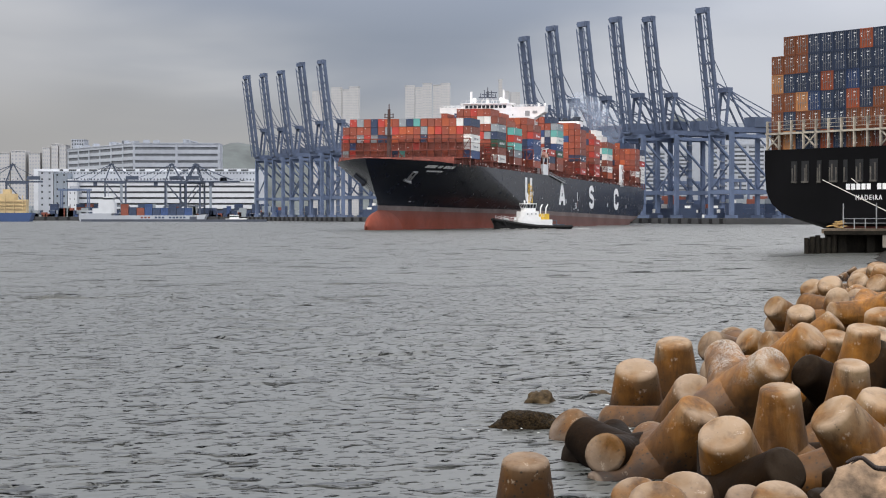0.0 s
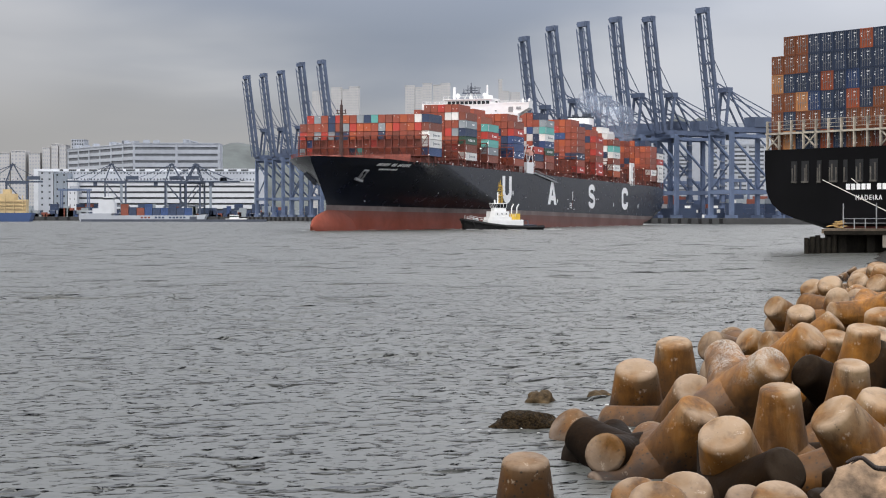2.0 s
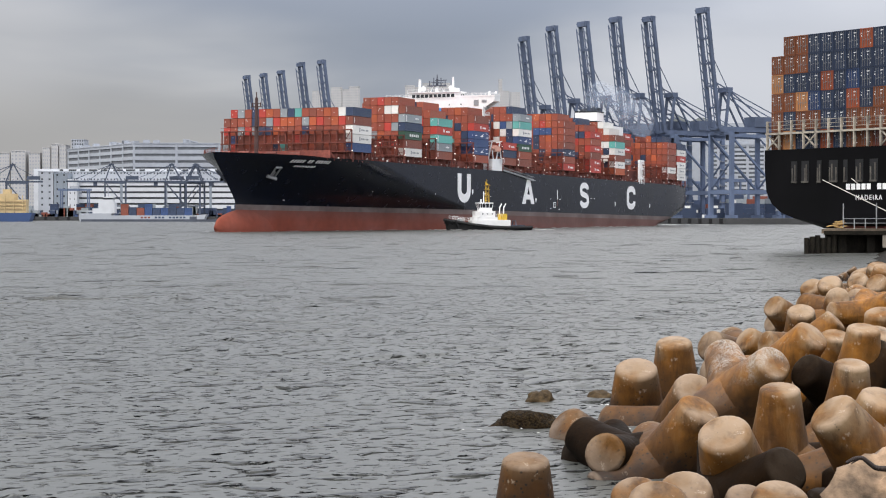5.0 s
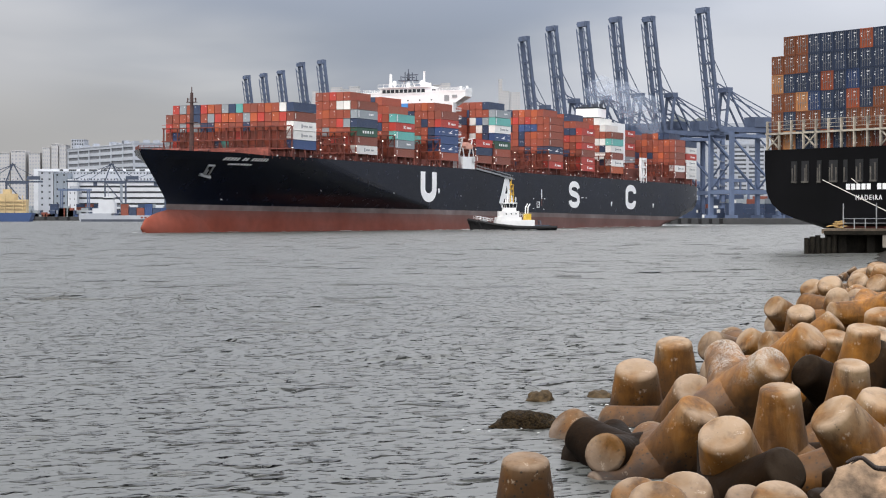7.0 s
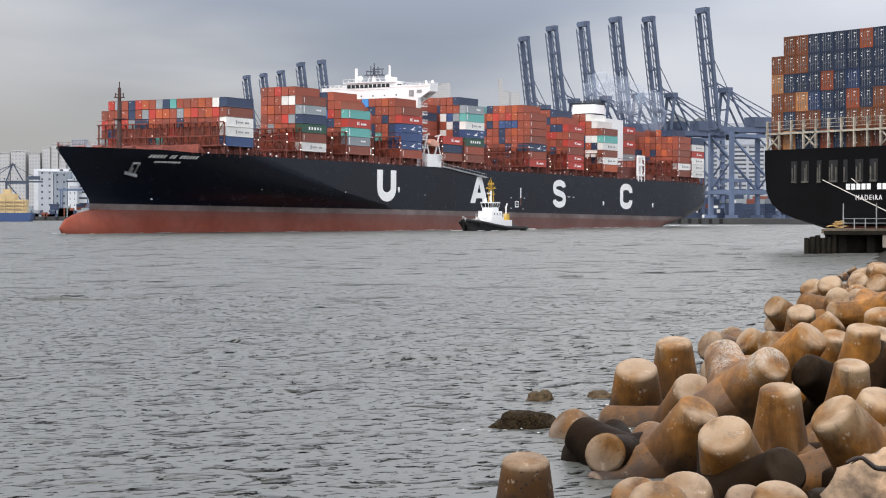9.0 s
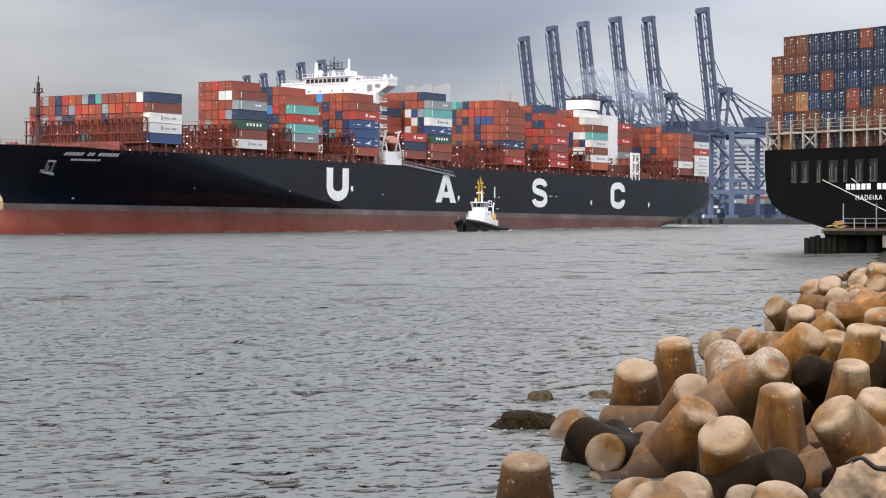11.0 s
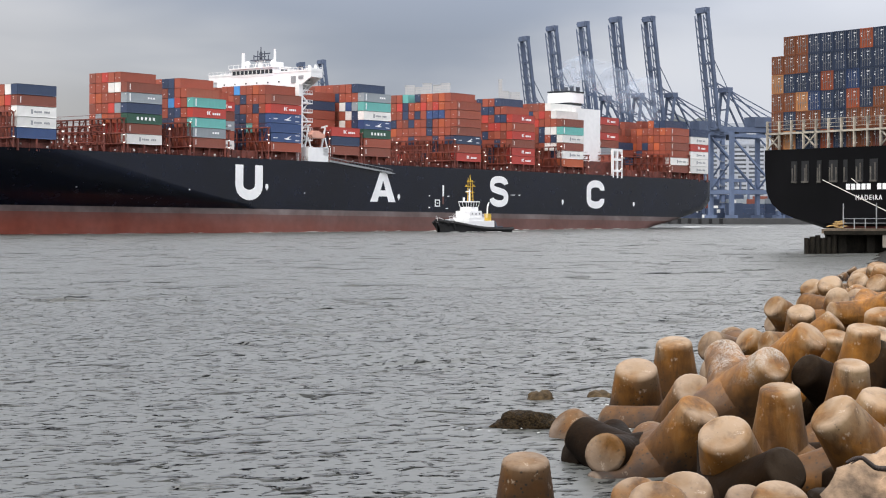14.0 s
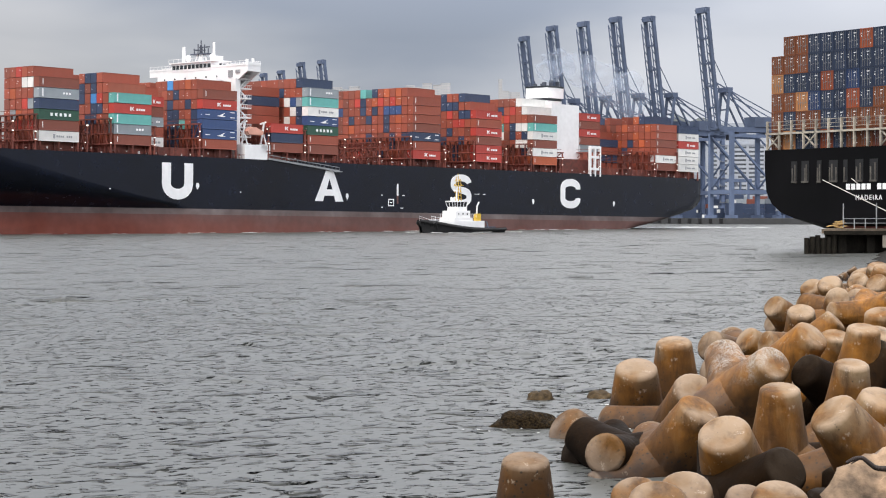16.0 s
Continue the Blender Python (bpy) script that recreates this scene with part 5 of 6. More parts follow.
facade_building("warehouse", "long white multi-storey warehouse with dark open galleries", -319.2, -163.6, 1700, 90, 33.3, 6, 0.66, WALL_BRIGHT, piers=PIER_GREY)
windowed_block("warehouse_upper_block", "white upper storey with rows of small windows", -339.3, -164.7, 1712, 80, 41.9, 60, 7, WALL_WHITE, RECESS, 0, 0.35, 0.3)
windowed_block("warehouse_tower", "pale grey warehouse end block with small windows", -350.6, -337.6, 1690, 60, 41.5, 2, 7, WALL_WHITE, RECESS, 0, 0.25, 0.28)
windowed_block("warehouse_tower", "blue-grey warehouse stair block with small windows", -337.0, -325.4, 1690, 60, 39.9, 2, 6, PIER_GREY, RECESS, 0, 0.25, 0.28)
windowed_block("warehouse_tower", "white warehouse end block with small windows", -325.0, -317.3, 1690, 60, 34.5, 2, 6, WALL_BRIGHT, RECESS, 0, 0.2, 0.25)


def roof_shed():
    """The flat roof storey over the warehouse, with dark slots in its white parapet."""
    shed = thing("warehouse_roof_shed", "flat white warehouse roof storey with dark slots", "building")
    part("wall", Shape().box(-360.9, -164.0, 1720, 1790, QUAY_Z, 45.0), WALL_BRIGHT, shed)
    rng = random.Random(31)
    x = -338.0
    while x < -172:
        w = rng.uniform(3.0, 8.5)
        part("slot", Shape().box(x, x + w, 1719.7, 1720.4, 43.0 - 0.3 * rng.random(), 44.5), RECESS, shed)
        x += w + rng.uniform(2.5, 9.0)


roof_shed()
facade_building("curved_terminal", "long pale terminal building in two wings with strip windows", -463.6, -254.6, 2041, 60, 76.0, 11, 0.5, WALL_WHITE, RECESS_FAR, -61)
facade_building("curved_terminal", "long pale terminal building in two wings with strip windows", -308.5, -224.3, 1950, 60, 76.0, 11, 0.58, WALL_GREY, RECESS_FAR, 3)
windowed_block("grey_tower", "pale grey office tower", -437.9, -423.2, 2300, 30, 92.4, 5, 22, WALL_GREY)
# light grey panes keep the towers' contrast low, as haze would
for x0, x1, top in ((0, 18, 272), (20, 46, 268), (52, 72, 272), (76, 90, 262), (92, 104, 256), (106, 118, 258)):
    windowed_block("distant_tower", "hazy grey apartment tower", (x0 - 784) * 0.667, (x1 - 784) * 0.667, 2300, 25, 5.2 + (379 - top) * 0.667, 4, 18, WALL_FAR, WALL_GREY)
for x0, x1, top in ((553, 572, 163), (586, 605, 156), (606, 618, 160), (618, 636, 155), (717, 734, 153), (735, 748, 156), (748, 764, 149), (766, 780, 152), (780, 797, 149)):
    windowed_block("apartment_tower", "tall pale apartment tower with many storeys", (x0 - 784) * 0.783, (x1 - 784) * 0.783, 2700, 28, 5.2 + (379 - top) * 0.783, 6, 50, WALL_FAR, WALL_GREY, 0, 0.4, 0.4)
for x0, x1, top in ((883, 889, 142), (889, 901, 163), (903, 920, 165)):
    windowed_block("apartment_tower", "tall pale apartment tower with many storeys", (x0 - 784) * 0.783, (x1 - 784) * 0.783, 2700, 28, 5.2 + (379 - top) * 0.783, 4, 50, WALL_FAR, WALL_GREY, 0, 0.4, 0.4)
for x0, x1, top, y in ((1140, 1178, 268, 1800), (1180, 1222, 272, 1810), (1250, 1286, 258, 1790), (1290, 1352, 256, 1795)):
    facade_building("terminal_block", "white terminal block with strip windows", (x0 - 784) * 0.5217, (x1 - 784) * 0.5217, y, 50, 5.2 + (379 - top) * 0.5217, 17, 0.55, WALL_WHITE, RECESS_FAR)
solid("terminal_shed", Shape().box(201.5, 350.2, 1900, 1990, QUAY_Z, 93.7), WALL_WHITE, "large white terminal roof shed", "building")


def ridge(name, label, x0, x1, y, peak, seed):
    """A wooded ridge with an uneven skyline."""
    sh = Shape()
    n, m = 60, 8
    for i in range(n + 1):
        t = i / n
        h = peak * math.sin(math.pi * t) ** 1.3 * (0.85 + 0.3 * noise.noise((seed, 6 * t, 0))) + 4 * noise.noise((seed, 30 * t, 2))
        for j in range(m + 1):
            u = j / m
            sh.v.append((x0 + (x1 - x0) * t, y - 260 + 260 * u, QUAY_Z - 1 + max(0, h) * math.sin(0.5 * math.pi * u)))
    for i in range(n):
        for j in range(m):
            a = i * (m + 1) + j
            sh.f.append((a, a + m + 1, a + m + 2, a + 1))
    return solid(name, sh, HILL, label, "hill", "", "structure", True)


ridge("hill", "hazy wooded hill behind the terminal", 287.9, 621.8, 3600, 205.2, 1.0)
ridge("hill", "hazy wooded ridge behind the warehouses", -776.3, -25.7, 3700, 162.6, 4.0)


def yard():
    """Stacks of containers on the quay among the cranes."""
    rng = random.Random(21)
    sh = {k: Shape() for k in PALETTE}
    keys = ["brown", "navy", "slate", "grey", "slate", "navy", "slate", "slate", "navy", "slate"]
    for row in range(16):
        t = rng.random()
        for i in range(26):
            a = i / 26.0
            x = 170 - 210 * a + 9 + row * 5.5 + rng.uniform(-1, 1)
            y = 985 + 335 * a + 40 + row * 10
            for k in range(rng.choice((0, 1, 2, 3, 4, 4, 5))):
                sh[rng.choice(keys)].box(x, x + 11, y, y + 2.44, QUAY_Z + 2.6 * k, QUAY_Z + 2.6 * k + 2.55)
    for i in range(46):
        x = 150 - 4.5 * i + rng.uniform(-2, 2)
        y = 985 + 335 * (i / 46.0) + rng.uniform(14, 40)
        z = QUAY_Z + rng.choice((0.0, 2.6, 5.2, 7.8))
        h = rng.uniform(1.2, 2.4)
        sh["slate"].box(x - 3, x + 6, y + 0.1, y + 2.5, QUAY_Z, z + 0.1)
        sh["white"].box(x, x + rng.uniform(1.2, 3.5), y, y + 2.4, z + 0.1, z + h)
    for i in range(60):
        x = -560 + 7.2 * i
        for k in range(rng.choice((1, 2, 3, 4))):
            sh[rng.choice(keys)].box(x, x + 6.6, 1600, 1606, QUAY_Z + 2.6 * k, QUAY_Z + 2.6 * k + 2.55)
    for i in range(150):
        x = -470 + 2.6 * i + rng.uniform(-1, 1)
        w, h = rng.uniform(1.0, 3.2), rng.choice((1.6, 2.4, 2.6, 3.5, 5.0, 5.2, 7.0, 8.5))
        sh[rng.choice(("slate", "slate", "grey", "grey", "slate", "blue", "slate", "brown"))].box(x - w, x + w, 1572, 1578, QUAY_Z, QUAY_Z + h)
    for k, s in sh.items():
        if s.f:
            solid("yard_containers", s, BOX_PAINT_MANY[k], k + " shipping containers stacked in the terminal yard", "containers", "", "stuff")


yard()


def yard_gantry():
    """A rubber-tyred yard crane that straddles the stacks."""
    g = thing("yard_gantry", "grey-blue yard gantry crane standing over container stacks", "crane", "yard gantries")
    for x in (-11, 11):
        for y in (-4, 4):
            part("leg", Shape().box(x - 0.5, x + 0.5, y - 0.5, y + 0.5, 0, 21), CRANE_LEG, g)
        part("sill_beam", Shape().box(x - 0.6, x + 0.6, -5.5, 5.5, 1.0, 2.2), CRANE, g)
    for y in (-4, 4):
        part("girder", Shape().box(-13, 13, y - 0.6, y + 0.6, 21, 22.8), CRANE_LEG, g)
    part("trolley", Shape().box(-3, 3, -4.6, 4.6, 22.8, 25.0), WALL_WHITE, g)
    part("cab", Shape().box(3.2, 5.2, -1.4, 1.4, 18.2, 20.8), WALL_WHITE, g)
    return g


gantry = yard_gantry()
gantry.matrix_world = pose(205, 1120, QUAY_Z, 0, 0, 28)
for gx, gy in ((168, 1145), (228, 1190), (150, 1230), (118, 1262), (-432, 1588), (-300, 1590)):
    copy_thing(gantry, pose(gx, gy, QUAY_Z, 0, 0, 28 if gx > 0 else 0))


# ------------------------------------------------------------------ vessels at the far shore
def coaster():
    b = thing("cargo_vessel", "small grey cargo vessel with white deckhouse aft", "ship", "", "", pose(-203.9, 1330, 0, 0, 0, 0))
    L = 86.7 / 2
    part("hull", Shape().prism([(-L, 1.5), (-L + 2, -1), (L - 3, -1), (L, 5.0), (L - 9, 4.2), (-L + 22, 4.2), (-L + 22, 5.6), (-L, 5.6)], -6, 6), WALL_WHITE, b, "pale grey hull")
    part("boot_topping", Shape().box(-L + 1.5, L - 3, -6.05, 6.05, -1.2, 1.6), CRANE_DARK, b)
    sh = Shape().box(-L + 9, -L + 24, -5, 5, 5.6, 9)
    sh.box(-L + 13, -L + 24, -4.5, 4.5, 9, 13)
    sh.box(-L + 16, -L + 23, -4, 4, 13, 17)
    part("deckhouse", sh, WALL_BRIGHT, b, "white deckhouse")
    part("window_band", Shape().box(-L + 15.9, -L + 23.1, -4.05, 4.05, 15, 16.2), GLASS_DARK, b)
    part("mast", Shape().tube((-L + 19, 0, 17), (-L + 19, 0, 22), 0.3), WALL_WHITE, b)
    part("deck_gallery", Shape().box(-L + 1, -L + 9, -5.5, 5.5, 6.6, 7.6), WALL_WHITE, b)
    for i, paint in enumerate(["brown", "slate", "brown", "blue", "slate", "blue", "slate", "slate", "blue"]):
        for k in range(2 if i % 3 else 3):
            box = part("container", BOX_40[paint], None, b)
            box.location = (-L + 28 + 5.9 * i if i < 1 else -L + 28 + 5.4 * i, -3 + 0.1 * i, 4.2 + 2.6 * k)
            box.scale = (0.42, 1, 1)
    for i in range(13):
        if i not in (3, 7):
            part("name_marking", Shape().box(-L + 42 + 2.4 * i, -L + 43.6 + 2.4 * i, -6.06, -5.9, 2.2, 3.4), BOX_PAINT["brown" if i < 4 else "slate"], b)


def yellow_vessel():
    b = thing("work_barge", "blue-hulled work barge with a yellow superstructure", "ship", "", "", pose(-294.5, 1330, 0, 0, 0, 0))
    part("hull", Shape().prism([(-22, 6), (-20, -1), (13, -1), (15.5, 6)], -6, 6), BOX_PAINT["blue"], b, "blue hull")
    part("superstructure", Shape().box(-11, 11, -4.5, 4.5, 6, 15), CREAM, b, "pale yellow superstructure")
    part("upper_house", Shape().box(-8, 4, -4, 4, 15, 19), CREAM, b)
    part("wheelhouse", Shape().box(-5, 0, -3, 3, 19, 22), CREAM, b)
    for k in range(3):
        part("gallery", Shape().box(-11.2, 11.2, -4.9, -4.4, 8.2 + 2.4 * k, 9.0 + 2.4 * k), CREAM_SHADE, b)
    for x in (-9, -3, 3, 9):
        part("post", Shape().beam((x, -5.0, 6), (x, -5.0, 18), 0.5), CREAM, b)


coaster()
yellow_vessel()
sh = Shape().box(-171.6, -117.4, 1290, 1300, -1, 1.6)
sh.box(-167.8, -164.1, 1291, 1299, 1.6, 3.5)
solid("flat_barge", sh, CRANE_DARK, "low dark flat barge moored by the quay", "barge")
b = thing("harbour_launch", "white harbour launch with a low cabin", "boat", "", "", pose(-139.0, 1308, 0))
part("hull", Shape().prism([(-7, 2), (-6, -0.5), (5, -0.5), (8, 2.4)], -2, 2), WHITE, b)
part("cabin", Shape().box(-4, 2, -1.6, 1.6, 2, 4.6), WHITE, b)
part("window_band", Shape().box(-4.05, 2.05, -1.65, 1.65, 3.2, 4.0), GLASS_DARK, b)


# ------------------------------------------------------------------ moored ship, stern on
MOORED = pose(46.0, 279, 0, 0, 0, -58)


FAIRLEAD = material("streaked_grey_fitting", (0.075, 0.068, 0.058), 0.7, 0, 0.4, 0.5, 0.4)


def build_moored():
    """Ship space: x across the stern, y forward."""
    ship = thing("moored_container_ship", "moored container ship with black transom stern, stacked high", "ship", "", "", MOORED)
    sh = Shape()
    W2 = 20.0
    sect = []
    for y, low in ((0, 3.9), (6, 2.4), (14, 0.2), (24, -3), (200, -4)):
        ring_pts = []
        for i in range(13):
            a = math.pi * i / 12
            ring_pts.append((W2 - math.copysign(abs(math.cos(a)) ** 0.55, math.cos(a)) * W2, low + (1 - math.sin(a) ** 0.62) * (9.0 - low * 0.3)))
        pts = [(0, 14.3)] + ring_pts + [(2 * W2, 14.3)]
        sect.append([(x, y, z) for x, z in pts])
    n = len(sect[0])
    for s in sect:
        sh.v += s
    for i in range(len(sect) - 1):
        for j in range(n - 1):
            sh.f.append((i * n + j, i * n + j + 1, (i + 1) * n + j + 1, (i + 1) * n + j))
        sh.f.append((i * n + n - 1, i * n, (i + 1) * n, (i + 1) * n + n - 1))
    sh.f.append(tuple(range(n - 1, -1, -1)))
    part("hull", sh, MOORED_BLACK, ship, "black transom stern")
    part("boot_topping", Shape().box(13, 35, 1.5, 40, -3, 4.1), HULL_RED, ship, "red antifouling")
    # mooring deck openings
    for x, w, posts in ((5.6, 1.2, (0.2, 0.75)), (7.7, 1.5, (0.65, 0.95)), (10.8, 0.9, (0.1, 0.5)), (13.2, 1.7, (0.1, 0.55, 1.35)), (16.0, 0.8, (0.15,)), (18.3, 1.5, (0.2, 0.9)), (21.0, 1.5, (0.15, 1.0)), (24.6, 1.4, (0.3, 0.9))):
        sh = Shape().box(x, x + w, -0.03, 0.02, 9.6, 12.6)
        part("mooring_port", sh, BLACK, ship, "dark mooring deck opening")
        for q, dx in enumerate(posts):
            part("fairlead_post", Shape().box(x + dx, x + dx + 0.2, -0.14, -0.04, 9.7, 11.6 + 0.5 * (q % 2)), FAIRLEAD, ship, "rust-streaked grey post")
        part("roller_fairlead", Shape().box(x + 0.1, x + w - 0.1, -0.18, -0.04, 9.55, 9.8), FAIRLEAD, ship)
    # stern rail and lashing platform
    sh = Shape()
    for z in (17.2, 17.75, 18.3):
        sh.box(0, 40, 0.2, 0.27, z - 0.035, z + 0.035)
    sh.box(0, 40, 0.1, 1.6, 16.45, 16.72)
    for i in range(17):
        x = 0.3 + 2.5 * i
        sh.box(x - 0.13, x + 0.13, 0.1, 0.4, 14.3, 18.4)
        if i in (0, 3, 9):
            sh.beam((x, 0.3, 14.4), (x + 2.5, 0.3, 16.4), 0.18)
            sh.beam((x + 2.5, 0.3, 14.4), (x, 0.3, 16.4), 0.18)
    part("lashing_platform", sh, material("cream_paint", (0.34, 0.305, 0.25), 0.6, 0, 0.3, 0.5, 0.3), ship, "cream painted lashing platform and rail")
    rng = random.Random(4)
    rows = ["ochre tan slate slate orange slate ochre ochre brown slate ochre slate", "ochre slate ochre ochre slate navy ochre ochre ochre slate slate ochre",
            "ochre ochre tan blue slate navy orange slate ochre slate ochre slate", "tan slate slate navy orange slate blue slate navy ochre slate slate",
            "ochre ochre ochre slate slate slate navy slate slate slate ochre slate", "- ochre ochre slate slate slate slate orange slate slate slate ochre"]
    for k, row in enumerate(rows):
        for c, paint in enumerate(row.split()):
            if paint == "-":
                continue
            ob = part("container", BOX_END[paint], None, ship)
            ob.location = (0.4 + 2.53 * c, 0.9, 14.35 + 2.66 * k)
            part("locking_gear", DOOR_RODS, None, ob)
            tagged(part("door_marking", DOOR_MARKS, None, ob), kind="stuff")
    return ship


def end_container(paint):
    """A container seen on its door end: door leaves, four locking rods, hinges, corner posts."""
    w, h, l = 2.44, 2.62, 12.19
    sh = Shape().box(0, w, 0.06, l, 0, h)
    for x in (0, w - 0.14):
        sh.box(x, x + 0.14, 0, 0.06, 0, h)
    sh.box(0.14, w - 0.14, 0, 0.06, 0, 0.14)
    sh.box(0.14, w - 0.14, 0, 0.06, h - 0.14, h)
    return sh.mesh("container", SHADED_BOX_PAINT[paint])


def door_gear():
    """The locking rods with their handles, and the small printed labels, of one pair of container doors."""
    h = 2.62
    rods = Shape()
    for x in (0.5, 0.95, 1.45, 1.9):
        rods.box(x - 0.02, x + 0.02, -0.02, 0.05, 0.15, h - 0.15)
    for x, z in ((0.62, 1.0), (1.07, 1.1), (1.57, 1.0), (2.02, 1.1)):
        rods.box(x - 0.12, x + 0.12, -0.03, 0.05, z, z + 0.12)
    marks = Shape()
    for x, z, wx, hz in ((1.35, 2.05, 0.24, 0.12), (1.4, 1.6, 0.16, 0.18), (0.3, 1.9, 0.14, 0.1), (1.95, 0.5, 0.10, 0.12), (0.25, 1.5, 0.10, 0.20), (1.62, 2.1, 0.22, 0.08)):
        marks.box(x, x + wx, -0.012, 0.05, z, z + hz)
    return rods.mesh("locking_gear", ROD_STEEL), marks.mesh("door_marking", LETTER)


ROD_STEEL = material("galvanised_door_rods", (0.19, 0.195, 0.20), 0.5, 0.2, 0.2, 0.4)
# container paints at 0.6: the shade on the stern-facing stack is in the colour
SHADED_BOX_PAINT = {k: dull(corrugated("container_door_" + k, tuple(0.6 * q for q in PALETTE[k])), 0.3) for k in ("slate", "ochre", "rust", "navy", "orange", "blue", "tan", "brown")}
BOX_END = {k: end_container(k) for k in ("slate", "ochre", "rust", "navy", "orange", "blue", "tan", "brown")}
DOOR_RODS, DOOR_MARKS = door_gear()
build_moored()


def add_text(body, m, size, mat, parent):
    cu = bpy.data.curves.new("writing", "FONT")
    cu.body = body
    cu.size = size
    cu.space_character = 1.3
    cu.extrude = 0.02
    tmp = bpy.data.objects.new("writing_tmp", cu)
    scene.collection.objects.link(tmp)
    bpy.context.view_layer.update()
    me = bpy.data.meshes.new_from_object(tmp)
    bpy.data.objects.remove(tmp)
    me.materials.clear()
    me.materials.append(mat)
    ob = new("port_writing", me)
    ob.parent = parent
    ob.matrix_local = m
    return tagged(ob, "white port name lettering")


MOORED_SHIP = bpy.data.objects["moored_container_ship"]
add_text("MADEIRA", pose(18.4, -0.08, 7.1, 90, 0, 0), 0.98, LETTER, MOORED_SHIP)
sh = Shape()
for i in range(8):
    if i != 5:
        sh.box(16.6 + 0.98 * i, 17.3 + 0.98 * i, -0.08, 0.05, 8.5, 9.3)
part("name_marking", sh, LETTER, MOORED_SHIP, "white bars of unreadable writing")

# ------------------------------------------------------------------ pier in front of the moored ship
PIER_TOP = material("brown_stained_concrete", (0.115, 0.088, 0.062), 0.85, 0, 0.35, 0.6, 0.35, 0.03)
pier = thing("mooring_pier", "weathered concrete mooring pier with dark fender piles", "pier")
px0, py0 = 49.6, 256
part("deck_slab", Shape().slab([(px0, py0 - 0.5), (px0 + 15, py0 - 0.5), (px0 + 15, py0 + 9), (px0 + 2.6, py0 + 9)], 2.65, 3.25), PIER_TOP, pier, "stained concrete slab")
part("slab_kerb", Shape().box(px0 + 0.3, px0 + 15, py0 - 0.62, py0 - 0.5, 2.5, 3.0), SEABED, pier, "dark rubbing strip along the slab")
# piles in near-black, so the void's shade under the slab is painted on
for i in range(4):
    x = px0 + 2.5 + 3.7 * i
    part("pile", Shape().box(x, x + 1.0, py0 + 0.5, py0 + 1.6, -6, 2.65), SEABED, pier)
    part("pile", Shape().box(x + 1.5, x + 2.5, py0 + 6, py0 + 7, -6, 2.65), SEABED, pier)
# added dark sheet in place of the deep shade beneath the slab
part("void_shade_sheet", Shape().box(px0 + 1.0, px0 + 15, py0 + 2.0, py0 + 2.4, -6, 2.5), SEABED, pier)
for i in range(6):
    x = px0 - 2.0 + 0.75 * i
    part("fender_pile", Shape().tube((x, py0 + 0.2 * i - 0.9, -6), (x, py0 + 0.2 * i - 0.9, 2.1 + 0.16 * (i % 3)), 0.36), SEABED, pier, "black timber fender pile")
sh = Shape()
sh.box(px0 + 8.0, px0 + 9.4, py0 - 0.55, py0 - 0.45, 0.8, 2.5)
part("marker_plate", sh, CONCRETE, pier)
sh = Shape()
for i in range(8):
    x = px0 + 3.0 + 1.45 * i
    sh.box(x - 0.06, x + 0.06, py0 + 0.2, py0 + 0.32, 3.3, 4.6 + (2.0 if i % 3 == 0 else 0))
for z in (4.0, 4.6):
    sh.box(px0 + 3, px0 + 14, py0 + 0.22, py0 + 0.3, z - 0.04, z + 0.04)
part("railing", sh, GREY_STEEL, pier, "thin grey railing")
sh = Shape()
rng = random.Random(6)
for i in range(9):
    cx, cy, cz, r = px0 + 2.2 + rng.gauss(0, 0.55), py0 + 0.9 + rng.gauss(0, 0.3), 3.32 + 0.1 * i, rng.uniform(0.45, 0.8) * (1 - 0.05 * i)
    tilt = rng.uniform(-0.35, 0.35)
    ring = [(cx + r * math.cos(0.628 * k), cy + r * math.sin(0.628 * k), cz + tilt * r * math.cos(0.628 * k) + 0.12) for k in range(11)]
    for p, q in zip(ring, ring[1:]):
        sh.tube(p, q, 0.08, n=6)
part("coiled_rope", sh, material("yellow_rope", (0.40, 0.26, 0.10), 0.9, 0, 0.3, 0.2), pier, "heap of dull yellow mooring rope")
ROPE = material("pale_rope", (0.62, 0.60, 0.55), 0.9, 0, 0.1, 0.3)
for a, b in (((52.2, 268.3, 9.9), (58.3, 256.5, 5.6)), ((55.2, 263.6, 10.0), (63.5, 257, 2.2))):
    solid("mooring_rope", Shape().tube(a, b, 0.055, n=6), ROPE, "pale mooring rope from ship to pier", "rope", "mooring ropes")


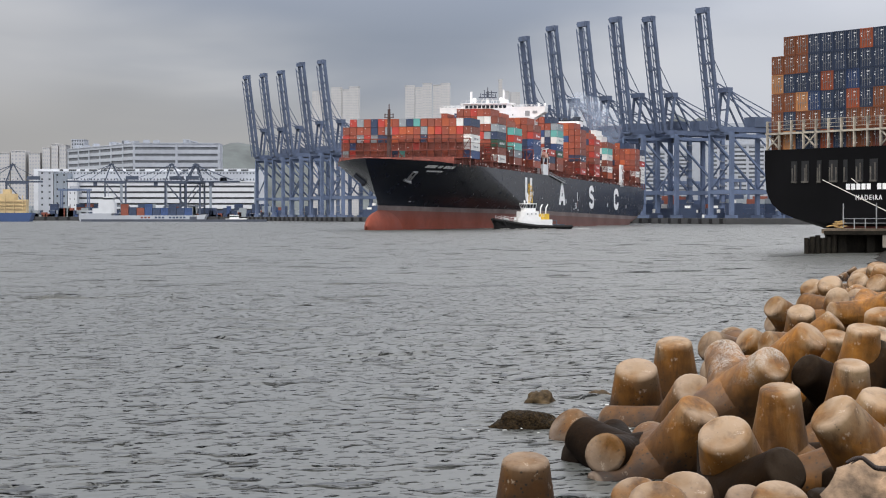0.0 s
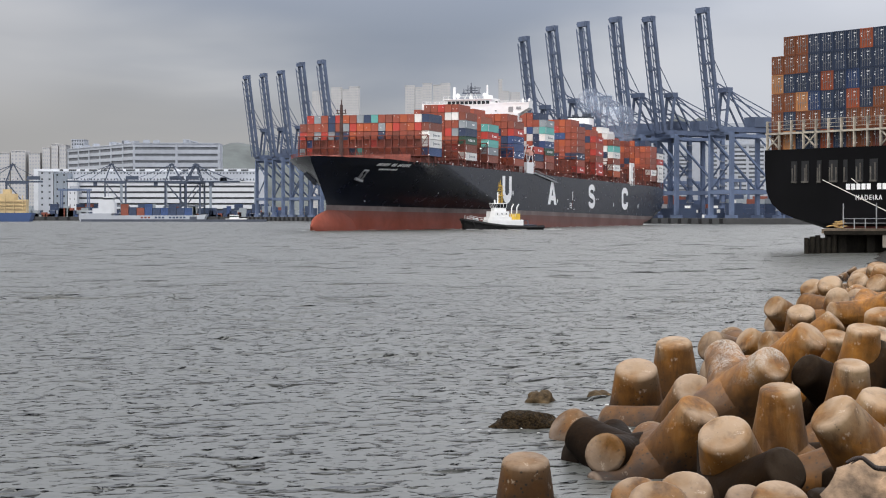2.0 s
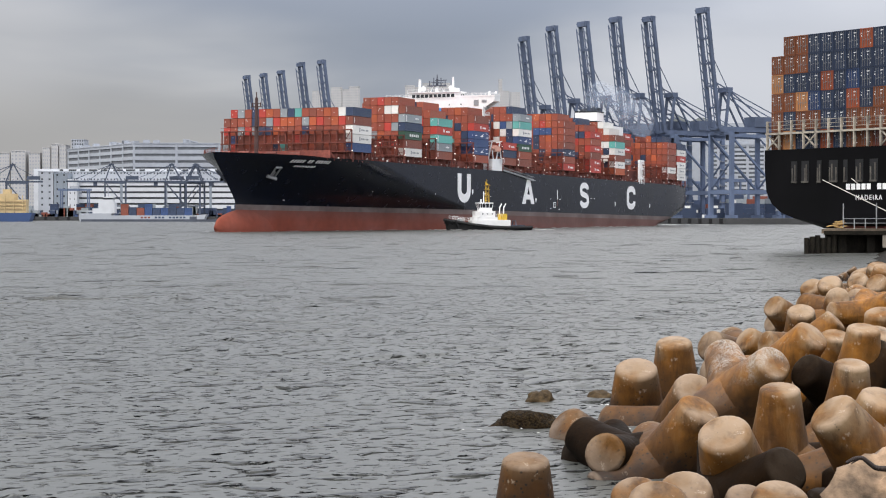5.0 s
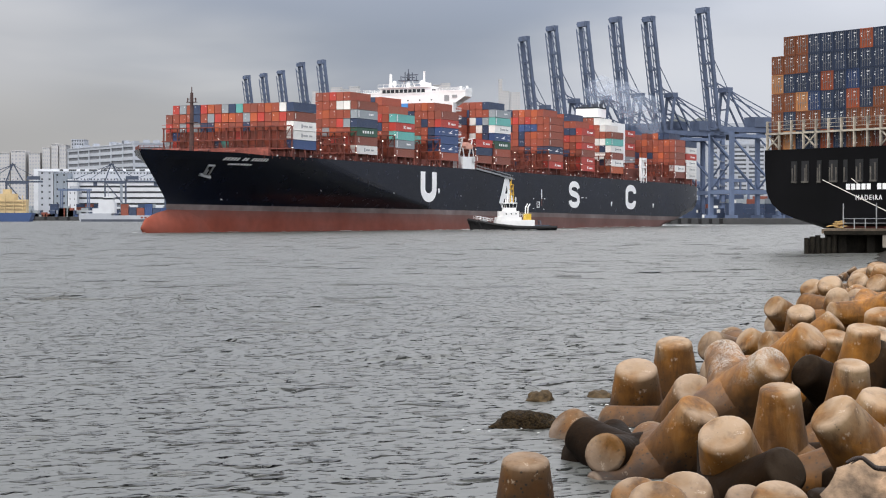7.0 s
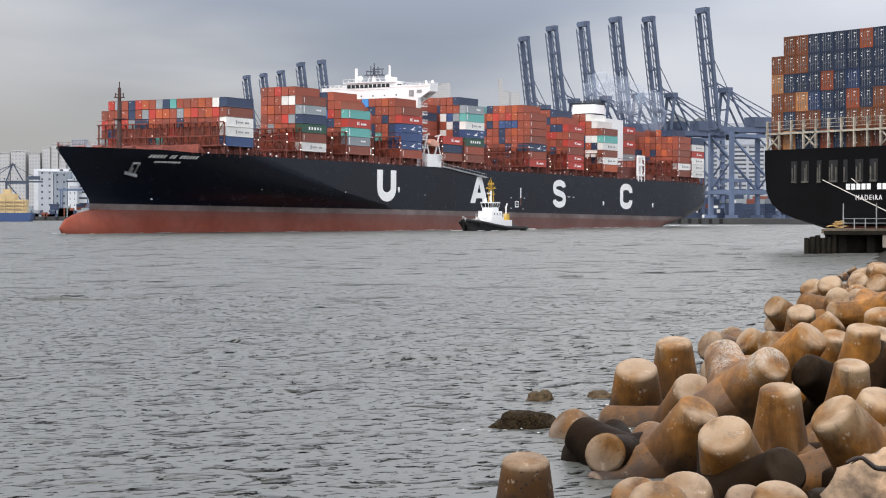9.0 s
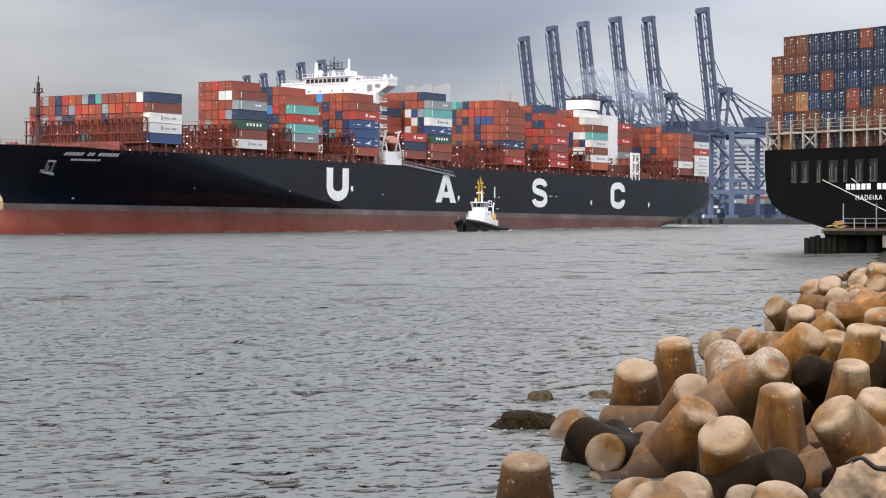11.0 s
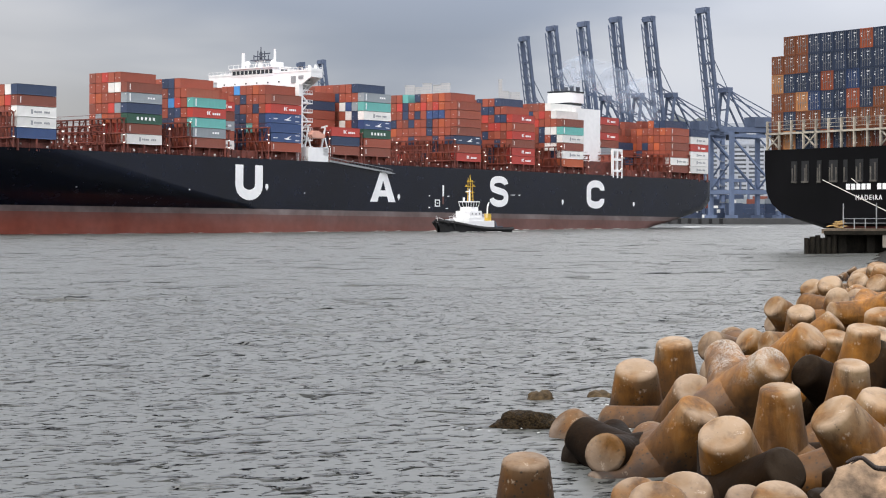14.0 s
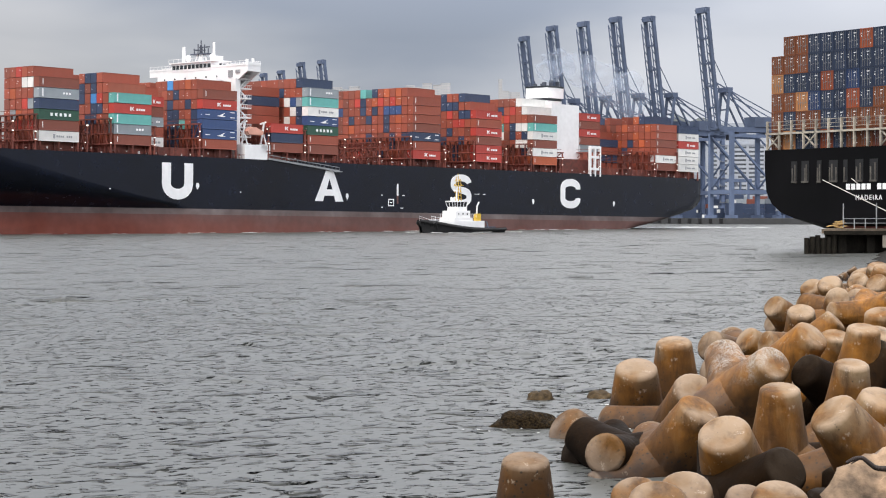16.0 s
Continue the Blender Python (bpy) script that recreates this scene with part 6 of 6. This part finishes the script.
# ------------------------------------------------------------------ breakwater of tetrapods
def tetrapod_material(name, droppings, weed=""):
    """Cast concrete: ochre-stained near the hub, bleached towards the leg ends, tide stain low down, pits and specks."""
    m = material(name, (0.134, 0.052, 0.006), 0.65, 0, 0.4, 0.45, 0.45, 0.035, 0.35, tint=(0.178, 0.075, 0.011))
    t = m.node_tree
    bsdf = t.nodes["Principled BSDF"]
    last = bsdf.inputs["Base Color"].links[0].from_socket

    def node(kind, **sets):
        n = t.nodes.new(kind)
        for k, v in sets.items():
            n.inputs[k].default_value = v
        return n

    def ranged(socket, a, b, lo=0.0, hi=1.0):
        n = t.nodes.new("ShaderNodeMapRange")
        n.inputs[1].default_value, n.inputs[2].default_value, n.inputs[3].default_value, n.inputs[4].default_value = a, b, lo, hi
        t.links.new(socket, n.inputs[0])
        return n.outputs[0]

    def math_node(op, a, b):
        n = t.nodes.new("ShaderNodeMath")
        n.operation = op
        for k, v in ((0, a), (1, b)):
            if isinstance(v, (int, float)):
                n.inputs[k].default_value = v
            else:
                t.links.new(v, n.inputs[k])
        return n.outputs[0]

    def blend(factor, a, colour, mode="MIX"):
        n = t.nodes.new("ShaderNodeMix")
        n.data_type, n.blend_type = "RGBA", mode
        t.links.new(factor, n.inputs["Factor"])
        t.links.new(a, n.inputs["A"])
        n.inputs["B"].default_value = (*colour, 1)
        return n.outputs["Result"]

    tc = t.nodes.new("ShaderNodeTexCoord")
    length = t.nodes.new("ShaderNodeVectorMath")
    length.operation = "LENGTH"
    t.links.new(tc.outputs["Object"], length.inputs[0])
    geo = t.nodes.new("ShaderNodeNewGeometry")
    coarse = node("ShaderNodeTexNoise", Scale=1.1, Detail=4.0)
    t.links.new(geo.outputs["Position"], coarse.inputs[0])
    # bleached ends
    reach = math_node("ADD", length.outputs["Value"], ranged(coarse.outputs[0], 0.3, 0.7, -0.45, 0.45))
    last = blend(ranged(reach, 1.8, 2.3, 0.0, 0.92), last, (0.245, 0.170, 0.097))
    # run-off streaks
    runs = t.nodes.new("ShaderNodeMapping")
    runs.inputs["Scale"].default_value = (3.2, 3.2, 0.55)
    t.links.new(geo.outputs["Position"], runs.inputs[0])
    run = node("ShaderNodeTexNoise", Scale=1.0, Detail=5.0, Roughness=0.65)
    t.links.new(runs.outputs[0], run.inputs[0])
    last = blend(ranged(run.outputs[0], 0.52, 0.70, 0.0, 0.75), last, (0.030, 0.012, 0.003))
    last = blend(ranged(run.outputs[0], 0.46, 0.30, 0.0, 0.55), last, (0.24, 0.135, 0.05))
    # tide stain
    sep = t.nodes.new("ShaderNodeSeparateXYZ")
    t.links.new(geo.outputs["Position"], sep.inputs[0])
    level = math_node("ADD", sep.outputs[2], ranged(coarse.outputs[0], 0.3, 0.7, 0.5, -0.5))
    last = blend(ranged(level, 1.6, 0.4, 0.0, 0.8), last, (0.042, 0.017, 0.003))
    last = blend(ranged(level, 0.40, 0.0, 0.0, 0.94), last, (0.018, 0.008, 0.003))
    # pits
    pits = node("ShaderNodeTexVoronoi", Scale=9.0)
    t.links.new(geo.outputs["Position"], pits.inputs[0])
    few = math_node("MULTIPLY", ranged(pits.outputs["Distance"], 0.16, 0.08), ranged(coarse.outputs[0], 0.52, 0.62))
    last = blend(few, last, (0.05, 0.035, 0.02))
    # mussels and weed specks towards the water, pale cast ends
    specks = node("ShaderNodeTexVoronoi", Scale=9.0)
    t.links.new(geo.outputs["Position"], specks.inputs[0])
    last = blend(math_node("MULTIPLY", ranged(specks.outputs["Distance"], 0.25, 0.17), ranged(level, 1.1, 0.3, 0.0, 1.0)), last, (0.012, 0.010, 0.007))
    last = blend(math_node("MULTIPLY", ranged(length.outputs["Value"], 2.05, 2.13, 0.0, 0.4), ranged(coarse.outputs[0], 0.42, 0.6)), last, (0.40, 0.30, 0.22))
    # pale streaks
    streak = node("ShaderNodeTexNoise", Scale=3.2, Detail=6.0, Roughness=0.7)
    t.links.new(tc.outputs["Object"], streak.inputs[0])
    lime = math_node("MULTIPLY", ranged(streak.outputs[0], 0.60, 0.68), ranged(length.outputs["Value"], 1.3, 1.9, 0.0, 0.6))
    last = blend(lime, last, (0.50, 0.43, 0.35))
    # near-black coat: wet concrete together with the shade between the legs
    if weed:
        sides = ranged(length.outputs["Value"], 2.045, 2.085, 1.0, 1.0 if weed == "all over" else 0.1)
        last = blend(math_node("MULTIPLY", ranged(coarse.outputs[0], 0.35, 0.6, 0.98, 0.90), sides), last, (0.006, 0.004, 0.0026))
    if droppings:
        spots = node("ShaderNodeTexNoise", Scale=19.0, Detail=7.0, Roughness=0.75, Distortion=1.2)
        t.links.new(geo.outputs["Position"], spots.inputs[0])
        high = math_node("ADD", sep.outputs[2], ranged(coarse.outputs[0], 0.3, 0.7, -0.6, 0.6))
        patch = ranged(high, 1.7, 2.5, 0.0, 0.68)
        last = blend(math_node("MULTIPLY", ranged(spots.outputs[0], 0.47, 0.55), patch), last, (0.46, 0.45, 0.42))
    t.links.new(last, bsdf.inputs["Base Color"])
    return m


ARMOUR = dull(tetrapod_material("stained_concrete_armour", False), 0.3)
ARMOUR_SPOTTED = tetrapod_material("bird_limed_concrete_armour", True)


def tetrapod_mesh():
    """Four tapered legs of tip diameter 1 from one hub; the first leg points up z."""
    n = 22
    prof = [(0.86, 0.0), (0.80, 0.45), (0.66, 1.2), (0.565, 1.85), (0.552, 1.96), (0.535, 2.035), (0.475, 2.085), (0.445, 2.10)]
    dirs = [Vector((0, 0, 1))] + [Vector((math.sqrt(8) / 3 * math.cos(a), math.sqrt(8) / 3 * math.sin(a), -1 / 3)) for a in (0, 2 * math.pi / 3, 4 * math.pi / 3)]
    legs = []
    for d in dirs:
        sh = Shape()
        a = d.orthogonal().normalized()
        b = d.cross(a)
        k = 0
        for r, z in prof:
            for i in range(n):
                t = 2 * math.pi * i / n
                sh.v.append(tuple(d * z + (a * math.cos(t) + b * math.sin(t)) * r))
        for j in range(len(prof) - 1):
            for i in range(n):
                sh.f.append((k + j * n + i, k + j * n + (i + 1) % n, k + (j + 1) * n + (i + 1) % n, k + (j + 1) * n + i))
        sh.f.append(tuple(k + (len(prof) - 1) * n + i for i in range(n)))
        sh.f.append(tuple(reversed(range(n))))
        legs.append(new("leg_tmp", sh.mesh("leg", ARMOUR)))
    for other in legs[1:]:
        mod = legs[0].modifiers.new("join", "BOOLEAN")
        mod.operation, mod.object, mod.solver = "UNION", other, "EXACT"
    bpy.context.view_layer.update()
    me = bpy.data.meshes.new_from_object(legs[0].evaluated_get(bpy.context.evaluated_depsgraph_get()))
    for o in legs:
        bpy.data.objects.remove(o)
    me.name = "tetrapod"
    me.polygons.foreach_set("use_smooth", [True] * len(me.polygons))
    me.set_sharp_from_angle(angle=radians(38))
    return me


# darkened copies that carry the shade of the heap's gaps in their colour
ARMOUR_WET_SHADE = dull(tetrapod_material("wet_gap_shade_concrete_armour", False, "all over"), 0.04)
ARMOUR_SIDE_SHADE = dull(tetrapod_material("wet_shaded_side_concrete_armour", False, "sides"), 0.04)
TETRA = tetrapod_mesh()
TETRA_WET_SHADE = TETRA.copy()
TETRA_WET_SHADE.materials[0] = ARMOUR_WET_SHADE
TETRA_SIDE_SHADE = TETRA.copy()
TETRA_SIDE_SHADE.materials[0] = ARMOUR_SIDE_SHADE
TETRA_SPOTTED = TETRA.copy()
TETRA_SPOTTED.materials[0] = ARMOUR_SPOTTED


def tetrapod(tip, axis, size, spin, state=""):
    """Set by the middle of one leg's end, that leg's outward direction, its end's diameter and a spin about it."""
    axis = Vector(axis).normalized()
    q = Vector((0, 0, 1)).rotation_difference(axis).to_matrix().to_4x4()
    m = Matrix.Translation(Vector(tip) - axis * 2.1 * size) @ q @ pose(0, 0, 0, 0, 0, spin) @ Matrix.Scale(size, 4)
    label = {"limed": "tan concrete tetrapod spotted white with bird lime", "wet": "dark wet concrete tetrapod low in the heap, gap shade painted in", "tide": "concrete tetrapod with bare tan leg ends, wet sides darkened by painted shade"}.get(state, "weathered tan concrete tetrapod in the breakwater heap")
    return solid("tetrapod", {"limed": TETRA_SPOTTED, "wet": TETRA_WET_SHADE, "tide": TETRA_SIDE_SHADE}.get(state, TETRA), None, label, "tetrapod", "breakwater tetrapods", m=m)


tetrapod((1.47, 34.53, 0.87), (0.00, -0.25, 0.97), 0.78, 30)
tetrapod((3.18, 38.42, 0.49), (-0.37, -0.88, 0.29), 0.77, 7, "tide")
tetrapod((2.80, 45.12, 0.32), (-0.66, -0.45, 0.60), 0.95, 94)
tetrapod((4.86, 48.94, 1.36), (-0.05, -0.45, 0.89), 0.98, 78)
tetrapod((6.16, 51.95, 1.82), (-0.06, -0.28, 0.96), 0.88, 60)
tetrapod((5.95, 45.93, 1.09), (0.12, -0.72, 0.68), 0.94, 39)
tetrapod((5.06, 38.24, 1.40), (0.36, -0.50, 0.78), 0.78, 95)
tetrapod((4.82, 33.44, 1.46), (-0.28, -0.58, 0.77), 0.86, 96)
tetrapod((7.22, 42.45, 1.98), (0.36, -0.75, 0.55), 0.78, 101, "limed")
tetrapod((6.31, 36.45, 1.96), (-0.03, -0.25, 0.97), 0.70, 91)
tetrapod((8.99, 65.93, 0.79), (-0.70, -0.60, 0.38), 0.98, 96)
tetrapod((9.12, 47.95, 2.25), (0.50, -0.50, 0.70), 0.84, 76)
tetrapod((9.37, 43.36, 2.68), (0.05, -0.30, 0.95), 0.68, 39)
tetrapod((10.42, 51.75, 2.01), (0.00, -0.40, 0.92), 0.70, 30)
tetrapod((8.39, 39.95, 2.15), (0.02, -0.28, 0.96), 0.66, 90)
tetrapod((6.16, 30.95, 2.08), (-0.60, -0.33, 0.73), 0.74, 63)
tetrapod((7.59, 33.45, 2.05), (0.21, -0.42, 0.88), 0.78, 68)
tetrapod((10.86, 64.16, 2.21), (-0.64, -0.53, 0.54), 0.72, 100)
tetrapod((11.24, 61.16, 2.18), (-0.10, -0.50, 0.85), 0.80, 18)
tetrapod((13.41, 71.16, 2.59), (-0.41, -0.55, 0.72), 0.76, 113)
tetrapod((13.72, 69.27, 2.78), (-0.30, -0.55, 0.77), 0.80, 1)
tetrapod((12.97, 64.06, 2.46), (-0.20, -0.85, 0.45), 0.74, 17)
tetrapod((11.41, 64.04, 1.25), (-0.54, -0.54, 0.65), 0.78, 105)
tetrapod((12.24, 72.74, 1.18), (-0.75, -0.42, 0.30), 0.78, 89)
tetrapod((13.92, 65.96, 2.32), (-0.62, -0.70, 0.30), 0.74, 108)
tetrapod((12.10, 53.76, 2.51), (-0.10, -0.32, 0.95), 0.86, 13)
tetrapod((15.87, 74.77, 2.67), (-0.45, -0.61, 0.61), 0.76, 114)
tetrapod((17.16, 79.97, 2.78), (-0.30, -0.51, 0.80), 0.76, 0)
tetrapod((17.65, 79.18, 3.12), (-0.10, -0.42, 0.91), 0.78, 17)
tetrapod((17.22, 75.97, 3.12), (0.10, -0.42, 0.91), 0.78, 43)
tetrapod((15.54, 69.97, 2.76), (-0.50, -0.60, 0.60), 0.74, 110)
tetrapod((11.89, 59.96, 2.18), (-0.95, -0.25, 0.10), 0.60, 75)
tetrapod((9.22, 55.94, 1.51), (-0.85, -0.42, 0.22), 0.66, 115)
tetrapod((9.13, 58.94, 1.43), (-0.74, -0.42, 0.53), 0.79, 81)
tetrapod((10.60, 46.96, 2.36), (0.20, -0.40, 0.88), 0.72, 57)
tetrapod((3.65, 29.33, 1.08), (-0.10, -0.60, 0.78), 0.75, 92)
tetrapod((3.13, 31.52, 0.70), (-0.10, -0.60, 0.80), 0.76, 92)
tetrapod((3.10, 27.93, 1.11), (0.00, -0.60, 0.80), 0.81, 90)
tetrapod((4.87, 27.93, 1.17), (0.10, -0.50, 0.86), 0.76, 88)
tetrapod((6.56, 33.92, 0.35), (0.55, -0.40, 0.62), 0.66, 97)
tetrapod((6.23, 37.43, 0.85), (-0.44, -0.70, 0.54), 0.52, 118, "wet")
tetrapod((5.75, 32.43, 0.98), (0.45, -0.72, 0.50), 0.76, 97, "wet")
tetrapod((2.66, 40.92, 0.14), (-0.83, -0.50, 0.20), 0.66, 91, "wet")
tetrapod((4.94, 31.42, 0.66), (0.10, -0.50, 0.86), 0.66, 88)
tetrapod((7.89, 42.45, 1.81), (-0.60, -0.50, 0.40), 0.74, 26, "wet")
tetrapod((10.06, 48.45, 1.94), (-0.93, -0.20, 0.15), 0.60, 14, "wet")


def rock(name, x, y, z, sx, sy, sz, seed, mat, label):
    bm = bmesh.new()
    bmesh.ops.create_icosphere(bm, subdivisions=4, radius=1)
    for v in bm.verts:
        p = v.co
        d = 1 + 0.35 * noise.noise(p * 1.3 + Vector((seed, 0, 0))) + 0.14 * noise.noise(p * 4 + Vector((0, seed, 0))) + 0.09 * noise.noise(p * 9)
        v.co = Vector((p.x * sx, p.y * sy, p.z * sz)) * d
    me = bpy.data.meshes.new(name)
    bm.to_mesh(me)
    bm.free()
    me.materials.append(mat)
    me.polygons.foreach_set("use_smooth", [True] * len(me.polygons))
    return solid(name, me, None, label, "rock", "rocks at the water's edge", m=pose(x, y, z))


MUSSELS = dull(material("mussel_covered_rock", (0.030, 0.018, 0.007), 0.75, 0, 1.0, 0.06, 0.5, 0.07, tint=(0.006, 0.005, 0.003)), 0.08)
WEEDY = dull(material("brown_weedy_rock", (0.075, 0.048, 0.022), 0.8, 0, 0.5, 0.15, 0.4, 0.05, tint=(0.03, 0.022, 0.012)), 0.2)
rock("rock", 1.98, 47.4, 0.02, 0.78, 0.55, 0.46, 2.0, MUSSELS, "dark wet weed-covered rock awash at the breakwater's foot")
rock("rock", 2.68, 54.0, -0.10, 0.44, 0.4, 0.40, 5.0, WEEDY, "small dark rock awash in the waves")
rock("rock", 4.40, 55.0, -0.10, 0.42, 0.4, 0.30, 8.0, WEEDY, "small dark rock awash in the waves")


def driftwood():
    """A pale broken block with a dark bent branch on it, close to the viewer."""
    block = rock("concrete_lump", 4.78, 20.1, 2.22, 0.74, 0.42, 0.62, 11.0, material("pale_broken_concrete", (0.33, 0.235, 0.155), 0.9, 0, 0.6, 0.16, 0.4, 0.05, tint=(0.17, 0.10, 0.055)), "pale broken concrete lump among the tetrapods")
    sh = Shape()
    pts = [(4.06, 19.58, 2.703), (4.13, 19.58, 2.743), (4.22, 19.58, 2.754), (4.29, 19.58, 2.703), (4.37, 19.58, 2.652), (4.55, 19.58, 2.646)]
    fine = []
    for k in range(len(pts) - 1):
        p0, p1, p2, p3 = (Vector(pts[min(max(k + q, 0), len(pts) - 1)]) for q in (-1, 0, 1, 2))
        for q in range(5):
            u = q / 5
            fine.append(0.5 * (2 * p1 + (p2 - p0) * u + (2 * p0 - 5 * p1 + 4 * p2 - p3) * u * u + (3 * p1 - p0 - 3 * p2 + p3) * u ** 3))
    fine.append(Vector(pts[-1]))
    for k, (a, c) in enumerate(zip(fine, fine[1:])):
        sh.tube(a, c, 0.017 + 0.0006 * k, 0.0176 + 0.0006 * k, 8)
    sh.tube(fine[9], (fine[9][0] - 0.06, 19.75, fine[9][2] - 0.08), 0.014, 0.006, 6)
    solid("branch", sh, material("dark_wet_branch", (0.03, 0.017, 0.012), 0.7, 0, 0.3, 0.1, 0.2), "dark crooked branch lying on the breakwater", "branch", smooth=True)


driftwood()


def shore_foam():
    """Broken white foam where the chop meets rocks and concrete."""
    rng = random.Random(17)
    sh = Shape()
    for cx, cy, rx, ry, n in ((1.2, 46.4, 0.4, 0.3, 5), (3.9, 46.5, 0.7, 0.8, 22), (4.5, 52.0, 0.7, 0.6, 10), (6.9, 62.0, 0.8, 0.8, 8)):
        for i in range(n):
            foam_patch(sh, rng, rng.gauss(cx, rx), rng.gauss(cy, ry), 0.05 + 0.03 * rng.random(), rng.uniform(0.02, 0.07), rng.uniform(0.02, 0.08), 0.01)
    solid("shore_foam", sh, FOAM, "broken white foam at the breakwater's foot", "foam", "", "stuff")


shore_foam()


def breakwater_core():
    """Sloping rubble under the tetrapods, from the waterline up to where the viewer stands."""
    sh = Shape()
    n, m = 60, 14
    for i in range(n + 1):
        t = i / n
        y = -40 + 300 * t
        for j in range(m + 1):
            d = -4 + 40 * j / m
            x = 1 + (y - 36) * 0.2306 + d * 0.975
            z = -1.6 + 0.42 * max(0, min(d, 8.5)) + 0.5 * noise.noise((0.4 * y, d, 3)) - (1.5 if d < -1 else 0)
            sh.v.append((x, y - d * 0.22, z - 0.6))
    for i in range(n):
        for j in range(m):
            a = i * (m + 1) + j
            sh.f.append((a, a + 1, a + m + 2, a + m + 1))
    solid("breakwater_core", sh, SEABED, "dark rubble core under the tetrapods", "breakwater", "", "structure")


breakwater_core()


def fill_heap():
    """More tetrapods lower in the heap, in the gaps between the upper ones."""
    rng = random.Random(9)
    for i in range(110):
        y = 24 + 150 * (i / 110.0) ** 1.3 + rng.uniform(-0.6, 0.6)
        d = rng.choice((1.8, 3.0, 4.2, 5.4, 6.6)) + rng.uniform(-0.5, 0.5)
        x = 1 + (y - 36) * 0.2306 + d * 0.975
        if (x < 0.12 * y - 2.5 and y < 36) or (y < 60 and d < 3.2):
            continue
        z = (-3.3 if y < 62 else -2.5) + 0.36 * d
        m = Matrix.Translation((x, y, z)) @ Euler((rng.uniform(0, 6.28), rng.uniform(0, 6.28), rng.uniform(0, 6.28))).to_matrix().to_4x4() @ Matrix.Scale(0.82, 4)
        # near-black copies paint the gaps' shade in the nearer heap
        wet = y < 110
        solid("tetrapod", TETRA_WET_SHADE if wet else TETRA, None, "dark wet concrete tetrapod low in the heap, gap shade painted in" if wet else "weathered tan concrete tetrapod in the breakwater heap", "tetrapod", "breakwater tetrapods", m=m)


fill_heap()


# ------------------------------------------------------------------ what moves
def trimmed(x, y, heading):
    """The ship floats a little deeper aft."""
    return pose(x, y, 0, 0, 0, heading) @ pose(180, 0, 0, 0, 0.69, 0) @ pose(-180, 0, 0)


def motions():
    # the chop runs slowly in towards the breakwater
    walk(water, [(0, pose(0, 0, 0)), (8, pose(0.8, -2.2, 0)), (16, pose(1.6, -4.4, 0))])
    walk(SHIP, [
        (0, trimmed(-23.52, 622.20, 73.663)), (1, trimmed(-31.05, 609.97, 71.824)), (2, trimmed(-38.81, 597.54, 70.064)), (3, trimmed(-46.81, 585.37, 68.332)),
        (4, trimmed(-55.08, 572.82, 66.600)), (6.5, trimmed(-75.90, 543.08, 62.410)), (7, trimmed(-80.27, 537.55, 61.601)), (8, trimmed(-88.89, 526.53, 60.009)),
        (9, trimmed(-97.81, 515.57, 58.419)), (11.5, trimmed(-120.67, 489.10, 54.440)), (12.5, trimmed(-130.02, 479.38, 52.834)), (13.5, trimmed(-139.85, 470.03, 51.293)),
        (14.5, trimmed(-149.95, 460.96, 49.752)), (15.5, trimmed(-160.07, 452.38, 48.294)), (16, trimmed(-165.25, 448.20, 47.599))])
    walk(TUG, [
        (0, pose(29.8, 668, 0, 0, 0, 201)), (2.5, pose(16.4, 640, 0, 0, 0, 200)), (4.2, pose(10.6, 622, 0, 0, 0, 199)),
        (6.4, pose(21.8, 622, 0, 0, 0, 186)), (7.4, pose(21.7, 618, 0, 0, 0, 192)), (8.5, pose(17.0, 606, 0, 0, 0, 224)),
        (11.3, pose(11.0, 584, 0, 0, 0, 249)), (13.5, pose(8.5, 562, 0, 0, 0, 232)), (16, pose(4.2, 542, 0, 0, 0, 220))])


motions()
